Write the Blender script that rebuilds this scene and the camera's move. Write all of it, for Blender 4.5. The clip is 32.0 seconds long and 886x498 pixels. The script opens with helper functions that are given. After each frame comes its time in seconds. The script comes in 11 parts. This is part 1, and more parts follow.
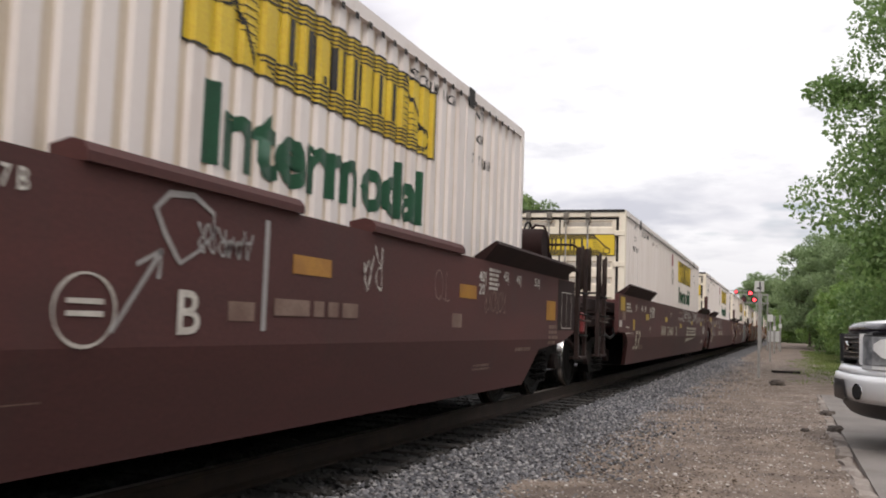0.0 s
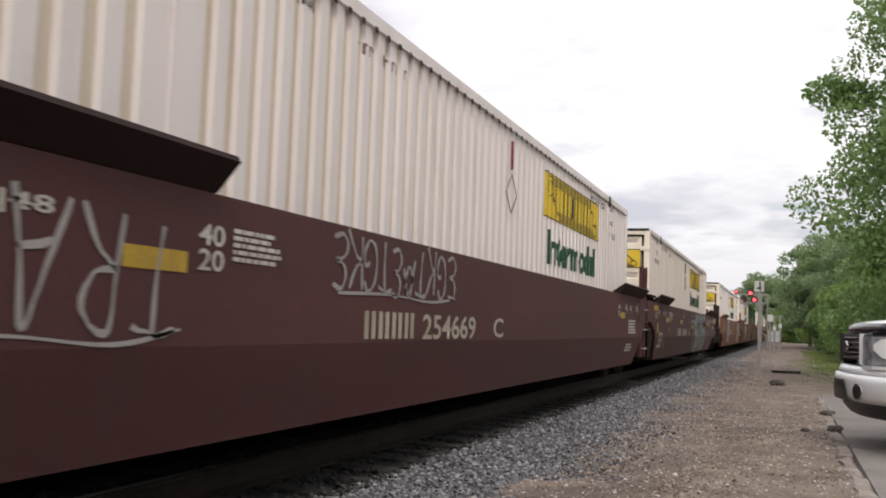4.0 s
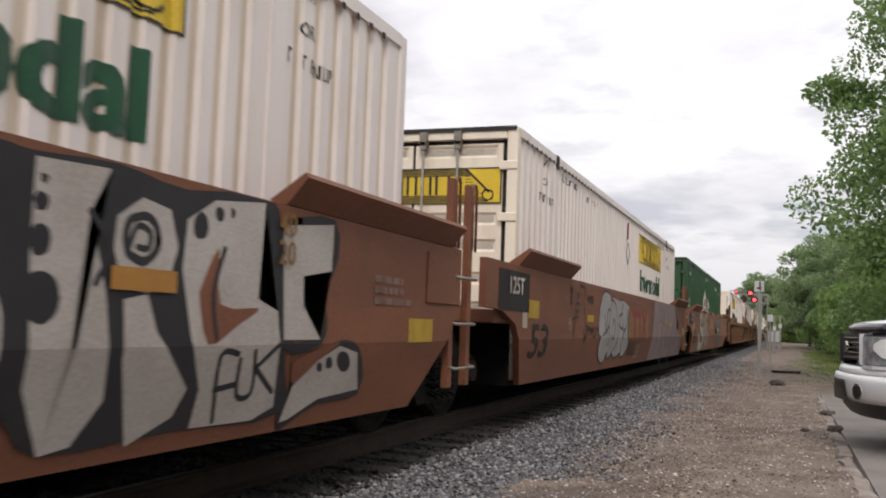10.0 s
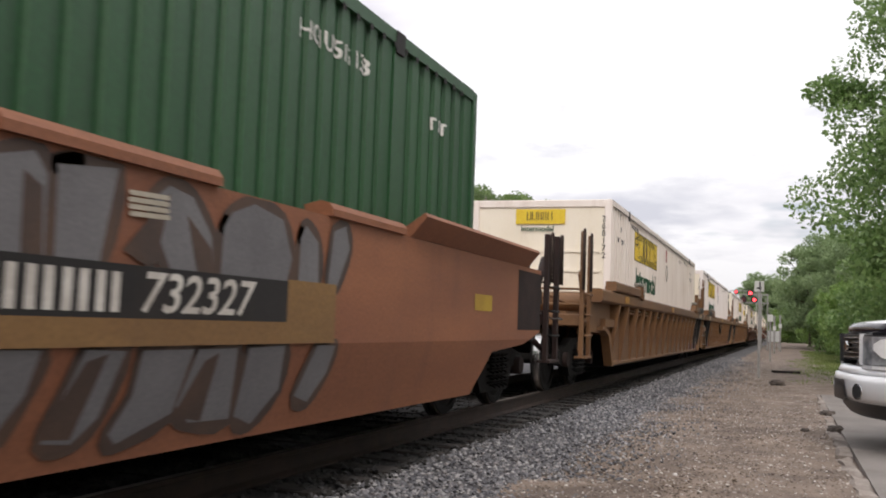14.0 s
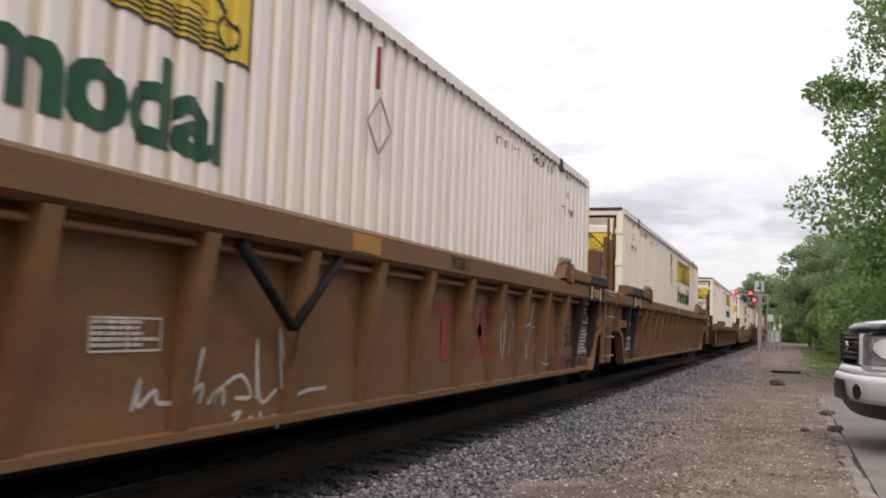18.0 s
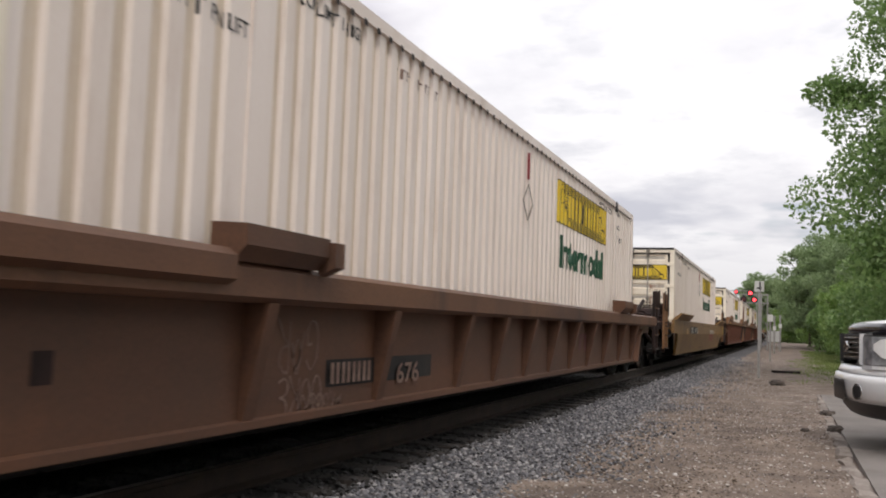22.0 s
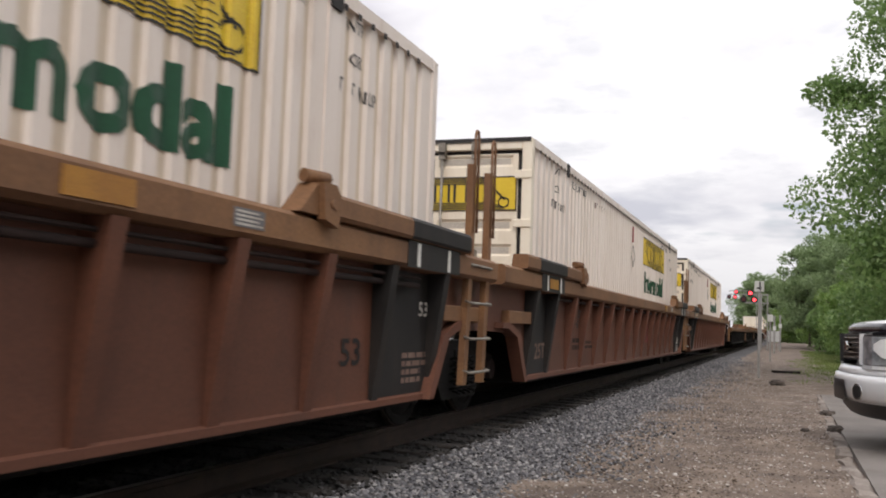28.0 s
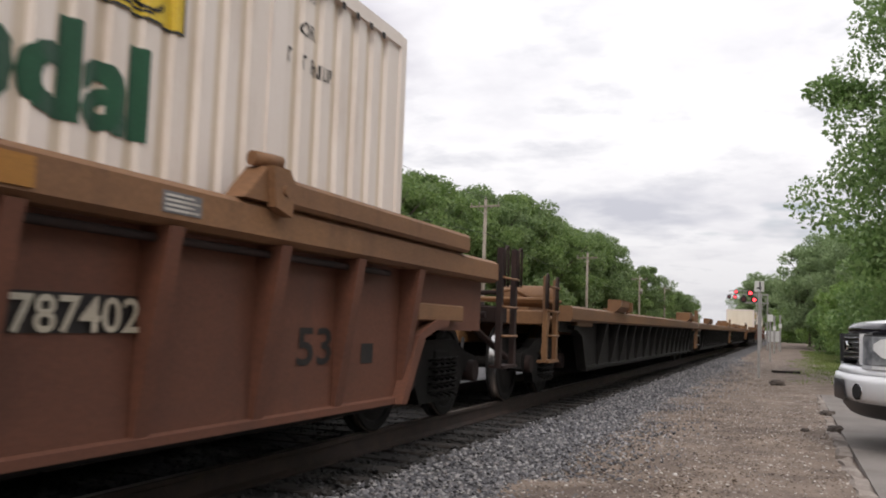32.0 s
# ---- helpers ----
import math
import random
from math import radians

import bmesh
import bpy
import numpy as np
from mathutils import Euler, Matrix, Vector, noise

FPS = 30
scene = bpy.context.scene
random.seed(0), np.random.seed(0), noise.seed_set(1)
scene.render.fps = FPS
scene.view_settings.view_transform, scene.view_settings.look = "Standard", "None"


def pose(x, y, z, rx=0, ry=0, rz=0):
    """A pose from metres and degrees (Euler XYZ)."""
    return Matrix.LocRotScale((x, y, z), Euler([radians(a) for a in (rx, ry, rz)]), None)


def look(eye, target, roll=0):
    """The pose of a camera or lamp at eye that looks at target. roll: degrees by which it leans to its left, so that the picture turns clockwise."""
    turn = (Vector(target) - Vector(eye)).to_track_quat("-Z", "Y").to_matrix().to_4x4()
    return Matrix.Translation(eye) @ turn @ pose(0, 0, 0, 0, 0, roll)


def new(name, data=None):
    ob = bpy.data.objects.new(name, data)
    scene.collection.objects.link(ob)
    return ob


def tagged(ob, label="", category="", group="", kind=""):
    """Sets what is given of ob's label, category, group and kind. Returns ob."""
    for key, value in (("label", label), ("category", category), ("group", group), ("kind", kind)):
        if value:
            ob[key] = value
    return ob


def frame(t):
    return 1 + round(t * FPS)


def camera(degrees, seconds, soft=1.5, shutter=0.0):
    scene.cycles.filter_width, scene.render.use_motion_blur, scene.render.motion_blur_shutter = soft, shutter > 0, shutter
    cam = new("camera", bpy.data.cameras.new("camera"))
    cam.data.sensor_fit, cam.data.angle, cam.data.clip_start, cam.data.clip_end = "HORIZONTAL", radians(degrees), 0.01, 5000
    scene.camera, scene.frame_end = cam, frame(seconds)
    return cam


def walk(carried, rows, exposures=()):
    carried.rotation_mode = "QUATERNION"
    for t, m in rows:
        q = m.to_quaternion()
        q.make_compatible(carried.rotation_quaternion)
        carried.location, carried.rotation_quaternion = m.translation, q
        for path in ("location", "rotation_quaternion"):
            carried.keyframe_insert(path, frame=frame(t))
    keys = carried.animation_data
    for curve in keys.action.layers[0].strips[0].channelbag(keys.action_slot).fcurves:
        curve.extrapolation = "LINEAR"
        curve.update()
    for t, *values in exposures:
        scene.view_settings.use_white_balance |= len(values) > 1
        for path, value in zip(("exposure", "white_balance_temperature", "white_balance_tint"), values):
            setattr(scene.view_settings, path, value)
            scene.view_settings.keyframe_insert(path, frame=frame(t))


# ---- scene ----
import collections

# camera: it stands still on a tripod beside the track
cam = camera(50.82, 32.0, soft=1.9, shutter=0.12)
EYE = (0.0, 0.0, 0.97)
AIM = (-0.34518 * 50, 0.93526 * 50, 0.97 + 0.07832 * 50)
EXPOSURES = [(0.0, 0.13), (6.5, 0.13), (7.5, 0.07), (10.0, 0.04), (12.0, 0.10), (13.0, 0.24), (14.0, 0.20), (15.5, 0.10), (17.0, 0.04), (18.0, 0.12), (21.0, 0.05), (23.0, 0.02), (25.0, -0.04), (27.5, 0.08), (30.0, 0.05), (32.0, 0.03)]
walk(cam, [(0.0, look(EYE, AIM, 2.01)), (32.0, look(EYE, AIM, 2.01))], [(t, stops, 6520, 13.0) for t, stops in EXPOSURES])

# light: bright overcast sky, the sun a soft patch behind thin cloud
SUN_ELEVATION, SUN_TURN = 44.0, 159.0


def make_world():
    world = bpy.data.worlds.new("sky")
    scene.world = world
    world.use_nodes = True
    nt = world.node_tree
    nt.nodes.clear()
    n, link = nt.nodes.new, nt.links.new
    out, bg = n("ShaderNodeOutputWorld"), n("ShaderNodeBackground")
    sky = n("ShaderNodeTexSky")
    sky.sky_type, sky.sun_disc = "NISHITA", False
    sky.sun_elevation, sky.sun_rotation = radians(SUN_ELEVATION), radians(SUN_TURN)
    sky.air_density, sky.dust_density = 1.0, 2.5
    dim = n("ShaderNodeMix")
    dim.data_type, dim.blend_type = "RGBA", "MULTIPLY"
    dim.inputs[0].default_value = 1.0
    dim.inputs[7].default_value = (0.11, 0.11, 0.11, 1)
    link(sky.outputs[0], dim.inputs[6])
    co, sep = n("ShaderNodeTexCoord"), n("ShaderNodeSeparateXYZ")
    link(co.outputs["Generated"], sep.inputs[0])
    up = n("ShaderNodeMath")
    up.operation, up.inputs[1].default_value = "MAXIMUM", 0.02
    link(sep.outputs[2], up.inputs[0])
    lift = n("ShaderNodeMath")
    lift.operation, lift.inputs[1].default_value = "ADD", 0.16
    link(up.outputs[0], lift.inputs[0])
    flat = n("ShaderNodeVectorMath")
    flat.operation = "DIVIDE"
    link(co.outputs["Generated"], flat.inputs[0])
    both = n("ShaderNodeCombineXYZ")
    for i in range(3):
        link(lift.outputs[0], both.inputs[i])
    link(both.outputs[0], flat.inputs[1])

    def cloud(scale, shift, low, high, detail=6):
        mp, tex, ramp = n("ShaderNodeMapping"), n("ShaderNodeTexNoise"), n("ShaderNodeValToRGB")
        mp.inputs[1].default_value = shift
        link(flat.outputs[0], mp.inputs[0])
        link(mp.outputs[0], tex.inputs[0])
        tex.inputs["Scale"].default_value, tex.inputs["Detail"].default_value = scale, detail
        tex.inputs["Roughness"].default_value = 0.55
        ramp.color_ramp.elements[0].position, ramp.color_ramp.elements[1].position = low, high
        link(tex.outputs[0], ramp.inputs[0])
        return ramp.outputs[0]

    def mix(a, b, fac):
        m = n("ShaderNodeMix")
        m.data_type = "RGBA"
        link(fac, m.inputs[0])
        for src, slot in ((a, 6), (b, 7)):
            if isinstance(src, tuple):
                m.inputs[slot].default_value = src
            else:
                link(src, m.inputs[slot])
        return m.outputs[2]

    # thin white cloud over grey, brighter overhead as an overcast sky is
    def bank(centre, reach, tall, ragged):
        """A bank of thicker cloud round a direction, ragged at its edge."""
        off, sc, ln, tex, ad, rm = n("ShaderNodeVectorMath"), n("ShaderNodeVectorMath"), n("ShaderNodeVectorMath"), n("ShaderNodeTexNoise"), n("ShaderNodeMath"), n("ShaderNodeValToRGB")
        off.operation, sc.operation, ln.operation = "SUBTRACT", "MULTIPLY", "LENGTH"
        off.inputs[1].default_value, sc.inputs[1].default_value = centre, (1 / reach, 1 / reach, 1 / tall)
        link(co.outputs["Generated"], off.inputs[0])
        link(off.outputs[0], sc.inputs[0])
        link(sc.outputs[0], ln.inputs[0])
        link(flat.outputs[0], tex.inputs[0])
        tex.inputs["Scale"].default_value, tex.inputs["Detail"].default_value = 2.6, 7
        ad.operation, ad.inputs[1].default_value = "MULTIPLY_ADD", ragged
        link(tex.outputs[0], ad.inputs[0])
        link(ln.outputs["Value"], ad.inputs[2])
        rm.color_ramp.elements[0].position, rm.color_ramp.elements[1].position = 0.45 + ragged * 0.5 - 0.3, 0.45 + ragged * 0.5 + 0.35
        rm.color_ramp.elements[0].color, rm.color_ramp.elements[1].color = (1, 1, 1, 1), (0, 0, 0, 1)
        link(ad.outputs[0], rm.inputs[0])
        return rm.outputs[0]
    body = mix((1.15, 1.155, 1.165, 1), (0.77, 0.775, 0.84, 1), cloud(1.3, (3.1, 0.4, 0.0), 0.50, 0.78))
    body = mix(body, (0.66, 0.645, 0.72, 1), bank((-0.53, 0.82, 0.30), 0.42, 0.16, 0.9))
    body = mix(body, (0.74, 0.76, 0.83, 1), bank((-0.16, 0.97, 0.13), 0.26, 0.09, 1.1))
    streaks = mix(body, (0.74, 0.76, 0.82, 1), cloud(3.4, (1.2, 5.0, 0.0), 0.54, 0.80))
    covered = mix(streaks, dim.outputs[2], cloud(1.1, (7.3, 2.2, 1.0), 0.66, 0.78, 4))
    rise = n("ShaderNodeValToRGB")
    els = rise.color_ramp.elements
    for i, (at, v) in enumerate(((0.0, 0.36), (0.05, 0.40), (0.11, 0.46), (0.20, 0.50), (1.0, 0.72))):
        e = els[i] if i < 1 else (els.new(at) if i < 4 else els[-1])
        e.position, e.color = at, (v, v, v, 1)
    link(sep.outputs[2], rise.inputs[0])
    grade = n("ShaderNodeMix")
    grade.data_type, grade.blend_type = "RGBA", "MULTIPLY"
    grade.inputs[0].default_value = 1.0
    link(covered, grade.inputs[6])
    link(rise.outputs[0], grade.inputs[7])
    link(grade.outputs[2], bg.inputs[0])
    bg.inputs[1].default_value = 1.75
    link(bg.outputs[0], out.inputs[0])
    lamp = bpy.data.lights.new("sun", "SUN")
    lamp.energy, lamp.angle, lamp.color = 1.2, radians(16), (1.0, 0.925, 0.82)
    ob = new("sun", lamp)
    a, e = radians(SUN_TURN), radians(SUN_ELEVATION)
    way = Vector((math.sin(a) * math.cos(e), math.cos(a) * math.cos(e), math.sin(e)))
    ob.matrix_world = look(way * 60, (0, 0, 0))


make_world()


# ---- materials ----
def mat(name, col, col2=None, rough=0.6, metal=0.0, scale=3.0, fine=60.0, bump=0.2, stain=0.0, stain_col=(0.03, 0.02, 0.015),
        stretch=(1, 1, 1), per_piece=0.0, coat=0.0, gloss=0.5, speck=0.35):
    m = bpy.data.materials.new(name)
    m.use_nodes = True
    nt = m.node_tree
    n, link = nt.nodes.new, nt.links.new
    b = nt.nodes["Principled BSDF"]
    col2 = col2 or tuple(c * 0.72 for c in col)
    co, mp = n("ShaderNodeTexCoord"), n("ShaderNodeMapping")
    mp.inputs[3].default_value = stretch
    link(co.outputs["Object"], mp.inputs[0])
    big, small = n("ShaderNodeTexNoise"), n("ShaderNodeTexNoise")
    big.inputs["Scale"].default_value, big.inputs["Detail"].default_value = scale, 5
    small.inputs["Scale"].default_value, small.inputs["Detail"].default_value = fine, 4
    link(mp.outputs[0], big.inputs[0])
    link(co.outputs["Object"], small.inputs[0])
    ramp = n("ShaderNodeValToRGB")
    ramp.color_ramp.elements[0].position, ramp.color_ramp.elements[1].position = 0.35, 0.68
    ramp.color_ramp.elements[0].color, ramp.color_ramp.elements[1].color = (*col2, 1), (*col, 1)
    link(big.outputs[0], ramp.inputs[0])
    grain = n("ShaderNodeMix")
    grain.data_type, grain.blend_type = "RGBA", "OVERLAY"
    grain.inputs[0].default_value = speck
    link(ramp.outputs[0], grain.inputs[6])
    link(small.outputs[0], grain.inputs[7])
    colour = grain.outputs[2]
    if stain:
        st, sr, sm = n("ShaderNodeTexNoise"), n("ShaderNodeValToRGB"), n("ShaderNodeMix")
        mp2 = n("ShaderNodeMapping")
        mp2.inputs[3].default_value = (1, 1, 0.25)
        mp2.inputs[1].default_value = (3.3, 1.7, 0.4)
        link(co.outputs["Object"], mp2.inputs[0])
        link(mp2.outputs[0], st.inputs[0])
        st.inputs["Scale"].default_value, st.inputs["Detail"].default_value, st.inputs["Roughness"].default_value = scale * 1.8, 8, 0.65
        sr.color_ramp.elements[0].position, sr.color_ramp.elements[1].position = 0.52, 0.72
        sr.color_ramp.elements[1].color = (stain, stain, stain, 1)
        link(st.outputs[0], sr.inputs[0])
        sm.data_type = "RGBA"
        sm.inputs[7].default_value = (*stain_col, 1)
        link(sr.outputs[0], sm.inputs[0])
        link(colour, sm.inputs[6])
        colour = sm.outputs[2]
    if per_piece:
        info, hsv, mr = n("ShaderNodeObjectInfo"), n("ShaderNodeHueSaturation"), n("ShaderNodeMapRange")
        mr.inputs[3].default_value, mr.inputs[4].default_value = 1 - per_piece, 1 + per_piece
        link(info.outputs["Random"], mr.inputs[0])
        link(mr.outputs[0], hsv.inputs["Value"])
        link(colour, hsv.inputs["Color"])
        colour = hsv.outputs[0]
    link(colour, b.inputs["Base Color"])
    b.inputs["Roughness"].default_value, b.inputs["Metallic"].default_value = rough, metal
    b.inputs["Coat Weight"].default_value, b.inputs["Specular IOR Level"].default_value = coat, gloss
    if bump:
        bp = n("ShaderNodeBump")
        bp.inputs["Strength"].default_value, bp.inputs["Distance"].default_value = bump, 0.01
        link(small.outputs[0], bp.inputs["Height"])
        link(bp.outputs[0], b.inputs["Normal"])
    return m


def island_mat(name, cols, rough=0.8, bump=0.3, fine=40.0, through_light=0.0):
    """A material whose joined pieces differ piece by piece."""
    m = bpy.data.materials.new(name)
    m.use_nodes = True
    nt = m.node_tree
    n, link = nt.nodes.new, nt.links.new
    b = nt.nodes["Principled BSDF"]
    geo, ramp = n("ShaderNodeNewGeometry"), n("ShaderNodeValToRGB")
    link(geo.outputs["Random Per Island"], ramp.inputs[0])
    els = ramp.color_ramp.elements
    while len(els) < len(cols):
        els.new(0.5)
    for i, c in enumerate(cols):
        els[i].position, els[i].color = i / max(1, len(cols) - 1), (*c, 1)
    link(ramp.outputs[0], b.inputs["Base Color"])
    b.inputs["Roughness"].default_value = rough
    if bump:
        tex, bp, co = n("ShaderNodeTexNoise"), n("ShaderNodeBump"), n("ShaderNodeTexCoord")
        tex.inputs["Scale"].default_value = fine
        link(co.outputs["Object"], tex.inputs[0])
        bp.inputs["Strength"].default_value, bp.inputs["Distance"].default_value = bump, 0.01
        link(tex.outputs[0], bp.inputs["Height"])
        link(bp.outputs[0], b.inputs["Normal"])
    if through_light:
        tr, ms = n("ShaderNodeBsdfTranslucent"), n("ShaderNodeMixShader")
        link(ramp.outputs[0], tr.inputs[0])
        ms.inputs[0].default_value = through_light
        link(b.outputs[0], ms.inputs[1])
        link(tr.outputs[0], ms.inputs[2])
        link(ms.outputs[0], nt.nodes["Material Output"].inputs[0])
    return m


def glow_mat(name, col, strength):
    m = bpy.data.materials.new(name)
    m.use_nodes = True
    b = m.node_tree.nodes["Principled BSDF"]
    b.inputs["Base Color"].default_value = (*col, 1)
    b.inputs["Emission Color"].default_value, b.inputs["Emission Strength"].default_value = (*col, 1), strength
    return m


M = {}
M["white"] = mat("white container paint", (0.83, 0.765, 0.74), (0.775, 0.705, 0.67), 0.5, 0, 1.6, 30, 0.03, 0.25, (0.38, 0.27, 0.19), (1, 1, 0.10), speck=0.08)
M["aged"] = mat("aged cream container paint", (0.835, 0.755, 0.70), (0.755, 0.67, 0.605), 0.55, 0, 1.6, 30, 0.03, 0.35, (0.38, 0.25, 0.16), (1, 1, 0.10), speck=0.08)
# Beiger and darker than the crests, used on the recessed flats only.
M["filmed"] = mat("beiger container paint of the recessed flats", (0.76, 0.65, 0.525), (0.68, 0.57, 0.445), 0.6, 0, 1.6, 30, 0.03, 0.3, (0.38, 0.26, 0.17), (1, 1, 0.10), speck=0.08)
M["cream"] = mat("cream door paint", (0.84, 0.77, 0.65), (0.77, 0.69, 0.56), 0.5, 0, 1.2, 30, 0.04, 0.3, (0.36, 0.21, 0.11), (1, 1, 0.4), speck=0.1)
M["dusty"] = mat("grey of the doors' pressed bands", (0.52, 0.475, 0.42), (0.40, 0.36, 0.31), 0.8, 0, 3, 60, 0.05)
M["green"] = mat("green container paint", (0.018, 0.084, 0.027), (0.012, 0.062, 0.021), 0.45, 0, 0.8, 30, 0.08, 0.25, (0.02, 0.05, 0.02), (1, 1, 0.3))
M["yellow"] = mat("yellow sign film", (0.72, 0.52, 0.03), (0.64, 0.44, 0.02), 0.5, 0, 2, 50, 0.03, 0.2, (0.2, 0.12, 0.03))
M["dull_yellow"] = mat("grimy yellow reflector film", (0.46, 0.30, 0.022), (0.36, 0.22, 0.02), 0.55, 0, 3, 60, 0.05, 0.4, (0.16, 0.09, 0.03))
M["ink"] = mat("black sign ink", (0.022, 0.02, 0.02), None, 0.6, 0, 4, 60, 0.02)
M["letter_green"] = mat("green lettering", (0.013, 0.082, 0.0384), (0.0104, 0.062, 0.0312), 0.5, 0, 3, 60, 0.02)
M["seal"] = mat("dark rubber seal", (0.02, 0.018, 0.018), None, 0.75, 0, 5, 80, 0.1)
M["galv"] = mat("galvanised steel", (0.33, 0.315, 0.285), (0.20, 0.175, 0.145), 0.5, 0.5, 6, 90, 0.1, 0.4, (0.18, 0.1, 0.06))
M["maroon"] = mat("maroon railcar paint", (0.0827, 0.0224, 0.0202), (0.0616, 0.0185, 0.0168), 0.75, 0, 0.9, 45, 0.15, 0.45, (0.045, 0.025, 0.022), (1, 0.5, 2.5))
M["orange"] = mat("faded oxide railcar paint", (0.205, 0.074, 0.034), (0.150, 0.054, 0.027), 0.65, 0, 0.9, 45, 0.15, 0.4, (0.10, 0.045, 0.03), (1, 0.5, 2.5))
M["copper"] = mat("bleached copper-orange railcar paint", (0.275, 0.104, 0.047), (0.205, 0.076, 0.037), 0.65, 0, 0.9, 45, 0.15, 0.4, (0.12, 0.05, 0.032), (1, 0.5, 2.5))
M["mustard"] = mat("mustard railcar paint", (0.235, 0.130, 0.040), (0.18, 0.095, 0.033), 0.62, 0, 0.9, 45, 0.15, 0.45, (0.10, 0.055, 0.025), (1, 0.5, 2.5))
M["tan"] = mat("tan railcar paint", (0.1865, 0.0898, 0.0323), (0.1333, 0.0622, 0.0255), 0.62, 0, 0.9, 45, 0.15, 0.4, (0.10, 0.055, 0.03), (1, 0.5, 2.5))
M["brown"] = mat("weathered brown railcar paint", (0.120, 0.051, 0.025), (0.080, 0.035, 0.019), 0.68, 0, 0.9, 45, 0.15, 0.5, (0.06, 0.035, 0.022), (1, 0.5, 2.5))
# Paler than the side sheets, for the sky light a chord catches.
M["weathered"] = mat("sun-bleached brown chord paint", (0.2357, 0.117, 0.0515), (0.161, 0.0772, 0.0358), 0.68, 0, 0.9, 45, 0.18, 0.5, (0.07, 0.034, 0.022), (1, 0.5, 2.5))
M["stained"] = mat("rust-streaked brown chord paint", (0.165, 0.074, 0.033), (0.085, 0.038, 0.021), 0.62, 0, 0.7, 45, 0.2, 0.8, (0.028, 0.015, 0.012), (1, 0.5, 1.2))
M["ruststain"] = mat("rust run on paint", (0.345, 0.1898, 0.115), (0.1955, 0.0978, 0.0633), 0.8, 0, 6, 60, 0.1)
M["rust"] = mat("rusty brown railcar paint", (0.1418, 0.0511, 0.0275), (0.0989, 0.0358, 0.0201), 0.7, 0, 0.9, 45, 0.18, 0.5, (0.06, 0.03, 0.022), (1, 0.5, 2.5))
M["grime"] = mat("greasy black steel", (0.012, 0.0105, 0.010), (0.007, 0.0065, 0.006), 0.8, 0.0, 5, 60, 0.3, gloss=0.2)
M["tread"] = mat("polished wheel tread", (0.60, 0.59, 0.58), (0.42, 0.41, 0.40), 0.24, 1.0, 8, 90, 0.05)
M["railtop"] = mat("polished rail head", (0.22, 0.19, 0.165), (0.13, 0.10, 0.085), 0.45, 0.8, 8, 90, 0.05)
M["railrust"] = mat("rusted rail steel", (0.050, 0.030, 0.022), (0.030, 0.020, 0.016), 0.8, 0.1, 6, 90, 0.3)
M["tie"] = mat("creosoted timber", (0.034, 0.027, 0.023), (0.018, 0.014, 0.012), 0.9, 0, 3, 40, 0.6, stretch=(0.4, 5, 5), per_piece=0.3)
M["black"] = mat("black railcar panel", (0.020, 0.0178, 0.0175), (0.013, 0.0115, 0.0115), 0.65, 0, 1.5, 45, 0.12, 0.35, (0.06, 0.042, 0.032), gloss=0.35)
M["marking"] = mat("white stencil paint", (0.62, 0.59, 0.54), (0.42, 0.38, 0.34), 0.7, 0, 5, 60, 0.03)
M["sign_white"] = mat("white lettering paint", (0.74, 0.73, 0.70), (0.64, 0.62, 0.58), 0.55, 0, 3, 60, 0.03)
M["dirty"] = mat("dark brown steel, caked dirt and shade in its colour", (0.036, 0.020, 0.0175), (0.020, 0.013, 0.012), 0.8, 0, 4, 60, 0.3, 0.4, (0.016, 0.011, 0.010), gloss=0.25)
# Darker maroon for ends and guards: grime and shade in one colour.
M["sooty"] = mat("soot-dulled maroon steel", (0.0256, 0.0098, 0.0087), (0.0179, 0.0076, 0.0069), 0.8, 0, 2, 45, 0.2, 0.5, (0.022, 0.014, 0.013), gloss=0.25)
M["faint"] = mat("faded stencil paint", (0.22, 0.15, 0.12), (0.15, 0.09, 0.07), 0.75, 0, 5, 60, 0.03)
M["reflector"] = mat("amber reflector film", (0.42, 0.20, 0.025), (0.32, 0.14, 0.022), 0.4, 0, 5, 80, 0.05)
M["oxide"] = mat("dark red oxide band", (0.115, 0.03, 0.032), (0.085, 0.025, 0.026), 0.65, 0, 1.5, 45, 0.1, 0.3)
M["silverpaint"] = mat("silver spray paint", (0.36, 0.34, 0.33), (0.27, 0.255, 0.25), 0.6, 0, 2, 60, 0.03, 0.2, (0.15, 0.11, 0.09))
M["creampaint"] = mat("cream spray paint", (0.46, 0.42, 0.34), (0.36, 0.31, 0.24), 0.65, 0, 2, 60, 0.03, 0.2, (0.2, 0.12, 0.08))
M["bluepaint"] = mat("pale blue spray paint", (0.25, 0.265, 0.255), (0.13, 0.16, 0.165), 0.65, 0, 2, 60, 0.03)
M["blackpaint"] = mat("black spray paint", (0.018, 0.017, 0.02), None, 0.65, 0, 3, 60, 0.03)
M["redpaint"] = mat("dark red lettering", (0.26, 0.03, 0.035), (0.2, 0.03, 0.03), 0.65, 0, 2, 60, 0.03, 0.3)
M["greypaint"] = mat("grey spray paint", (0.16, 0.155, 0.16), (0.12, 0.115, 0.12), 0.65, 0, 2, 60, 0.03)
M["wood_pole"] = mat("weathered pole timber", (0.30, 0.26, 0.21), (0.2, 0.17, 0.14), 0.9, 0, 2, 40, 0.4, stretch=(3, 3, 0.4))
M["ballast"] = mat("crushed grey stone bed", (0.105, 0.10, 0.105), (0.05, 0.048, 0.052), 0.9, 0, 14, 70, 0.9)
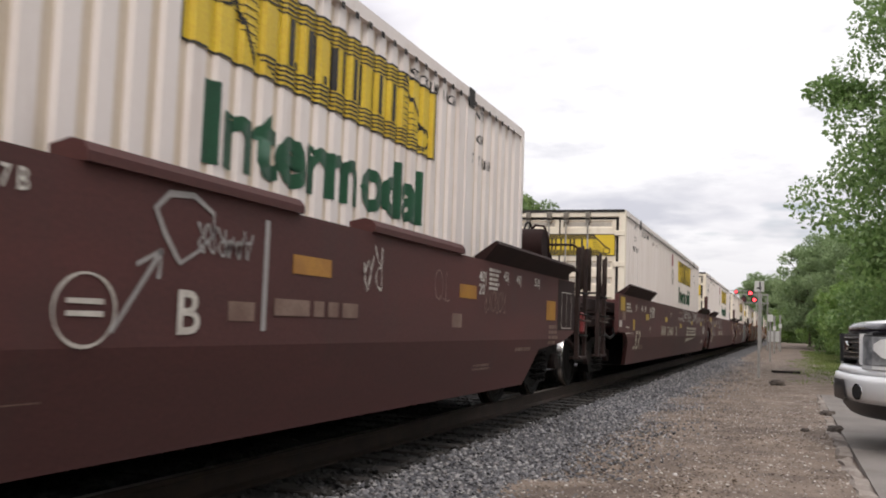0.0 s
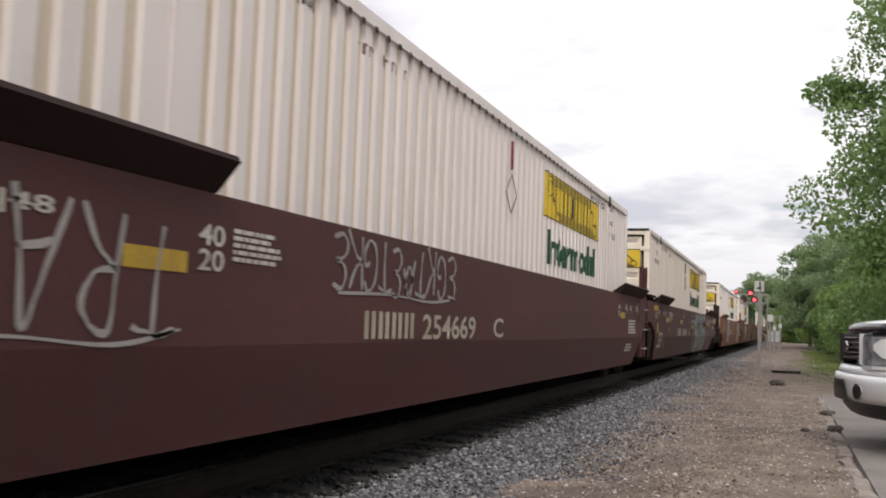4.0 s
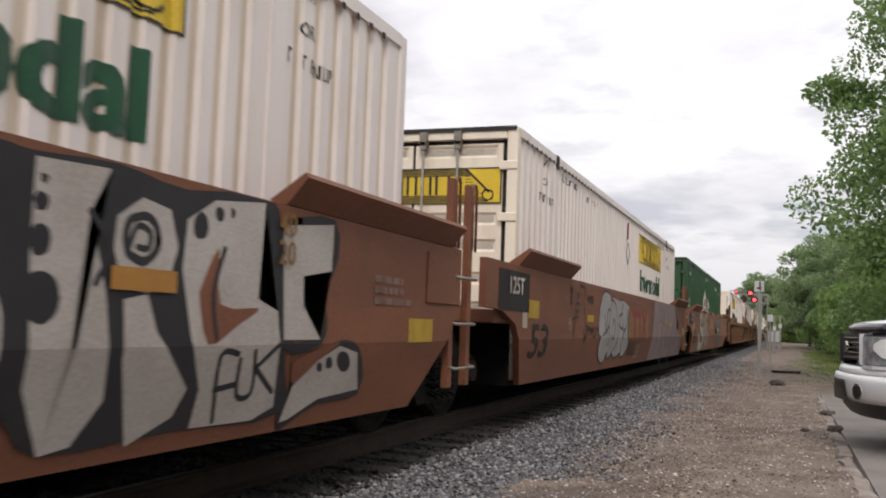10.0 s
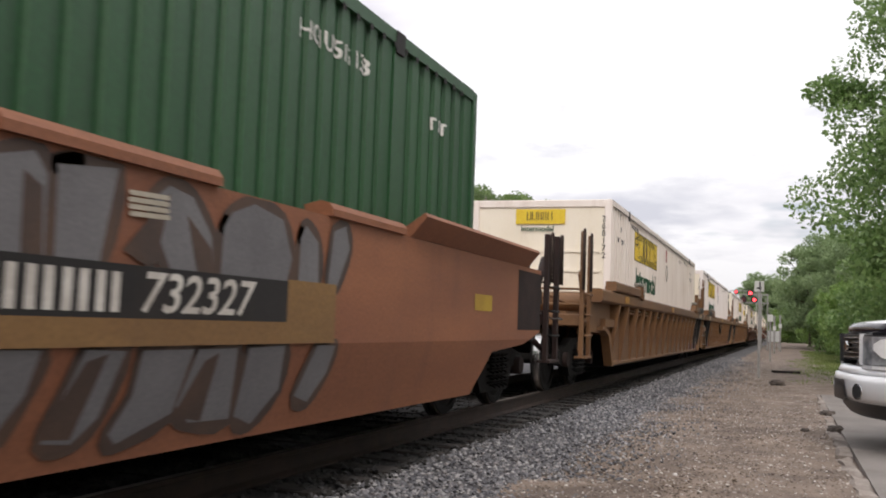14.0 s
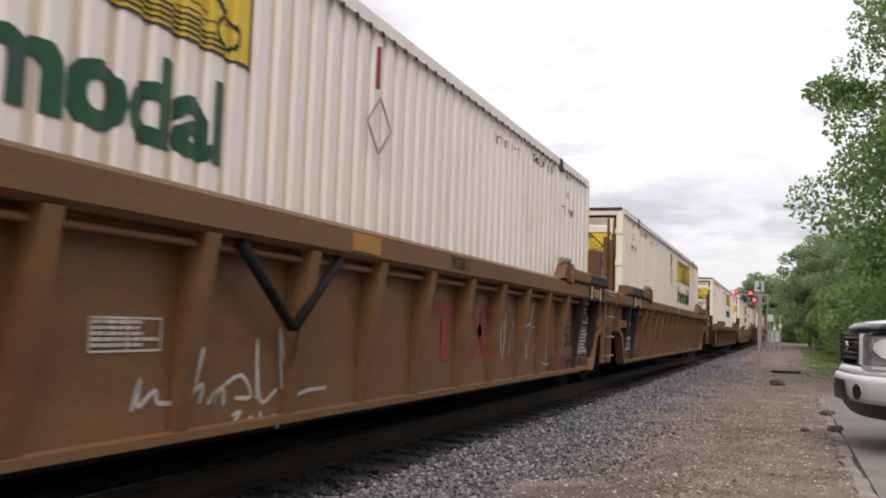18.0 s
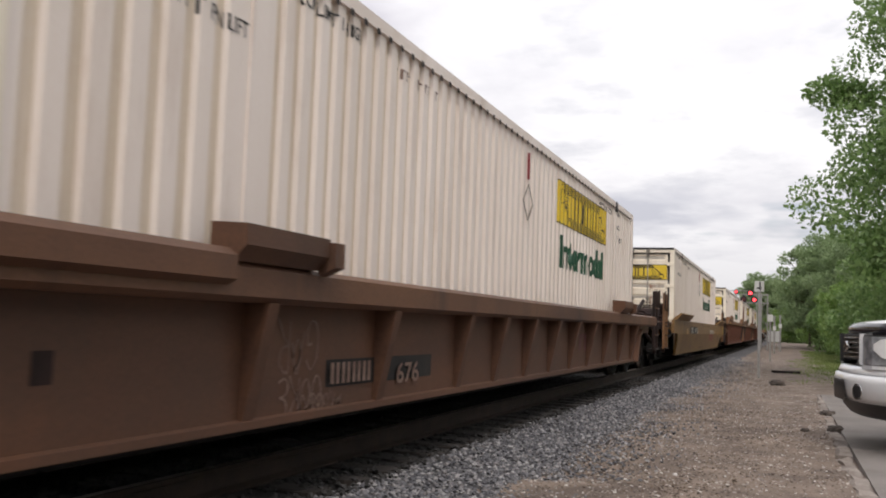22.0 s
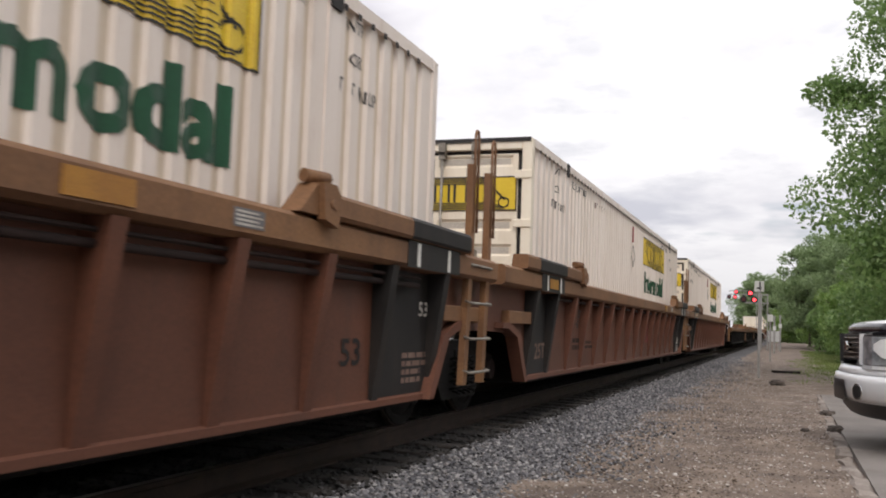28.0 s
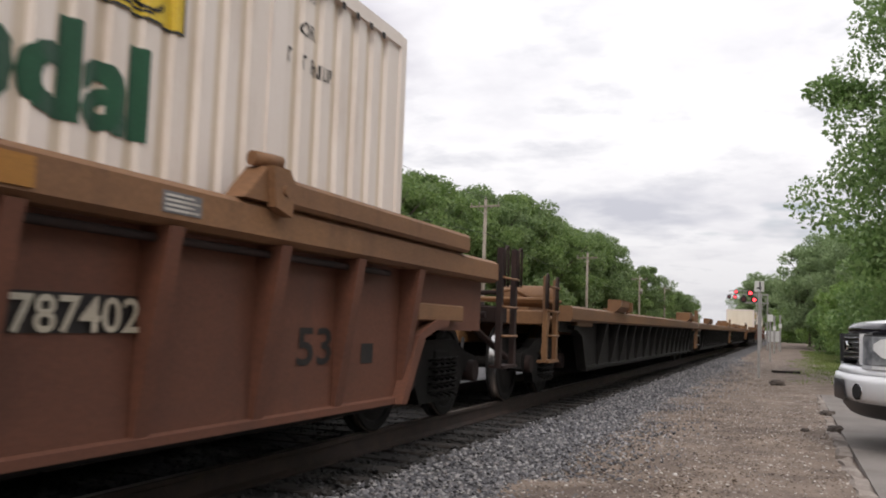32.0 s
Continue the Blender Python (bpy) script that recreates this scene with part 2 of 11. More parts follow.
# Near-black bed: the shade under the train is put into its colour.
M["oily"] = mat("stone bed with the train's shade in its colour", (0.022, 0.020, 0.019), (0.012, 0.011, 0.011), 0.9, 0, 10, 70, 0.9)
M["stones"] = island_mat("crushed ballast stone", [(0.045, 0.045, 0.052), (0.105, 0.105, 0.115), (0.17, 0.165, 0.175), (0.075, 0.074, 0.083), (0.36, 0.35, 0.35), (0.135, 0.122, 0.122)], 0.85)
M["dirt"] = mat("packed stony dirt", (0.225, 0.172, 0.135), (0.115, 0.085, 0.068), 0.95, 0, 1.9, 45, 0.9, 0.8, (0.075, 0.054, 0.043))
M["dark_stones"] = island_mat("ballast stone with the train's shade in its colour", [(0.014, 0.013, 0.013), (0.030, 0.028, 0.027), (0.045, 0.042, 0.041), (0.020, 0.019, 0.018)], 0.9)
M["pebbles"] = island_mat("scattered pebbles and chips", [(0.10, 0.072, 0.056), (0.24, 0.185, 0.15), (0.36, 0.32, 0.28), (0.14, 0.105, 0.088), (0.56, 0.53, 0.50)], 0.9)
M["chips"] = island_mat("pale limestone chips", [(0.42, 0.39, 0.35), (0.62, 0.59, 0.55), (0.50, 0.45, 0.40), (0.33, 0.27, 0.23)], 0.9)
M["litter"] = island_mat("dead leaves and cinders", [(0.05, 0.035, 0.028), (0.10, 0.07, 0.05), (0.16, 0.115, 0.08), (0.035, 0.028, 0.025)], 0.95)
M["asphalt"] = mat("worn grey asphalt", (0.215, 0.192, 0.176), (0.155, 0.138, 0.127), 0.9, 0, 1.2, 90, 0.5, 0.55, (0.13, 0.10, 0.082))
M["kerb"] = mat("worn concrete kerb", (0.27, 0.235, 0.21), (0.18, 0.15, 0.13), 0.9, 0, 2.5, 60, 0.5, 0.5, (0.12, 0.085, 0.065), per_piece=0.15)
M["bark"] = mat("grey-brown bark", (0.12, 0.095, 0.075), (0.07, 0.055, 0.045), 0.95, 0, 4, 30, 0.8, stretch=(3, 3, 0.5))
M["leaf_a"] = island_mat("fresh green leaves", [(0.107, 0.186, 0.0533), (0.169, 0.276, 0.0862), (0.2591, 0.372, 0.1411), (0.1352, 0.228, 0.0706)], 0.5, 0, 1, 0.5)
M["leaf_b"] = island_mat("dark green leaves", [(0.0979, 0.165, 0.0471), (0.1517, 0.2321, 0.0681), (0.2055, 0.2889, 0.0942), (0.1174, 0.1908, 0.0544)], 0.5, 0, 1, 0.5)
M["leaf_c"] = island_mat("yellow-green shrub leaves", [(0.132, 0.222, 0.0495), (0.1848, 0.2886, 0.0765), (0.2376, 0.3404, 0.108)], 0.55, 0, 1, 0.55)
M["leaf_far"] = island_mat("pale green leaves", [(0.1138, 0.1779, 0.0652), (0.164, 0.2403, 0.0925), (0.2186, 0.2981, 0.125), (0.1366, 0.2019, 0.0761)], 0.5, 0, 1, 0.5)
M["grass"] = island_mat("thin verge grass", [(0.13, 0.21, 0.045), (0.19, 0.26, 0.07), (0.25, 0.26, 0.10)], 0.8, 0, 1, 0.45)


# ---- helpers ----
def part(name, bm, material, parent=None, label=""):
    me = bm
    if isinstance(bm, bmesh.types.BMesh):
        me = bpy.data.meshes.new(name)
        bm.normal_update()
        bm.to_mesh(me)
        bm.free()
    if material and not me.materials:
        me.materials.append(material)
    ob = new(name, me)
    if parent:
        ob.parent = parent
    if label:
        ob["label"] = label
    return ob


def box(bm, x0, x1, y0, y1, z0, z1):
    v = [bm.verts.new(p) for p in ((x0, y0, z0), (x1, y0, z0), (x1, y1, z0), (x0, y1, z0), (x0, y0, z1), (x1, y0, z1), (x1, y1, z1), (x0, y1, z1))]
    for f in ((3, 2, 1, 0), (4, 5, 6, 7), (0, 1, 5, 4), (1, 2, 6, 5), (2, 3, 7, 6), (3, 0, 4, 7)):
        bm.faces.new([v[i] for i in f])
    return bm


def boxed(x0, x1, y0, y1, z0, z1, bev=0.0):
    bm = box(bmesh.new(), x0, x1, y0, y1, z0, z1)
    if bev:
        bmesh.ops.bevel(bm, geom=list(bm.edges), offset=bev, segments=1, affect="EDGES")
    return bm


def rod(bm, a, b, r, seg=8, r2=None):
    a, b = Vector(a), Vector(b)
    d = (b - a).normalized()
    s = d.orthogonal().normalized()
    q = d.cross(s)
    r2 = r if r2 is None else r2
    ring = lambda c, k: [bm.verts.new(c + (s * math.cos(i * 2 * math.pi / seg) + q * math.sin(i * 2 * math.pi / seg)) * k) for i in range(seg)]
    p, o = ring(a, r), ring(b, r2)
    for i in range(seg):
        j = (i + 1) % seg
        f = bm.faces.new((p[i], p[j], o[j], o[i]))
        f.smooth = seg > 6
    bm.faces.new(p[::-1])
    bm.faces.new(o)
    return bm


def pipe(bm, pts, r, seg=6):
    """A round bar bent through the points, in one piece."""
    pts = [Vector(p) for p in pts]
    rings = []
    side = None
    for i, p in enumerate(pts):
        d = (pts[min(i + 1, len(pts) - 1)] - pts[max(i - 1, 0)]).normalized()
        side = d.orthogonal().normalized() if side is None else (side - d * side.dot(d)).normalized()
        q = d.cross(side)
        rings.append([bm.verts.new(p + (side * math.cos(k * 2 * math.pi / seg) + q * math.sin(k * 2 * math.pi / seg)) * r) for k in range(seg)])
    for a, b in zip(rings, rings[1:]):
        for k in range(seg):
            j = (k + 1) % seg
            bm.faces.new((a[k], a[j], b[j], b[k])).smooth = True
    bm.faces.new(rings[0][::-1])
    bm.faces.new(rings[-1])
    return bm


def prism(bm, outline, axis, lo, hi):
    """An outline of two coordinates drawn out along the axis."""
    def at(p, w):
        q = list(p)
        q.insert(axis, w)
        return q
    a = [bm.verts.new(at(p, lo)) for p in outline]
    b = [bm.verts.new(at(p, hi)) for p in outline]
    k = len(outline)
    fs = [bm.faces.new(a), bm.faces.new(b[::-1])]
    for i in range(k):
        j = (i + 1) % k
        fs.append(bm.faces.new((a[j], a[i], b[i], b[j])))
    bmesh.ops.recalc_face_normals(bm, faces=fs)
    return bm


def turned(bm, m):
    bmesh.ops.transform(bm, matrix=m, verts=bm.verts)
    return bm


LETTERS = {}


def lettering(text, size, bold=0.0, wide=1.0):
    """A flat mesh of the text in the y-z plane, reading along +y, seen from +x, its lower left corner at the origin."""
    key = (text, size, bold, wide)
    if key not in LETTERS:
        cu = bpy.data.curves.new("lettering", "FONT")
        cu.body, cu.size, cu.offset, cu.resolution_u = text, size / 0.72, bold, 3
        cu.space_line = 0.85
        ob = bpy.data.objects.new("lettering", cu)
        me = bpy.data.meshes.new_from_object(ob)
        bpy.data.objects.remove(ob)
        bpy.data.curves.remove(cu)
        me.transform(Matrix(((0, 0, 1, 0), (wide, 0, 0, 0), (0, 1, 0, 0), (0, 0, 0, 1))))
        LETTERS[key] = me
    return LETTERS[key].copy()


def bars(rows, width, height, gap, seed):
    """Unreadable writing: short bars in rows, in the y-z plane."""
    rnd = random.Random(seed)
    bm = bmesh.new()
    for r in range(rows):
        z, y, end = -r * (height + gap), 0.0, width * rnd.uniform(0.6, 1.0)
        while y < end:
            w = min(rnd.uniform(1.2, 4.5) * height, end - y)
            vs = [bm.verts.new((0, y + a * w, z + b * height)) for a, b in ((0, 0), (1, 0), (1, 1), (0, 1))]
            bm.faces.new(vs)
            y += w + height * 0.6
    return bm


def quad(y0, y1, z0, z1, x):
    bm = bmesh.new()
    bm.faces.new([bm.verts.new(p) for p in ((x, y0, z0), (x, y1, z0), (x, y1, z1), (x, y0, z1))])
    return bm


# ---- the track's line and the train's run ----
TRACK_X, BEND_Y, BEND_R = -4.18, 150.0, 520.0


def on_track(d):
    """The pose at d metres along the track: straight, then bending away."""
    if d < BEND_Y:
        return pose(TRACK_X, d, 0)
    a = (d - BEND_Y) / BEND_R
    return pose(TRACK_X - BEND_R * (1 - math.cos(a)), BEND_Y + BEND_R * math.sin(a), 0, 0, 0, math.degrees(a))


RUN = np.polyfit(np.arange(0, 33, 2.0), (0.0, 17.64, 35.33, 53.16, 71.21, 89.53, 108.09, 126.79, 145.6, 164.48, 183.5, 202.72, 222.11, 241.62, 261.23,
                                         280.93, 300.67), 8)


def run(t):
    """How far the train has come at t seconds."""
    return float(np.polyval(RUN, t) - np.polyval(RUN, 0.0))


MOVING, SPINNING = [], []


# ---- containers ----
HL, HW, CH = 8.075, 1.295, 2.9          # half length, half width, height
PERIOD, DEEP = 0.228, 0.030


def side_breaks():
    """The corrugated side as (y, depth) points along its length."""
    pts = [(-HL + 0.12, 0.0)]
    for lo, hi in ((-HL + 0.2, -6.28), (-5.92, 5.92), (6.28, HL - 0.2)):
        n = int((hi - lo) / PERIOD)
        step = (hi - lo) / n
        for i in range(n):
            y = lo + i * step
            pts += [(y, 0.0), (y + step * 0.07, DEEP), (y + step * 0.43, DEEP), (y + step * 0.50, 0.0)]
        pts.append((hi, 0.0))
    pts.append((HL - 0.12, 0.0))
    return pts


BREAKS = side_breaks()
BY, BD = np.array([p[0] for p in BREAKS]), np.array([p[1] for p in BREAKS])


def side_x(y):
    return HW - 0.02 - float(np.interp(y, BY, BD))


def side_wall():
    bm = bmesh.new()
    lo = [bm.verts.new((HW - 0.02 - d, y, 0.16)) for y, d in BREAKS]
    hi = [bm.verts.new((HW - 0.02 - d, y, CH - 0.10)) for y, d in BREAKS]
    back_lo = [bm.verts.new((HW - 0.10, y, 0.16)) for y in (BREAKS[0][0], BREAKS[-1][0])]
    back_hi = [bm.verts.new((HW - 0.10, y, CH - 0.10)) for y in (BREAKS[0][0], BREAKS[-1][0])]
    for i in range(len(BREAKS) - 1):
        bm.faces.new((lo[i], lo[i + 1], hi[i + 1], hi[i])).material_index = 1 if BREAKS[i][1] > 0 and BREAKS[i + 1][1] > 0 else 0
    bm.faces.new((back_lo[1], back_lo[0], back_hi[0], back_hi[1]))
    return bm


def film(y0, y1, z0, z1, lift):
    """A sheet that lies on the corrugated side."""
    ys = [y0] + [y for y in BY if y0 < y < y1] + [y1]
    bm = bmesh.new()
    lo = [bm.verts.new((side_x(y) + lift, y, z0)) for y in ys]
    hi = [bm.verts.new((side_x(y) + lift, y, z1)) for y in ys]
    for i in range(len(ys) - 1):
        bm.faces.new((lo[i], lo[i + 1], hi[i + 1], hi[i]))
    return bm


def draped(me, y, z, lift=0.008):
    """Lettering laid on the corrugated side."""
    bm = bmesh.new()
    bm.from_mesh(me)
    bmesh.ops.translate(bm, verts=bm.verts, vec=(0, y, z))
    ys = [v.co.y for v in bm.verts]
    for b in BY:
        if min(ys) < b < max(ys):
            bmesh.ops.bisect_plane(bm, geom=bm.verts[:] + bm.edges[:] + bm.faces[:], plane_co=(0, b, 0), plane_no=(0, 1, 0))
    for v in bm.verts:
        v.co.x = side_x(v.co.y) + lift
    return bm


def strokes(width, height, x, y, z, drape=None):
    """A company name as plain upright strokes."""
    bm = bmesh.new()
    unit = width / 17.0
    marks = [(0.9, 0.5, 1), (1.9, 0.36, 0.18), (3.0, 0.5, 1), (3.95, 0.42, 1), (4.95, 0.36, 0.18), (6.2, 0.48, 1), (7.35, 0.48, 1), (8.9, 0.48, 1), (10.05, 0.48, 1), (11.6, 0.48, 1),
             (12.75, 0.48, 1), (15.0, 0.52, 1)]
    for a, w, h in marks:
        y0, y1 = y + a * unit, y + (a + w) * unit
        sheet = drape(y0, y1, z, z + height * h) if drape else quad(y0, y1, z, z + height * h, x)
        me = bpy.data.meshes.new("tmp")
        sheet.to_mesh(me)
        sheet.free()
        bm.from_mesh(me)
        bpy.data.meshes.remove(me)
    return bm


def sign_lines(y0, y1, z0, z1, piece):
    """The border and the thin ruled lines of the sign."""
    w = 0.016
    spans = [(y0, y1, z0, z0 + w), (y0, y1, z1 - w, z1), (y0, y0 + w, z0, z1), (y1 - w, y1, z0, z1)]
    h, ln = z1 - z0, y1 - y0
    for k in range(4):
        spans.append((y0 + (0.235 - 0.012 * k) * ln, y0 + (0.93 - 0.02 * k) * ln, z0 + h * (0.06 + 0.05 * k), z0 + h * (0.06 + 0.05 * k) + 0.013))
        spans.append((y0 + (0.06 + 0.03 * k) * ln, y0 + (0.80 + 0.01 * k) * ln, z1 - h * (0.08 + 0.05 * k), z1 - h * (0.08 + 0.05 * k) + 0.013))
    for k in range(7):
        spans.append((y0 + 0.80 * ln, y0 + (0.82 + 0.012 * k) * ln, z1 - h * (0.25 + 0.08 * k), z1 - h * (0.25 + 0.08 * k) + 0.008))
        spans.append((y0 + (0.16 - 0.012 * (6 - k)) * ln, y0 + 0.2 * ln, z1 - h * (0.25 + 0.08 * k), z1 - h * (0.25 + 0.08 * k) + 0.008))
    def slope(ya, za, yb, zb, n=16):
        for i in range(n):
            p, q = ya + (yb - ya) * i / n, za + (zb - za) * i / n
            step = abs(zb - za) / n + 0.012
            spans.append((p, p + abs(yb - ya) / n + 0.006, q - step * 0.5, q + step * 0.5))

    def curl(cy, cz, ry, rz, n=26):
        for i in range(n):
            p, q = 2 * math.pi * i / n, 2 * math.pi * (i + 1) / n
            a0, a1 = sorted((cy + ry * math.cos(p), cy + ry * math.cos(q)))
            b0, b1 = sorted((cz + rz * math.sin(p), cz + rz * math.sin(q)))
            spans.append((a0 - 0.005, a1 + 0.005, b0 - 0.005, b1 + 0.005))
    slope(y0 + 0.11 * ln, z0 + 0.82 * h, y0 + 0.185 * ln, z0 + 0.06 * h)
    curl(y0 + 0.085 * ln, z0 + 0.66 * h, 0.04 * ln, 0.16 * h)
    slope(y0 + 0.80 * ln, z1 - 0.06 * h, y0 + 0.93 * ln, z0 + 0.30 * h)
    curl(y0 + 0.925 * ln, z0 + 0.24 * h, 0.03 * ln, 0.14 * h)
    bm = bmesh.new()
    for s in spans:
        sheet = piece(*s)
        me = bpy.data.meshes.new("tmp")
        sheet.to_mesh(me)
        sheet.free()
        bm.from_mesh(me)
        bpy.data.meshes.remove(me)
    return bm


SHARED = {}


def shared(key, make):
    """One mesh, made at its first use and then shared by alike parts."""
    if key not in SHARED:
        got = make()
        if isinstance(got, bmesh.types.BMesh):
            me = bpy.data.meshes.new(key)
            got.normal_update()
            got.to_mesh(me)
            got.free()
            got = me
        SHARED[key] = got
    return SHARED[key]


def keyed(key, name, material, parent, make, label="", at=None):
    me = shared(key, make)
    if material and not me.materials:
        me.materials.append(material)
    ob = part(name, me, None, parent, label)
    if at is not None:
        ob.matrix_local = at
    return ob


SIGN_Y, SIGN_Z = (1.54, 5.17), (2.03, 2.63)
HALF_TURN = pose(0, 0, 0, 0, 0, 180)


def mirror_y():
    return Matrix.Diagonal((-1, 1, 1, 1))


DOOR_BANDS = (0.40, 0.76, 1.10, 1.48, 1.79, 2.58)


def door_band(side):
    """Grey sheets lying in the pressed bands of a leaf."""
    bm = bmesh.new()
    a, b = (0.11, 1.01) if side > 0 else (-1.01, -0.11)
    y = -HL + 0.045 + 0.022
    for z in DOOR_BANDS:
        bm.faces.new([bm.verts.new(p) for p in ((a, y, z + 0.006), (b, y, z + 0.006), (b, y, z + 0.084), (a, y, z + 0.084))])
    return bm


def door_leaf(side):
    """One door leaf with its pressed bands; side -1 or 1."""
    bm = bmesh.new()
    a, b = (0.018, 1.105) if side > 0 else (-1.105, -0.018)
    zs = [(0.20, 0.0)]
    for z in DOOR_BANDS:
        zs += [(z - 0.03, 0.0), (z, 0.024), (z + 0.09, 0.024), (z + 0.12, 0.0)]
    zs.append((CH - 0.185, 0.0))
    y = -HL + 0.045
    edge = 0.06
    rows = []
    for z, d in zs:
        rows.append([bm.verts.new(p) for p in ((a, y, z), (a + edge, y, z), (a + edge + 0.02, y + d, z), (b - edge - 0.02, y + d, z), (b - edge, y, z), (b, y, z))])
    for r, q in zip(rows, rows[1:]):
        for i in range(5):
            bm.faces.new((r[i], r[i + 1], q[i + 1], q[i]))
    for pts in (((a, y, 0.20), (a, y + 0.05, 0.20), (a, y + 0.05, CH - 0.185), (a, y, CH - 0.185)), ((b, y, 0.20), (b, y, CH - 0.185), (b, y + 0.05, CH - 0.185), (b, y + 0.05, 0.20))):
        bm.faces.new([bm.verts.new(p) for p in pts])
    return bm


def lock_rod():
    bm = rod(bmesh.new(), (0, -HL - 0.025, 0.14), (0, -HL - 0.025, CH - 0.05), 0.017, 8)
    for z in (0.17, 0.75, 1.48, CH - 0.20):
        box(bm, -0.04, 0.04, -HL - 0.05, -HL + 0.04, z - 0.045, z + 0.045)
    box(bm, -0.045, 0.045, -HL - 0.05, -HL + 0.03, CH - 0.20, CH - 0.04)
    return bm


def frame_end(y, sgn):
    """Corner posts, sill and header of one end."""
    bm = bmesh.new()
    y0, y1 = (y, y + 0.12) if sgn < 0 else (y - 0.12, y)
    for s in (-1, 1):
        xs = sorted((s * HW, s * (HW - 0.13)))
        box(bm, xs[0], xs[1], y0, y1, 0.0, CH)
    box(bm, -HW + 0.13, HW - 0.13, y0 + 0.003, y1 - 0.003, 0.0, 0.19)
    box(bm, -HW + 0.13, HW - 0.13, y0 + 0.003, y1 - 0.003, CH - 0.14, CH - 0.003)
    bmesh.ops.bevel(bm, geom=list(bm.edges), offset=0.012, segments=1, affect="EDGES")
    return bm


def side_rail(z0, z1):
    bm = bmesh.new()
    box(bm, HW - 0.075, HW, -HL + 0.12, HL - 0.12, z0, z1)
    return bm


def roof_sheet():
    bm = bmesh.new()
    n = 60
    rows = []
    for i in range(n + 1):
        y = -HL + 0.12 + (2 * HL - 0.24) * i / n
        z = CH - 0.012 - (0.018 if i % 2 else 0.0)
        rows.append([bm.verts.new((x, y, z)) for x in (-HW + 0.07, HW - 0.07)])
    for r, q in zip(rows, rows[1:]):
        bm.faces.new((r[0], r[1], q[1], q[0]))
    return bm


def rivet_row():
    """Small dark slots along the upper rail."""
    bm = bmesh.new()
    for i in range(68):
        y = -7.7 + i * 0.228
        box(bm, HW, HW + 0.004, y, y + 0.05, CH - 0.135, CH - 0.09)
    return bm


def lift_post():
    bm = bmesh.new()
    prism(bm, [(HW - 0.03, -0.10), (HW - 0.006, -0.10), (HW - 0.006, -0.075), (HW - 0.012, -0.072), (HW - 0.012, 0.09), (HW - 0.03, 0.09)], 2, 0.16, CH - 0.10)
    return bm


def lift_socket():
    bm = bmesh.new()
    box(bm, HW - 0.06, HW + 0.006, -0.085, 0.085, CH - 0.17, CH + 0.006)
    return bm


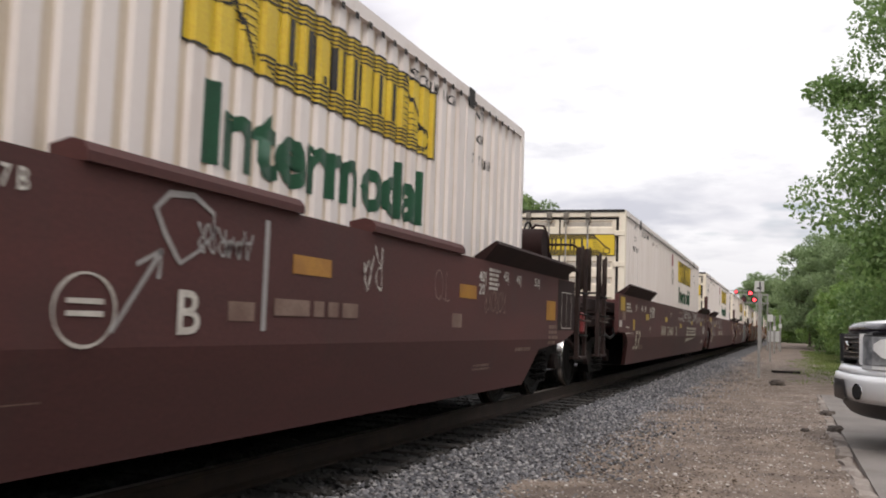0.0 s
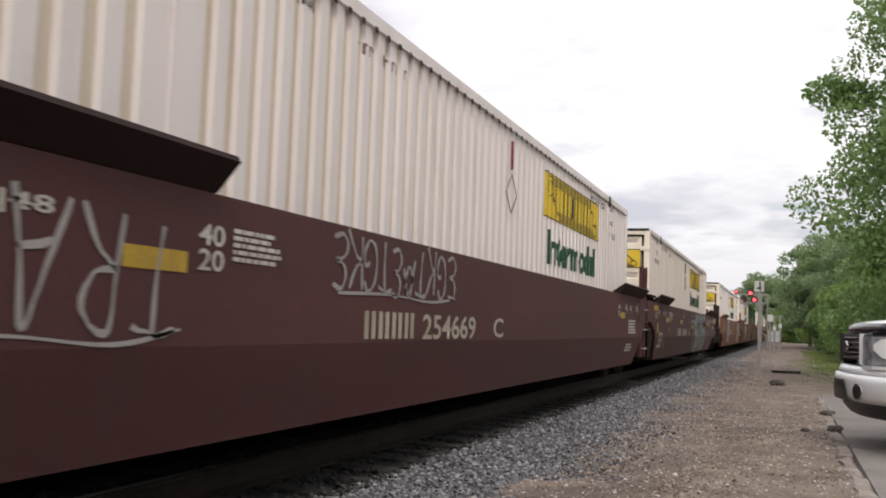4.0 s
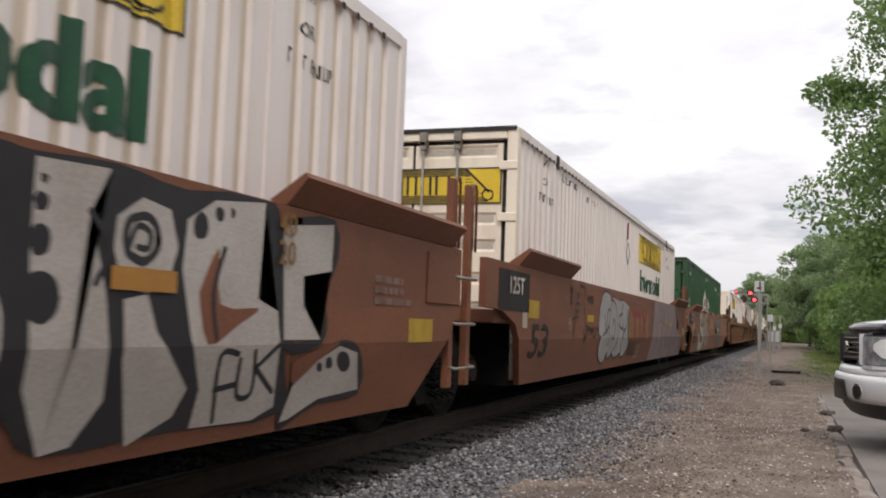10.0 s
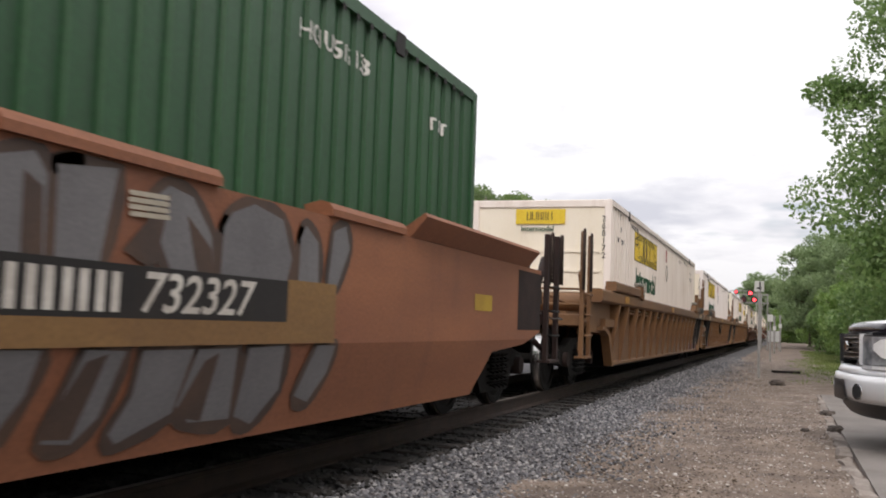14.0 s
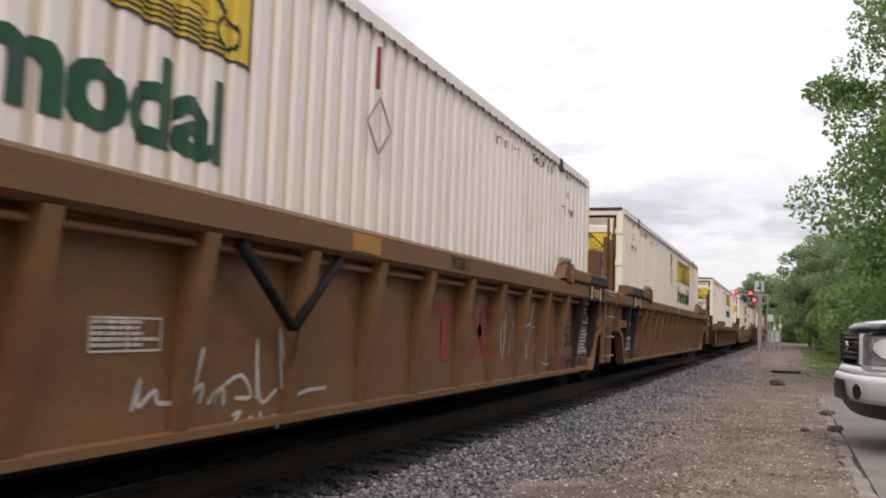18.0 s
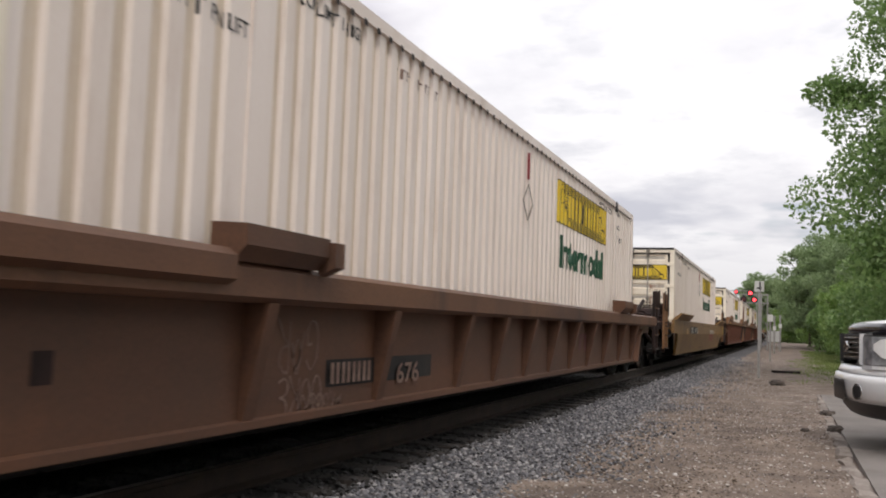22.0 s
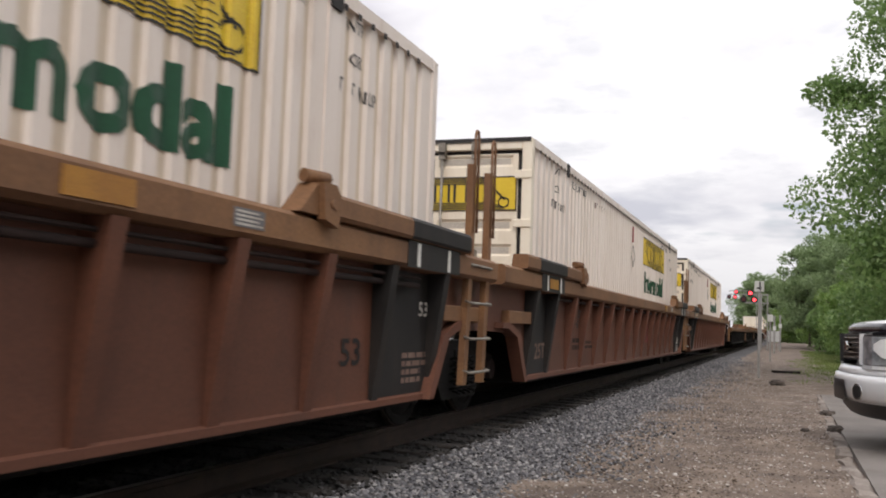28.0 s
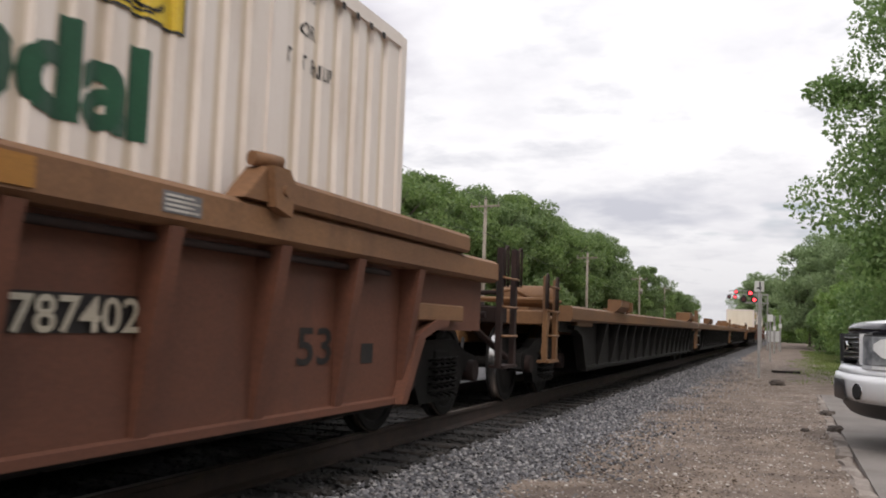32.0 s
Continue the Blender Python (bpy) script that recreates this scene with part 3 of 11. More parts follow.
def container(label, paint, door_paint, plain=False, number="", reverse=False, green=False):
    root = tagged(new("shipping_container"), label, "container", "containers on the train")
    for s, flip in ((1, None), (-1, HALF_TURN)):
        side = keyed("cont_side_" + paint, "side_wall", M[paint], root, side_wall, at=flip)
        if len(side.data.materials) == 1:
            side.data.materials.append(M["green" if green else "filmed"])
        keyed("cont_lo_" + paint, "bottom_rail", M[paint], root, lambda: side_rail(0.0, 0.16), at=flip)
        keyed("cont_hi_" + paint, "top_rail", M[paint], root, lambda: side_rail(CH - 0.10, CH), at=flip)
        for y in (-6.1, 6.1):
            keyed("cont_lift_" + paint, "lifting_post", M[paint], root, lift_post, at=(flip or Matrix()) @ pose(0, y, 0))
            keyed("cont_sock", "lifting_socket", M["seal"], root, lift_socket, "dark lifting socket", at=(flip or Matrix()) @ pose(0, y, 0))
        keyed("cont_slot", "vent_band", M["seal"], root, rivet_row, at=flip)["kind"] = "stuff"
    keyed("cont_roof_" + paint, "roof", M[paint], root, roof_sheet)
    keyed("cont_floor", "floor", M["seal"], root, lambda: boxed(-HW + 0.08, HW - 0.08, -HL + 0.12, HL - 0.12, 0.05, 0.15))
    keyed("cont_doorframe_" + door_paint, "door_frame", M[door_paint], root, lambda: frame_end(-HL, -1))
    keyed("cont_noseframe_" + paint, "nose_frame", M[door_paint if reverse else paint], root, lambda: frame_end(HL, 1))
    # doors
    keyed("cont_seal", "door_seal", M["seal"], root, lambda: boxed(-1.165, 1.165, -HL + 0.075, -HL + 0.10, 0.19, CH - 0.14), "black rubber gasket")
    for s in (-1, 1):
        leaf = keyed("cont_door_%s%d" % (door_paint, s), "door", M[door_paint], root, lambda: door_leaf(s))
        if door_paint == "cream":
            keyed("cont_band%d" % s, "dust_film", M["dusty"], leaf, lambda: door_band(s), "grey in the pressed bands")["kind"] = "stuff"
        for x in ((0.14, 0.57) if s > 0 else (0.20, 0.62)):
            keyed("cont_rod", "lock_rod", M["galv"], leaf, lock_rod, "galvanised lock rod", at=pose(s * x, 0, 0))
        for z in (0.45, 0.95, 1.85, 2.45):
            keyed("cont_hinge_" + door_paint, "hinge", M[door_paint], leaf, lambda: boxed(1.08, HW + 0.004, -HL - 0.016, -HL + 0.02, -0.05, 0.05, 0.008),
                  at=pose(0, 0, z) if s > 0 else pose(0, 0, z) @ mirror_y())
    keyed("cont_header", "header_strip", M["seal"], root, lambda: boxed(-HW + 0.02, HW - 0.02, -HL - 0.014, -HL + 0.02, CH - 0.045, CH + 0.006), "dark rain gutter over the doors")
    # nose
    def nose():
        bm = boxed(-HW + 0.12, HW - 0.12, HL - 0.06, HL - 0.03, 0.18, CH - 0.13)
        return bm

    def nose_ribs():
        bm = bmesh.new()
        for z in (0.55, 0.95, 1.30, 1.65, 2.0):
            box(bm, -HW + 0.2, HW - 0.2, HL - 0.032, HL - 0.006, z - 0.05, z)
        return bm
    keyed("cont_nose_" + (door_paint if reverse else paint), "nose_wall", M[door_paint if reverse else paint], root, nose)
    keyed("cont_noserib_" + (door_paint if reverse else paint), "nose_rib", M[door_paint if reverse else paint], root, nose_ribs)
    if green:
        green_marks(root)
    else:
        road_marks(root, number, reverse)
    return root


def letter_ticks(width, height, count):
    """Small unreadable letters in one line."""
    bm = bmesh.new()
    for i in range(count):
        if i in (4, 9):
            continue
        y = width * i / count
        for a, b, c, d in ((0.1, 0.28, 0.0, 1.0), (0.28, 0.7, 0.8, 1.0)):
            bm.faces.new([bm.verts.new((0, y + p * width / count, q * height)) for p, q in ((a, c), (b, c), (b, d), (a, d))])
    return bm


def sized(me, width, height):
    """Lettering stretched to a width and a height."""
    lo = [min(v.co[i] for v in me.vertices) for i in (1, 2)]
    hi = [max(v.co[i] for v in me.vertices) for i in (1, 2)]
    me.transform(Matrix.Diagonal((1, width / (hi[0] - lo[0]), height / (hi[1] - lo[1]), 1)))
    return me


def on_side(bm, y, z):
    """Small marks laid on the corrugated side."""
    me = bpy.data.meshes.new("marks")
    bm.to_mesh(me)
    bm.free()
    return draped(me, y, z, 0.004)


def small_lines():
    """The three short lines of small lettering near a container's end, the company's name as ticks."""
    bm = bmesh.new()
    for y, z, word in ((0.24, 0.0, "WTP"), (0.30, -0.24, "OR"), (0.42, -0.46, "PINLIFT")):
        me = lettering(word, 0.10, 0.0, 0.8)
        me.transform(pose(0, y, z))
        bm.from_mesh(me)
        bpy.data.meshes.remove(me)
    other = letter_ticks(0.38, 0.10, 6)
    bmesh.ops.translate(other, verts=other.verts, vec=(0, 0, -0.46))
    me = bpy.data.meshes.new("tmp")
    other.to_mesh(me)
    other.free()
    bm.from_mesh(me)
    bpy.data.meshes.remove(me)
    return bm


def road_marks(root, number, reverse):
    """The yellow sign and green lettering of the white containers."""
    y0, y1 = SIGN_Y
    z0, z1 = SIGN_Z
    word = shared("word_src", lambda: lettering("Intermodal", 0.40, 0.020, 1.0))
    wide = max(v.co.y for v in word.vertices)
    for s in (1, -1):
        flip = None if s > 0 else HALF_TURN
        ya, yb = (y0, y1) if s > 0 else (-y1 - 0.13, -y0 - 0.13)
        k = "f" if s > 0 else "b"
        keyed("sign" + k, "sign_panel", M["yellow"], root, lambda: film(ya, yb, z0, z1, 0.004), "yellow company sign with dark strokes", at=flip)
        keyed("sign_lines" + k, "sign_border", M["ink"], root, lambda: sign_lines(ya, yb, z0, z1, lambda a, b, c, d: film(a, b, c, d, 0.008)), at=flip)
        keyed("sign_name" + k, "sign_name", M["ink"], root, lambda: strokes(1.95, 0.30, 0, ya + 0.95, z0 + 0.15, lambda a, b, c, d: film(a, b, c, d, 0.009)), at=flip)["kind"] = "stuff"

        def word_mesh():
            me = word.copy()
            me.transform(Matrix.Diagonal((1, 3.18 / wide, 1.09, 1)))
            return draped(me, ya + 0.20, 1.452)
        keyed("word" + k, "lettering", M["letter_green"], root, word_mesh, "bold green lettering Intermodal", at=flip)
        keyed("small_marks" + k, "stencil", M["ink"], root, lambda: on_side(small_lines(), 6.09 if s > 0 else -7.35, 2.66), at=flip)["kind"] = "stuff"
        keyed("rear_marks" + k, "stencil", M["ink"], root, lambda: on_side(small_lines(), -7.02 if s > 0 else 6.25, 2.66), at=flip)["kind"] = "stuff"
        for j, y in enumerate((4.62, -5.78) if s > 0 else (-5.75, 4.65)):
            keyed("limit%s%d" % (k, j), "stencil", M["ink"], root, lambda: draped(sized(lettering("STACK LIMIT 1 HIGH", 0.1, 0.002), 1.08, 0.095), y, 2.625, 0.004), "stencilled stacking limit", at=flip)
        keyed("number_marks" + k, "stencil", M["faint"], root, lambda: on_side(letter_ticks(1.0, 0.085, 12), -4.05 if s > 0 else 3.05, 2.56), at=flip)["kind"] = "stuff"

        def diamond():
            bm = bmesh.new()
            c, r, w = (-0.07 if s > 0 else 0.07), 0.215, 0.02
            pts = [(c + r, 2.08), (c, 2.08 + r), (c - r, 2.08), (c, 2.08 - r)]
            for (a, b), (e, f) in zip(pts, pts[1:] + pts[:1]):
                rod(bm, (HW + 0.004, a, b), (HW + 0.004, e, f), w * 0.4, 4)
            return bm
        keyed("placard" + k, "placard_frame", M["galv"], root, diamond, "diamond placard holder outline", at=flip)
        keyed("placard_bar" + k, "placard_bar", M["redpaint"], root, lambda: boxed(HW - 0.02, HW + 0.006, (-0.05 if s > 0 else 0.03), (-0.03 if s > 0 else 0.05), 2.36, 2.68), "narrow dark red bar", at=flip)
    # door sign
    dz = (2.01, 2.435)

    def door_piece(a, b, c, d, lift=0.0):
        bm = bmesh.new()
        bm.faces.new([bm.verts.new(p) for p in ((a, -HL + 0.036 - lift, c), (b, -HL + 0.036 - lift, c), (b, -HL + 0.036 - lift, d), (a, -HL + 0.036 - lift, d))])
        return bm
    keyed("doorsign", "door_sign", M["yellow"], root, lambda: door_piece(-1.10, 1.10, *dz), "yellow sign across both doors")
    keyed("doorlines", "door_sign_border", M["ink"], root, lambda: sign_lines(-1.10, 1.10, *dz, lambda a, b, c, d: door_piece(a, b, c, d, 0.004)))
    keyed("doorname", "door_sign_name", M["ink"], root, lambda: turned(strokes(1.15, 0.22, 0, 0, 0), pose(-0.58, -HL + 0.03, 2.12, 0, 0, -90)))["kind"] = "stuff"
    if number and not reverse:
        keyed("doornum" + number, "door_lettering", M["ink"], root,
              lambda: turned(bm_of(lettering(number, 0.12)), pose(0.42, -HL + 0.038, 1.32, 0, 0, -90)), "dark stencilled number")
    if number in (NUMBERS["c10"], NUMBERS["c11"]):
        rnd = random.Random(int(number))
        for i in range(36):
            x, w = 0.60 + 0.30 * rnd.random() ** 1.3, rnd.uniform(0.008, 0.034)
            top = rnd.choice(DOOR_BANDS[:-1]) + rnd.uniform(0.02, 0.10)
            low = max(0.22, top - rnd.uniform(0.10, 0.36))
            bm = bmesh.new()
            rows = []
            for j in range(7):
                f = j / 6
                z, q = top + (low - top) * f, w * (1.0 - 0.75 * f) * rnd.uniform(0.8, 1.2)
                rows.append([bm.verts.new((x + e * q, -HL + 0.0385 - 0.0003 * i, z)) for e in (-0.5, 0.5)])
            for p, q in zip(rows, rows[1:]):
                bm.faces.new((p[0], q[0], q[1], p[1]))
            part("rust_run", bm, M["ruststain"], root, "brown rust run down the door")
    if reverse and number != NUMBERS["c15"]:
        def nose_piece(a, b, c, d, lift=0.0):
            bm = bmesh.new()
            y = HL - 0.004 + lift
            bm.faces.new([bm.verts.new(p) for p in ((b, y, c), (a, y, c), (a, y, d), (b, y, d))])
            return bm
        keyed("nosesign", "nose_sign", M["yellow"], root, lambda: nose_piece(-0.46, 0.46, 2.46, 2.73), "small yellow company sign")
        keyed("nosename", "nose_sign_name", M["ink"], root, lambda: turned(strokes(0.55, 0.15, 0, 0, 0), pose(0.28, HL + 0.002, 2.53, 0, 0, 90)))["kind"] = "stuff"
        keyed("noseword", "nose_lettering", M["letter_green"], root, lambda: turned(bm_of(lettering("Intermodal", 0.10, 0.003)), pose(0.36, HL - 0.002, 2.33, 0, 0, 90)))
        tall = "\n".join(number)
        keyed("nosenum" + number, "nose_number", M["ink"], root, lambda: turned(bm_of(lettering(tall, 0.11)), pose(-1.12, HL + 0.004, 2.5, 0, 0, 90)))


def bm_of(me):
    bm = bmesh.new()
    bm.from_mesh(me)
    return bm


def green_marks(root):
    lift = 0.006

    def laid(bm):
        """Flat paint in the y-z plane laid on the corrugated side."""
        me = bpy.data.meshes.new("paint")
        bm.to_mesh(me)
        bm.free()
        return me

    def shape(pts):
        bm = bmesh.new()
        bm.faces.new([bm.verts.new((0, y, z)) for y, z in pts])
        return laid(bm)
    part("emblem_shadow", draped(shape([(-1.50, 1.0), (-0.27, 1.0), (-0.27, 1.86), (-0.52, 2.02), (-0.66, 2.20), (-0.83, 2.27), (-1.02, 2.10), (-1.50, 1.93)]), 0, 0, lift), M["galv"], root, "grey outline of the emblem")
    part("emblem", draped(shape([(-1.45, 1.0), (-0.40, 1.0), (-0.40, 1.84), (-0.62, 1.98), (-0.84, 2.19), (-1.04, 2.0), (-1.45, 1.84)]), 0, 0, lift + 0.004), M["sign_white"], root, "white house-shaped emblem")
    for a, b, c, d in ((-1.20, -1.08, 1.56, 1.86), (-1.05, -1.0, 1.56, 1.86), (-0.80, -0.66, 1.56, 1.86), (-0.63, -0.58, 1.56, 1.88), (-1.08, -0.8, 1.56, 1.63),
                       (-1.20, -1.08, 1.0, 1.50), (-1.05, -0.70, 1.42, 1.50), (-1.05, -0.92, 1.0, 1.43), (-0.82, -0.68, 1.0, 1.43), (-0.64, -0.58, 1.0, 1.48)):
        part("emblem_bar", draped(shape([(a, c), (b, c), (b, d), (a, d)]), 0, 0, lift + 0.008), M["redpaint"], root, "red bar of the emblem")
    for a, b, c, d in ((0.36, 0.46, 1.53, 1.92), (0.56, 0.66, 1.53, 1.92), (0.46, 0.56, 1.68, 1.77), (0.72, 0.80, 1.53, 1.80), (0.86, 0.94, 1.53, 1.80), (0.80, 0.86, 1.53, 1.60),
                       (1.0, 1.09, 1.53, 1.93), (1.09, 1.20, 1.53, 1.61), (1.14, 1.22, 1.60, 1.78), (0.0, 0.10, 1.12, 1.52), (0.10, 0.34, 1.44, 1.53), (0.24, 0.34, 1.12, 1.32),
                       (0.46, 0.54, 1.12, 1.42), (0.54, 0.66, 1.35, 1.43), (0.72, 0.96, 1.35, 1.43), (0.72, 0.80, 1.12, 1.35), (0.88, 0.96, 1.12, 1.35), (1.04, 1.11, 1.12, 1.43),
                       (1.20, 1.27, 1.12, 1.43), (1.34, 1.41, 1.12, 1.43), (1.41, 1.56, 1.36, 1.43)):
        part("company_stroke", draped(shape([(a, c), (b, c), (b, d), (a, d)]), 0, 0, lift), M["sign_white"], root)
    part("lettering", draped(lettering("53", 0.28, 0.006), -7.19, 1.40, lift), M["sign_white"], root, "white stencilled 53")
    for y, z, w, n in ((-6.70, 2.42, 0.28, 3), (-0.75, 2.57, 1.5, 11), (6.9, 2.30, 0.4, 3), (6.4, 1.25, 0.22, 2)):
        part("stencil", draped(laid(letter_ticks(w, 0.11, n)), y, z, lift), M["sign_white"], root)["kind"] = "stuff"
    part("lettering", draped(lettering("HGIU 515138", 0.13, 0.002), 4.55, 2.42, lift), M["sign_white"], root, "white stencilled container number")
    part("door_lettering", turned(bm_of(lettering("HGIU", 0.12, 0.003)), pose(0.24, -HL + 0.03, 2.13, 0, 0, -90)), M["sign_white"], root, "white stencilled owner code")
    part("door_lettering", turned(bm_of(lettering("515138", 0.12, 0.003)), pose(0.24, -HL + 0.03, 1.96, 0, 0, -90)), M["sign_white"], root, "white stencilled number")


# ---- railcars ----
WELL_FLOOR = 0.355
AXLE_R = 0.48
TRUCK_AT = HL + 1.63


def wheel_pair(parent, y):
    axle = part("wheelset", shared("axle", lambda: rod(bmesh.new(), (-0.95, 0, 0), (0.95, 0, 0), 0.075, 10)), M["grime"], parent, "dark steel axle with bright treads")
    if not axle.data.materials:
        axle.data.materials.append(M["grime"])
    axle.matrix_local = pose(0, y, AXLE_R)
    for s in (-1, 1):
        def disc():
            bm = bmesh.new()
            seg = 40
            prof = [(0.085, 0.105), (0.075, 0.30), (0.05, 0.385), (0.068, 0.40), (0.068, 0.465), (0.060, 0.474)]
            rings = []
            for px, r in prof:
                rings.append([bm.verts.new((px, r * math.cos(k * 2 * math.pi / seg), r * math.sin(k * 2 * math.pi / seg))) for k in range(seg)])
            rings.append([bm.verts.new((0.025, 0.480 * math.cos(k * 2 * math.pi / seg), 0.480 * math.sin(k * 2 * math.pi / seg))) for k in range(seg)])
            rings.append([bm.verts.new((-0.035, 0.482 * math.cos(k * 2 * math.pi / seg), 0.482 * math.sin(k * 2 * math.pi / seg))) for k in range(seg)])
            rings.append([bm.verts.new((-0.045, 0.503 * math.cos(k * 2 * math.pi / seg), 0.503 * math.sin(k * 2 * math.pi / seg))) for k in range(seg)])
            rings.append([bm.verts.new((-0.066, 0.50 * math.cos(k * 2 * math.pi / seg), 0.50 * math.sin(k * 2 * math.pi / seg))) for k in range(seg)])
            rings.append([bm.verts.new((-0.068, 0.40 * math.cos(k * 2 * math.pi / seg), 0.40 * math.sin(k * 2 * math.pi / seg))) for k in range(seg)])
            rings.append([bm.verts.new((-0.03, 0.30 * math.cos(k * 2 * math.pi / seg), 0.30 * math.sin(k * 2 * math.pi / seg))) for k in range(seg)])
            rings.append([bm.verts.new((-0.06, 0.105 * math.cos(k * 2 * math.pi / seg), 0.105 * math.sin(k * 2 * math.pi / seg))) for k in range(seg)])
            for i, (p, q) in enumerate(zip(rings, rings[1:])):
                if i in (5, 6):
                    continue
                for k in range(seg):
                    j = (k + 1) % seg
                    bm.faces.new((p[k], p[j], q[j], q[k]))
            return bm

        def tyre():
            bm = bmesh.new()
            seg = 40
            prof = [(0.060, 0.474), (0.052, 0.478), (0.025, 0.480), (-0.035, 0.482)]
            rings = [[bm.verts.new((px, r * math.cos(k * 2 * math.pi / seg), r * math.sin(k * 2 * math.pi / seg))) for k in range(seg)] for px, r in prof]
            for p, q in zip(rings, rings[1:]):
                for k in range(seg):
                    j = (k + 1) % seg
                    f = bm.faces.new((p[k], p[j], q[j], q[k]))
                    f.smooth = True
            return bm
        at = pose(0.76, 0, 0) if s > 0 else pose(-0.76, 0, 0, 0, 0, 180)
        keyed("disc", "wheel", M["grime"], axle, disc, at=at)
        keyed("tyre", "tyre", M["tread"], axle, tyre, "bright worn tread", at=at)
    SPINNING.append((parent, axle, y))


def truck(parent, y):
    """A two-axle truck: side frames, springs, bolster, bearings."""
    for dy in (-0.89, 0.89):
        wheel_pair(parent, y + dy)
    for s in (-1, 1):
        def side_frame():
            bm = bmesh.new()
            out = [(-1.15, 0.42), (-1.12, 0.62), (-0.75, 0.68), (-0.42, 0.80), (0.42, 0.80), (0.75, 0.68), (1.12, 0.62), (1.15, 0.42), (0.98, 0.38), (0.72, 0.50),
                   (0.50, 0.22), (-0.50, 0.22), (-0.72, 0.50), (-0.98, 0.38)]
            prism(bm, out, 0, 0.96, 1.08)
            return bm
        at = pose(0, y, 0) if s > 0 else pose(0, y, 0, 0, 0, 180)
        keyed("side_frame", "truck_side_frame", M["grime"], parent, side_frame, "grimy cast steel truck side", at=at)
        for k in (-0.24, -0.08, 0.08, 0.24):
            def spring():
                bm = bmesh.new()
                pts = [(1.11 + 0.055 * math.cos(a * 0.9), 0.055 * math.sin(a * 0.9), 0.27 + a * 0.0105) for a in range(0, 36)]
                pipe(bm, pts, 0.014, 5)
                return bm
            keyed("spring", "spring", M["grime"], parent, spring, at=at @ pose(0, k, 0))
        for dy in (-0.89, 0.89):
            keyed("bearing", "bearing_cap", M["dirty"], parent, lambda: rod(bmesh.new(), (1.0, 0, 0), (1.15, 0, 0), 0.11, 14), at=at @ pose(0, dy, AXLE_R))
    keyed("bolster", "truck_bolster", M["grime"], parent, lambda: boxed(-1.1, 1.1, -0.2, 0.2, 0.42, 0.72, 0.03), at=pose(0, y, 0))


def both_sides(key, name, material, parent, make, label=""):
    keyed(key, name, material, parent, make, label)
    keyed(key, name, material, parent, make, label, at=Matrix.Diagonal((-1, 1, 1, 1)))


def ladder_rungs(key, parent, material, x, y0, y1, zs):
    out = 0.06 if x > 0 else -0.06
    for z in zs:
        keyed("%s%.2f" % (key, z), "ladder_rung", material, parent,
              lambda: pipe(bmesh.new(), [(x, y0, z + 0.02), (x + out, y0, z), (x + out, y1, z), (x, y1, z + 0.02)], 0.013, 6))


def hoop(x, y0, y1, z0, z1):
    return pipe(bmesh.new(), [(x, y0, z0), (x, y0, z1 - 0.05), (x, y0 + (y1 - y0) * 0.25, z1), (x, y1 - (y1 - y0) * 0.25, z1), (x, y1, z1 - 0.05), (x, y1, z0)], 0.014, 6)


def hand_wheel(centre, r):
    bm = bmesh.new()
    n = 20
    c = Vector(centre)
    pts = [c + Vector((r * math.cos(i * 2 * math.pi / n), 0, r * math.sin(i * 2 * math.pi / n))) for i in range(n + 1)]
    pipe(bm, pts, 0.016, 6)
    for i in range(0, n, 4):
        rod(bm, c, pts[i], 0.010, 5)
    rod(bm, c - Vector((0, 0.05, 0)), c + Vector((0, 0.16, 0)), 0.03, 8)
    return bm


def da_of(paint, sgn):
    """How far out the two corner posts of a smooth car's end stand."""
    if sgn > 0:
        return 3.12, 2.60
    return {"maroon": (3.22, 2.73), "orange": (3.0, 2.46), "mustard": (3.20, 2.65)}.get(paint, (3.0, 2.5))


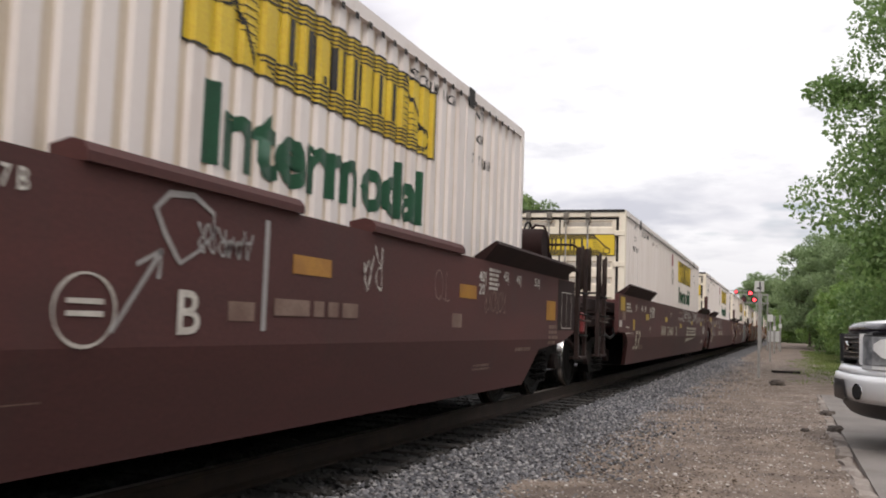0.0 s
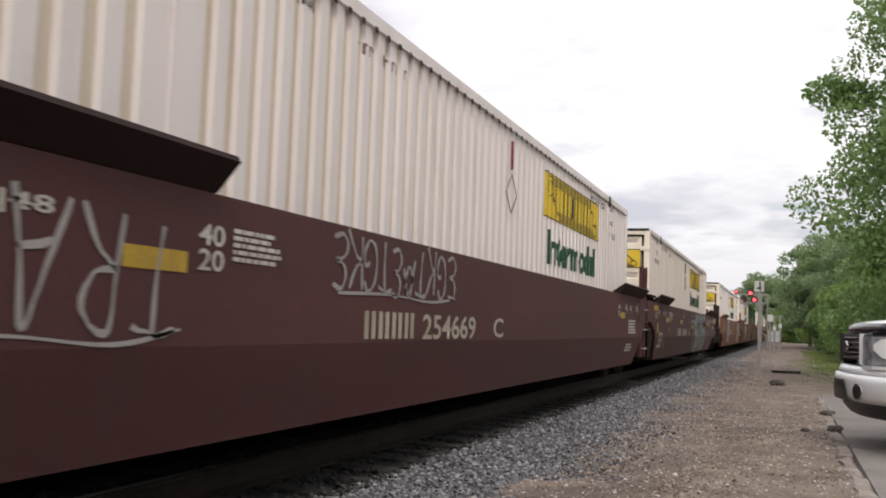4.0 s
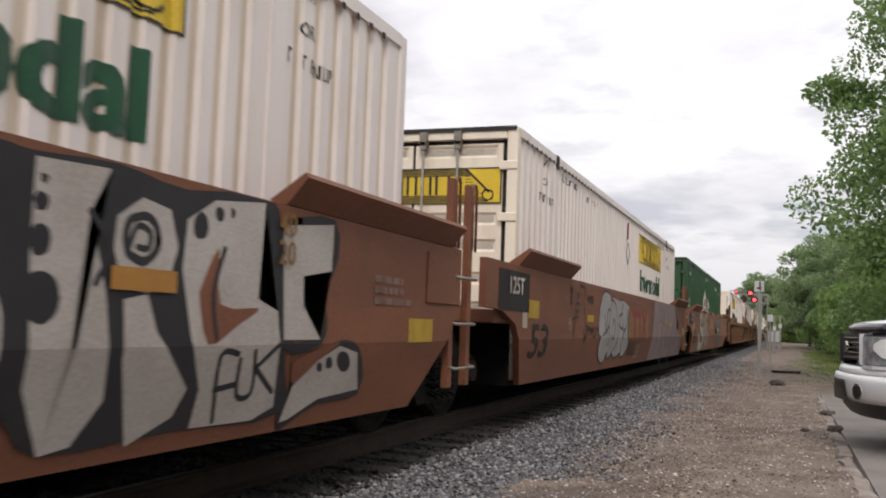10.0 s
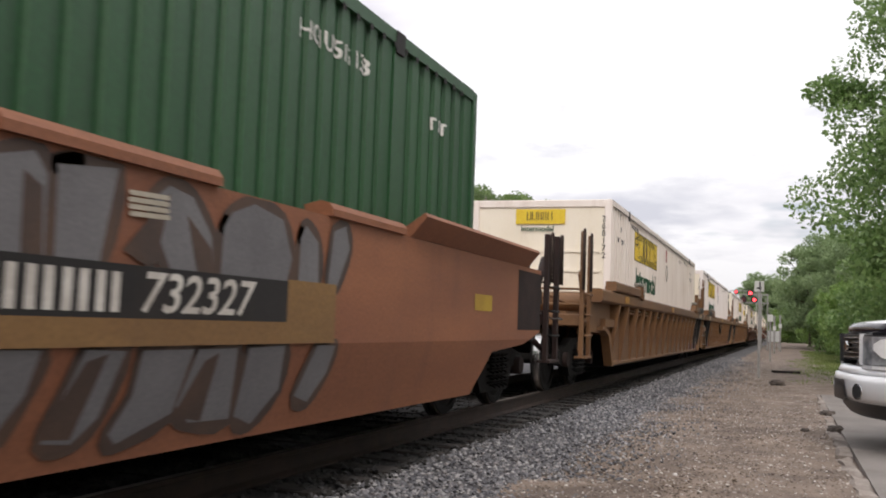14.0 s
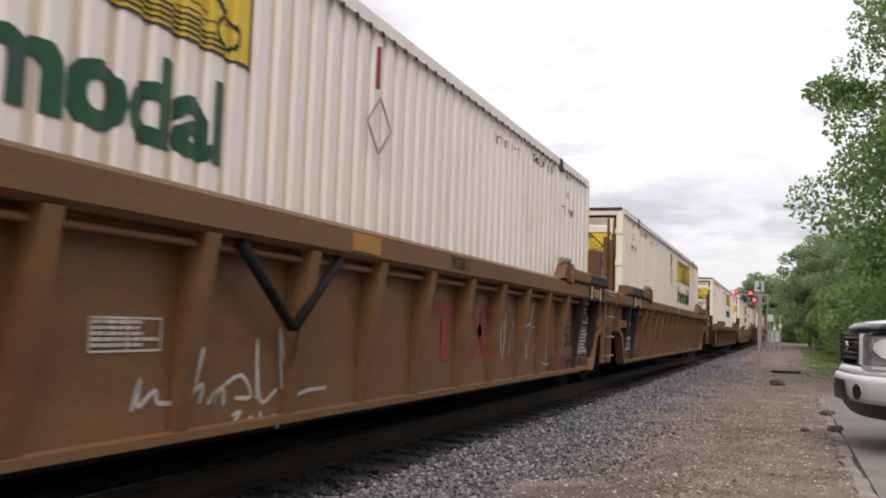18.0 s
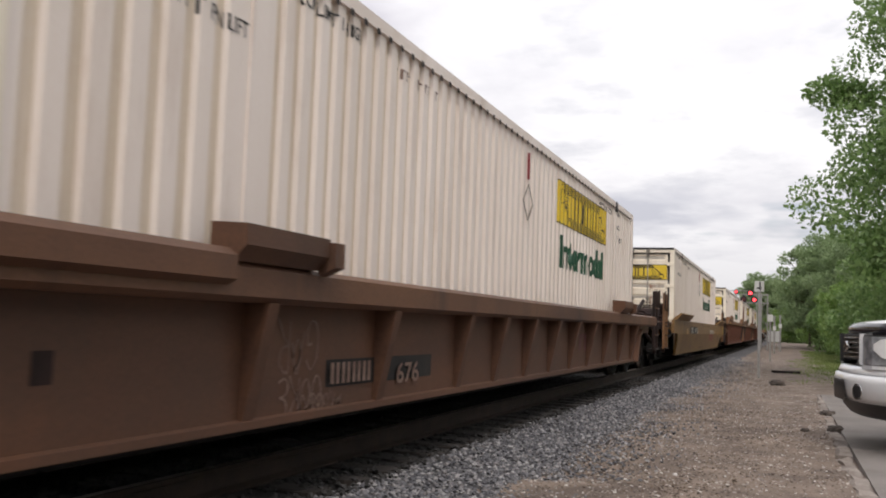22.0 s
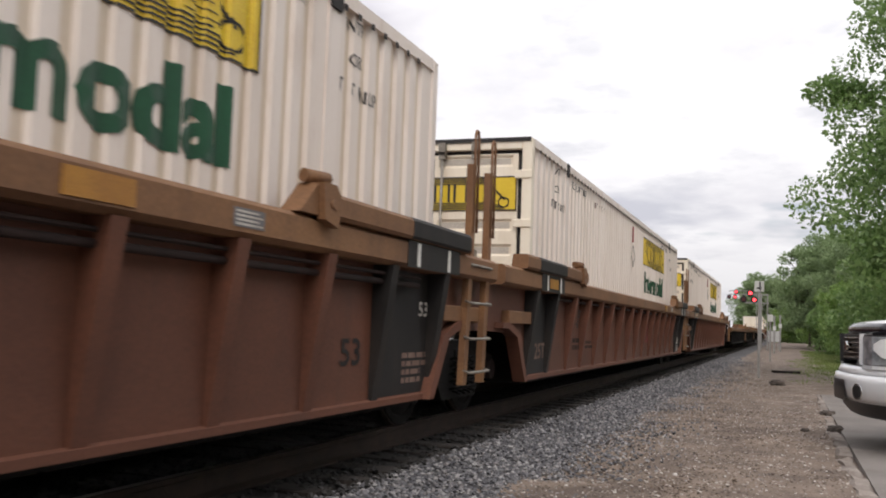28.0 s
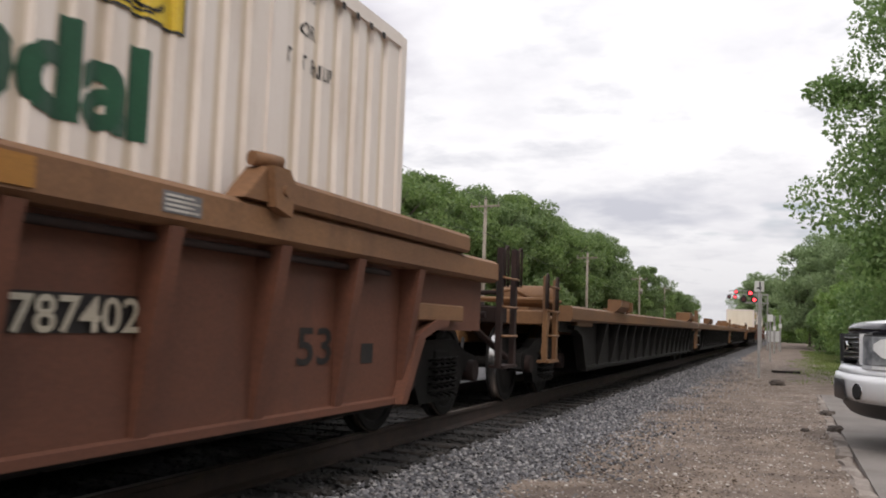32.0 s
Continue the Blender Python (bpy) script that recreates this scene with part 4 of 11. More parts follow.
def car_end(root, paint, sgn, style, tank=False, top=1.58, tall=2.0):
    """The coupler end of a car: platform, sill, posts, ladder, coupler. sgn: -1 leading end, 1 trailing end."""
    p = M[paint]
    # End hardware is coloured for caked dirt and the shade between the cars.
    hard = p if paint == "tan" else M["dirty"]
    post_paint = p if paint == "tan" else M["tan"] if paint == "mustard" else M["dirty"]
    k = "%s%s%d%.2f%.2f%d" % (paint, style, sgn, top, tall, tank)
    y = lambda d: sgn * (HL + d)
    lo = lambda a, b: (min(y(a), y(b)), max(y(a), y(b)))
    a, b = lo(0.35, 3.0)
    keyed("draft_sill" + k, "draft_sill", hard, root, lambda: boxed(-0.32, 0.32, a, b, 0.72, 1.12, 0.02))
    a, b = lo(0.15, 0.55)
    keyed("bulkhead" + k, "end_bulkhead", p, root, lambda: boxed(-1.30, 1.30, a, b, 0.85, top - 0.06, 0.02))
    a1, b1 = lo(2.55, 2.85)
    keyed("end_beam" + k, "end_beam", hard, root, lambda: boxed(-1.38, 1.38, a1, b1, 0.98, 1.16, 0.015))
    a2, b2 = lo(0.5, 2.75)
    keyed("platform" + k, "platform", M["grime"] if style == "smooth" else hard, root, lambda: boxed(-1.15, 1.15, a2, b2, 1.16, 1.20), "walkway grating over the truck")
    if style == "smooth":
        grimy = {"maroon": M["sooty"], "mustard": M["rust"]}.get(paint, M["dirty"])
        far = 3.3 if sgn < 0 else 3.0
        for s in (-1, 1):
            for z0, z1, x in ((1.235, 1.43, 1.27), (1.0, 1.19, 1.30)):
                e = lo(0.6, far if z0 > 1.1 else 2.6)
                if top > 1.4 or z0 < 1.1:
                    keyed("deckbeam%s%d%.1f" % (k, s, z0), "deck_beam", grimy, root, lambda: boxed(min(s * (x - 0.08), s * x), max(s * (x - 0.08), s * x), *e, z0, z1, 0.012))
            e2 = lo(1.0, far - 0.3)
            keyed("deckrod%s%d" % (k, s), "grab_bar", M["railrust"], root, lambda: pipe(bmesh.new(), [(s * 1.30, e2[0], 1.12), (s * 1.37, e2[0] + 0.05, 1.12), (s * 1.37, e2[1] - 0.05, 1.12), (s * 1.30, e2[1], 1.12)], 0.014, 6))
            u = lo(da_of(paint, sgn)[1] - 0.02, da_of(paint, sgn)[0] + 0.02)
            keyed("stirrup%s%d" % (k, s), "stirrup_step", M["railrust"], root, lambda: pipe(bmesh.new(), [(s * 1.42, u[0], 1.10), (s * 1.50, u[0], 1.06), (s * 1.50, u[1], 1.06), (s * 1.42, u[1], 1.10)], 0.013, 6))
        if top > 1.4:
            # Plain box added under the platform, standing for the darkness there.
            keyed("rigging" + k, "brake_rigging", M["grime"], root, lambda: boxed(-0.62, 0.62, *lo(1.9, 2.95), 0.55, 1.14, 0.02), "greasy brake rigging below the platform")
        keyed("cable" + k, "brake_hose", M["seal"], root, lambda: pipe(bmesh.new(), [(1.36, y(1.55), 0.98), (1.42, y(1.7), 0.86), (1.40, y(2.0), 0.80), (1.32, y(2.3), 0.90), (1.28, y(2.45), 1.02)], 0.024, 6))
        if top > 1.4 and sgn > 0:
            part("end_panel", boxed(1.528, 1.5325, HL + 0.92, HL + 1.87, 0.92, 1.555), grimy, root, "grimy raised panel at the car's end")
    a3, b3 = lo(2.98, 3.62)

    def knuckle():
        bm = boxed(-0.09, 0.09, a3, b3, 0.80, 0.98, 0.02)
        e0, e1 = lo(3.38, 3.70)
        box(bm, -0.17, 0.14, e0, e1, 0.76, 1.02)
        return bm
    keyed("coupler" + k, "coupler", M["railrust"], root, knuckle, "rusty cast coupler")

    def hose():
        pts = [(0.35, y(2.9), 0.78), (0.40, y(3.1), 0.60), (0.38, y(3.35), 0.48), (0.30, y(3.6), 0.46)]
        return pipe(bmesh.new(), pts, 0.022, 6)
    keyed("hose" + k, "air_hose", M["seal"], root, hose)
    for s in (-1, 1):
        da, db = da_of(paint, sgn) if style == "smooth" else (2.94, 2.42)
        for j, (d, peak) in enumerate(((da, tall), (db, tall - 0.02))):
            post = keyed("post%s%d%d" % (k, s, j), "corner_post", post_paint, root, lambda: boxed(s * 1.42 - 0.03, s * 1.42 + 0.03, y(d) - 0.042, y(d) + 0.042, 0.52, peak, 0.006))
            keyed("grab%s%d%d" % (k, s, j), "handrail", M["railrust"], root, lambda: hoop(s * 1.46, y(d) + sgn * 0.04, y(d) + sgn * 0.15, min(1.5, peak - 0.4), peak + 0.02))
        keyed("step%s%d" % (k, s), "step_tread", hard, root, lambda: boxed(s * 1.40 - 0.08, s * 1.40 + 0.08, *lo(db, da), 0.52, 0.55))
        ladder_rungs("rungs%s%d" % (k, s), root, M["grime"] if style == "smooth" else p, s * 1.41, y(db), y(da), [z for z in (0.85, 1.15, 1.45) if z < tall - 0.12])

        def brace():
            bm = bmesh.new()
            rod(bm, (s * 1.38, y(2.85), 0.62), (s * 1.15, y(1.7), 1.12), 0.035, 6)
            if sgn > 0 and style == "smooth" and top > 1.4 and not tank:
                rod(bm, (s * 1.10, y(2.94), 1.87), (s * 1.10, y(2.40), 1.30), 0.055, 8)
                rod(bm, (s * 1.22, y(3.26), 1.84), (s * 1.22, y(2.82), 1.36), 0.050, 8)
            else:
                rod(bm, (s * 1.22, y(2.15), min(1.80, tall - 0.25)), (s * 1.12, y(1.25), 1.2), 0.040, 8)
            return bm
        keyed("brace%s%d" % (k, s), "brace", hard, root, brace)
    if tall > 1.8:
      keyed("cross_rail" + k, "cross_handrail", hard, root, lambda: pipe(bmesh.new(), [(-1.40, y(2.85), 1.50), (-1.36, y(2.95), 1.52), (1.36, y(2.95), 1.52), (1.40, y(2.85), 1.50)], 0.018, 6))
    for i, (d, z, r) in enumerate(((2.20, 1.06, 0.035), (1.75, 1.30, 0.022), (2.62, 1.30, 0.025))):
        keyed("cross_pipe%s%d" % (k, i), "cross_pipe", hard, root, lambda: rod(bmesh.new(), (-1.34, y(d), z), (1.34, y(d), z), r, 8))
    if not tank:
        def small_drum():
            bm = rod(bmesh.new(), (0.35, y(1.1), 1.38), (1.12, y(1.1), 1.38), 0.16, 18)
            bmesh.ops.bevel(bm, geom=[e for e in bm.edges if len(e.link_faces) == 2 and e.calc_face_angle(0) > 1.0], offset=0.04, segments=2, affect="EDGES")
            return bm
        keyed("drum" + k, "brake_cylinder", hard if paint != "maroon" else M["sooty"], root, small_drum, "brake cylinder on the end platform")
        if style == "smooth":
            keyed("gear" + k, "brake_gear_box", hard, root, lambda: boxed(-1.2, 1.2, *lo(0.56, 1.75), 1.19, 1.42, 0.03), "dark brake gear on the end platform")
        keyed("valve" + k, "brake_valve", hard, root, lambda: boxed(-0.55, -0.1, *lo(1.0, 1.4), 1.2, 1.62, 0.04))
        keyed("bell%s" % k, "bell_crank", hard, root, lambda: pipe(bmesh.new(), [(0.9, y(1.3), 1.3), (0.7, y(1.9), 1.45), (0.2, y(2.3), 1.35), (-0.6, y(2.4), 1.3)], 0.028, 6))
    if tank:
        a4 = y(1.45)

        def drum():
            bm = rod(bmesh.new(), (-1.0, a4, 2.02), (1.22, a4, 2.02), 0.22, 24)
            bmesh.ops.bevel(bm, geom=[e for e in bm.edges if len(e.link_faces) == 2 and e.calc_face_angle(0) > 1.0], offset=0.05, segments=2, affect="EDGES")
            rod(bm, (0.65, a4, 2.22), (0.65, a4, 2.30), 0.05, 8)
            rod(bm, (0.85, a4, 2.22), (0.85, a4, 2.27), 0.04, 8)
            pipe(bm, [(1.0, a4, 2.2), (1.08, a4, 2.29), (1.2, a4, 2.27), (1.26, a4, 2.1), (1.27, a4, 1.7)], 0.018, 6)
            return bm
        keyed("tank" + k, "air_reservoir", hard if paint != "maroon" else M["sooty"], root, drum, "horizontal air reservoir drum")
        for xs in (-0.7, 0.7):
            keyed("saddle%s%.1f" % (k, xs), "reservoir_stand", hard if paint != "maroon" else M["sooty"], root, lambda: boxed(xs - 0.06, xs + 0.06, a4 - 0.2, a4 + 0.2, 1.19, 1.86, 0.01))
        box_ob = keyed("brakebox" + k, "brake_housing", hard if paint != "maroon" else M["sooty"], root, lambda: turned(rod(bmesh.new(), (0.40, 0, 0), (0.60, 0, 0), 0.20, 18), pose(0, y(2.45), 2.18)), "round hand brake gear housing")
        keyed("brakepost" + k, "housing_post", hard if paint != "maroon" else M["sooty"], root, lambda: boxed(0.36, 0.58, *lo(2.2, 2.62), 1.19, 2.05, 0.02))
        for c, r in (((0.66, y(2.66), 2.19), 0.275), ((0.95, y(2.72), 1.80), 0.24)):
            keyed("brakewheel%s%.2f" % (k, r), "brake_wheel", M["grime"], root, lambda: turned(hand_wheel((0, 0, 0), r), pose(*c) @ pose(0, 0, 0, 0, 0, 90)), "dark steel hand brake wheel")
        keyed("brakeshelf" + k, "brake_shelf", hard if paint != "maroon" else M["sooty"], root, lambda: boxed(0.55, 1.44, *lo(1.76, 2.54), 1.74, 1.78, 0.004))
        keyed("brakecase" + k, "valve_casing", hard if paint != "maroon" else M["sooty"], root, lambda: boxed(0.60, 1.34, *lo(1.86, 2.40), 1.19, 1.74, 0.03))
        keyed("high_rail" + k, "high_handrail", hard if paint != "maroon" else M["sooty"], root, lambda: pipe(bmesh.new(), [(0.62, y(2.45), 2.12), (1.36, y(2.45), 2.12), (1.43, y(2.45), 2.08)], 0.018, 6))
        keyed("lever" + k, "coupler_lever", M["redpaint"], root, lambda: boxed(1.36, 1.46, *lo(2.80, 2.98), 0.88, 1.18, 0.03), "red painted coupler lever grip")


def smooth_side(front, rear, top=1.565, crease=0.815):
    """The plate of one side: upright above, leaning inwards below, cut up over the trucks."""
    ends = (-HL - (1.93 if front else 1.72), HL + (1.88 if rear else 0.92))
    if front:
        low = [(-HL - 0.48, 0.31), (-HL - 0.78, 0.72), (-HL - 1.2, 0.90), (ends[0], 0.91)]
    else:
        low = [(-HL - 0.05, 0.31), (-HL - 0.66, 0.98), (-HL - 1.2, 1.12), (ends[0], 1.13)]
    if rear:
        lowr = [(HL - 0.27, 0.31), (HL + 0.13, 0.70), (HL + 1.2, 0.765), (ends[1], 0.90)]
    else:
        lowr = [(HL + 0.06, 0.31), (HL + 0.70, 0.88), (HL + 0.80, 1.0), (ends[1], 1.03)]
    xo = lambda z: 1.53 if z >= crease else 1.53 - (crease - z) * 0.22
    bm = bmesh.new()
    # as two sheets that share the crease
    def sheet(pts, inset):
        return [bm.verts.new((xo(z) - inset, y, z)) for y, z in pts]
    def crossing(line):
        """Where the cut edge meets the crease."""
        for (ya, za), (yb, zb) in zip(line, line[1:]):
            if za <= crease <= zb:
                return ya + (yb - ya) * (crease - za) / (zb - za)
        return line[-1][0]
    cut, cutr = crossing(low), crossing(lowr)
    up = [(ends[0], top), (ends[1], top)] + [p for p in lowr[::-1] if p[1] > crease] + [(cutr, crease), (cut, crease)] + [p for p in low if p[1] > crease]
    lo = [(cut, crease), (cutr, crease)] + [p for p in lowr[::-1] if p[1] < crease] + [p for p in low if p[1] < crease]
    for pts in (up, lo):
        a, b = sheet(pts, 0.0), sheet(pts, 0.07)
        bm.faces.new(a[::-1])
        bm.faces.new(b)
        n = len(pts)
        for i in range(n):
            j = (i + 1) % n
            bm.faces.new((a[i], a[j], b[j], b[i]))
    bmesh.ops.recalc_face_normals(bm, faces=bm.faces)
    return bm


def guard(y0, y1, drop=0.0):
    """The flared guide over the well's corner."""
    bm = bmesh.new()
    prism(bm, [(x, z - drop) for x, z in ((1.44, 1.57), (1.53, 1.57), (1.66, 1.72), (1.64, 1.75), (1.42, 1.60))], 1, y0, y1)
    return bm


def cap(y0, y1, lift=0.0):
    """A rounded cover on the top chord."""
    bm = bmesh.new()
    prism(bm, [(x, z + lift) for x, z in ((1.36, 1.567), (1.56, 1.567), (1.56, 1.61), (1.53, 1.65), (1.47, 1.665), (1.36, 1.64))], 1, y0, y1)
    return bm


def smooth_car(label, paint, front, rear, guards, caps, top=1.565, crease=0.815, tank=False):
    root = tagged(new("well_car"), label, "railcar", "well cars of the train")
    p = M[paint]
    both_sides("smooth%s%d%d" % (paint, front, rear), "side_plate", p, root, lambda: smooth_side(front, rear, top, crease))
    for i, (a, b) in enumerate(guards):
        # Maroon guards go darker; the shade on the flared face is in the colour.
        both_sides("guard%s%.2f%.2f" % (paint, a, b), "corner_guard", M["sooty"] if paint == "maroon" else p, root, lambda: guard(a, b, 1.565 - top), "flared container guide")
    for i, (a, b) in enumerate(caps):
        both_sides("cap%s%.2f" % (paint, a), "chord_cap", p, root, lambda: cap(a, b, top - 1.565))
    if not front and paint == "maroon":
        both_sides("shelf" + paint, "end_shelf", M["sooty"], root, lambda: boxed(1.20, 1.52, -HL - 1.55, -HL - 0.37, 1.66, 1.71, 0.008))
        for d in (1.45, 1.05, 0.72, 0.45):
            both_sides("shelfpost%s%.2f" % (paint, d), "shelf_post", M["sooty"], root, lambda: boxed(1.40, 1.47, -HL - d - 0.04, -HL - d + 0.04, 1.565, 1.672))
    if not rear:
        both_sides("endboard" + paint, "end_board", p, root, lambda: boxed(1.532, 1.545, HL + 0.10, HL + 0.88, 1.12, 1.53, 0.004))
    well_inside(root, paint, front, rear, "smooth", top, tall=(2.10, 2.12) if top > 1.5 else (1.87, 1.87), tank=tank)
    return root


def well_inside(root, paint, front, rear, style, top=1.58, tall=(2.0, 2.0), tank=False):
    p = M[paint]
    for s in (-1, 1):
        a, b = sorted((s * (HL + 0.10), s * (HL + 0.16)))
        # Black plate added to stand for the darkness in the well's end.
        keyed("wellend%d" % s, "well_end_plate", M["grime"], root, lambda: boxed(-1.31, 1.31, a, b, 0.30, 0.98), "plate closing the well, black for the shade there")
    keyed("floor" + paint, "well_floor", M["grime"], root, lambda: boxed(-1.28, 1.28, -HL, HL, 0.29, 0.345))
    for s in (-1, 1):
        is_end = front if s < 0 else rear
        ends = sorted((s * (HL + 0.1), s * (HL + 1.2)))
        keyed("deck%s%d" % (paint, s), "end_deck", p, root, lambda: boxed(-1.45, 1.45, ends[0], ends[1], 0.98, 1.12, 0.01))
        if is_end:
            car_end(root, paint, s, style, tank=tank and s > 0, top=top, tall=tall[0] if s < 0 else tall[1])
        else:
            artic(root, paint, s, style, 1.58 - top if style == "ribbed" else 0.0)
    if front:
        truck(root, -TRUCK_AT)
    truck(root, TRUCK_AT)


def artic(root, paint, s, style, drop=0.0):
    """The articulated joint, with its ladder and tall grab rails."""
    p = M[paint]
    k = "%s%s%d%.2f" % (paint, style, s, drop)
    e = sorted((s * (HL + 1.0), s * (HL + 1.60)))
    keyed("joint" + k, "articulation_arm", M["grime"], root, lambda: boxed(-0.4, 0.4, e[0], e[1], 0.70, 1.0, 0.02))
    if s < 0:
        return
    smooth = style == "smooth"
    y0, y1 = (HL + 0.79, HL + 1.25) if smooth else (HL + 0.56, HL + 1.08)
    for sd in (-1, 1):
        for j, yy in enumerate((y0, y1)):
            def rail():
                lean = 0.0 if smooth else 0.10
                bm = bmesh.new()
                prism(bm, [(yy - 0.05, 0.42), (yy + 0.05, 0.42), (yy + 0.05 + lean, 1.60 - drop), (yy + 0.05 + lean, 2.21 if smooth else 2.42 - drop * 2.4), (yy - 0.05 + lean, 2.21 if smooth else 2.42 - drop * 2.4),
                           (yy - 0.05 + lean, 1.60 - drop)], 0, sd * 1.47 - 0.03, sd * 1.47 + 0.03)
                return bm
            keyed("arail%s%d%d" % (k, sd, j), "ladder_rail", p, root, rail)
            if smooth:
                keyed("agrab%s%d%d" % (k, sd, j), "grab_rail", p, root, lambda: hoop(sd * 1.50, yy + 0.03, yy + 0.13, 1.62, 2.23))
            elif drop < 0.1:
                keyed("agrab%s%d%d" % (k, sd, j), "grab_rail", p, root, lambda: hoop(sd * 1.50, yy + 0.10, yy + 0.20, 1.80, 2.74))
        ladder_rungs("arung%s%d" % (k, sd), root, M["galv"], sd * 1.49, y0 - 0.03, y1 + 0.03, (0.58, 0.96, 1.36) if smooth else (0.53, 0.83, 1.15, 1.49)[:4 if drop < 0.1 else 3])
        if paint == "tan" and (drop < 0.1 or sd > 0):
            keyed("ebox%s%d" % (k, sd), "equipment_box", p, root, lambda: boxed(min(sd * 0.85, sd * 1.32), max(sd * 0.85, sd * 1.32), HL + 0.75, HL + 1.25, 1.55 - drop, 2.22 - drop * 2, 0.015))

            def portal():
                bm = bmesh.new()
                prism(bm, [(sd * q, z) for q, z in ((0.92, 1.15), (1.36, 1.15), (1.36, 2.12), (0.92, 2.12), (0.92, 2.0), (1.24, 2.0), (1.24, 1.62), (1.18, 1.52), (1.06, 1.52), (1.0, 1.62), (1.0, 1.9), (0.92, 1.9))],
                      1, HL + 1.70, HL + 1.78)
                return bm
            if drop < 0.1:
                keyed("portal%s%d" % (k, sd), "step_portal", p, root, portal)
    keyed("jointbox" + k, "joint_cover", p, root, lambda: boxed(-1.28, 1.28, HL + 0.55, HL + 1.45, 1.10 - drop * 0.4, 1.56 - drop, 0.02))


def ribbed_car(label, paint, front, rear, panels=True, ribs=None, brackets=True, top=1.58, sheet_paint=None, tall=(2.36, 2.36), pipes=2):
    root = tagged(new("well_car"), label, "railcar", "well cars of the train")
    p = M[paint]
    fe, re = -HL - (1.95 if front else 1.70), HL + (1.95 if rear else 1.35)

    def chord():
        bm = bmesh.new()
        prism(bm, [(1.36, top - 0.21), (1.50, top - 0.21), (1.54, top - 0.18), (1.54, top - 0.03), (1.50, top), (1.36, top)], 1, fe, re)
        return bm

    def sheet():
        bm = bmesh.new()
        prism(bm, [(-HL - 0.45, 0.36), (HL - 0.2, 0.36), (HL + 0.15, 0.80), (HL + 0.55, 0.90), (re, 0.90), (re, top - 0.21), (fe, top - 0.21), (fe, 0.90), (-HL - 0.85, 0.88), (-HL - 0.55, 0.75)],
              0, 1.33, 1.365)
        return bm

    def sill():
        bm = bmesh.new()
        prism(bm, [(1.32, 0.34), (1.40, 0.34), (1.40, 0.385), (1.37, 0.395), (1.32, 0.395)], 1, -HL - 0.40, HL - 0.2)
        return bm

    def arch(s, y):
        pts = [(y, 0.34), (y + s * 0.10, 0.34), (y + s * 0.45, 0.84), (y + s * 0.80, 0.93), (y + s * 1.0, 0.93), (y + s * 1.0, 0.99), (y + s * 0.70, 0.99), (y + s * 0.3, 0.86)]
        return prism(bmesh.new(), pts, 0, 1.32, 1.46)

    def pipe_run():
        bm = bmesh.new()
        rod(bm, (1.44, -HL + 0.6, top - (0.33 if pipes > 1 else 0.265)), (1.44, HL - 0.5, top - (0.33 if pipes > 1 else 0.265)), 0.022, 8)
        if pipes > 1:
            rod(bm, (1.455, -HL + 0.6, top - 0.27), (1.455, HL - 0.5, top - 0.27), 0.014, 6)
        return bm

    def rib():
        bm = bmesh.new()
        prism(bm, [(1.34, 0.37), (1.388, 0.37), (1.532, top - 0.208), (1.34, top - 0.208)], 1, -0.055, 0.055)
        return bm
    tk = "%s%d%d%.2f" % (paint, front, rear, top)
    # A darker sheet paint puts the chord's shade into the recessed side.
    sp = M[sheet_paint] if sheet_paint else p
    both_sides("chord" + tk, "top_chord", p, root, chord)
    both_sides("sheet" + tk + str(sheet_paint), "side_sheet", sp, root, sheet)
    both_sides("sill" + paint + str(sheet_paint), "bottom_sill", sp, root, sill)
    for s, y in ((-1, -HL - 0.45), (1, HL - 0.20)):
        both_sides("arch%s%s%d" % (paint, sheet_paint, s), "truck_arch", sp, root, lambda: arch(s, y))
    if top > 1.4:
        # Under a chord the pipe's dark colour stands for the shade there.
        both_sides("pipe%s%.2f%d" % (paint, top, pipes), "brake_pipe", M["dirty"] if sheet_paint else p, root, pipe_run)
    ys = ribs or [-8.32, -7.34, -6.2, -5.27, -4.27, -3.28, -2.2, -1.12, -0.1, 0.9, 1.93, 2.95, 3.92, 4.9, 5.92, 6.93, 8.03]
    if not panels:
        ys = [y for y in ys if -8.2 < y < 7.9]
    for y in ys:
        black = panels and abs(y) > 6.7 and not (front if y < 0 else rear)
        for m in (pose(0, y, 0), Matrix.Diagonal((-1, 1, 1, 1)) @ pose(0, y, 0)):
            keyed("rib%s%d%.2f%s" % (paint, black, top, sheet_paint), "rib", M["black"] if black else sp, root, rib, at=m)
    if panels:
        for y0, y1 in [e for e, end in (((-8.27, -7.39), front), ((6.98, 7.98), rear)) if not end]:
            keyed("blk%.1f" % y0, "data_panel", M["black"], root, lambda: boxed(1.365, 1.3675, y0, y1, 0.40, 1.36), "black painted data panel")
    for s in (-1, 1):
        a, b = sorted((s * (HL + (0.45 if s > 0 and not rear else 0.95)), s * 5.75))

        def cover():
            bm = bmesh.new()
            prism(bm, [(1.38, top + 0.003), (1.555, top + 0.003), (1.575, top + 0.025), (1.575, top + 0.135), (1.555, top + 0.16), (1.40, top + 0.16)], 1, a, b)
            return bm
        if top > 1.4:
            both_sides("cover%s%d%.2f%d" % (paint, s, top, rear), "chord_cover", p, root, cover)
        elif paint == "stained" and s < 0:
            both_sides("lip" + paint, "chord_cover", p, root, lambda: prism(bmesh.new(), [(1.545, top - 0.13), (1.60, top - 0.10), (1.60, top + 0.02), (1.55, top + 0.06), (1.38, top + 0.06), (1.38, top + 0.003), (1.545, top + 0.003)], 1, a, -6.70))
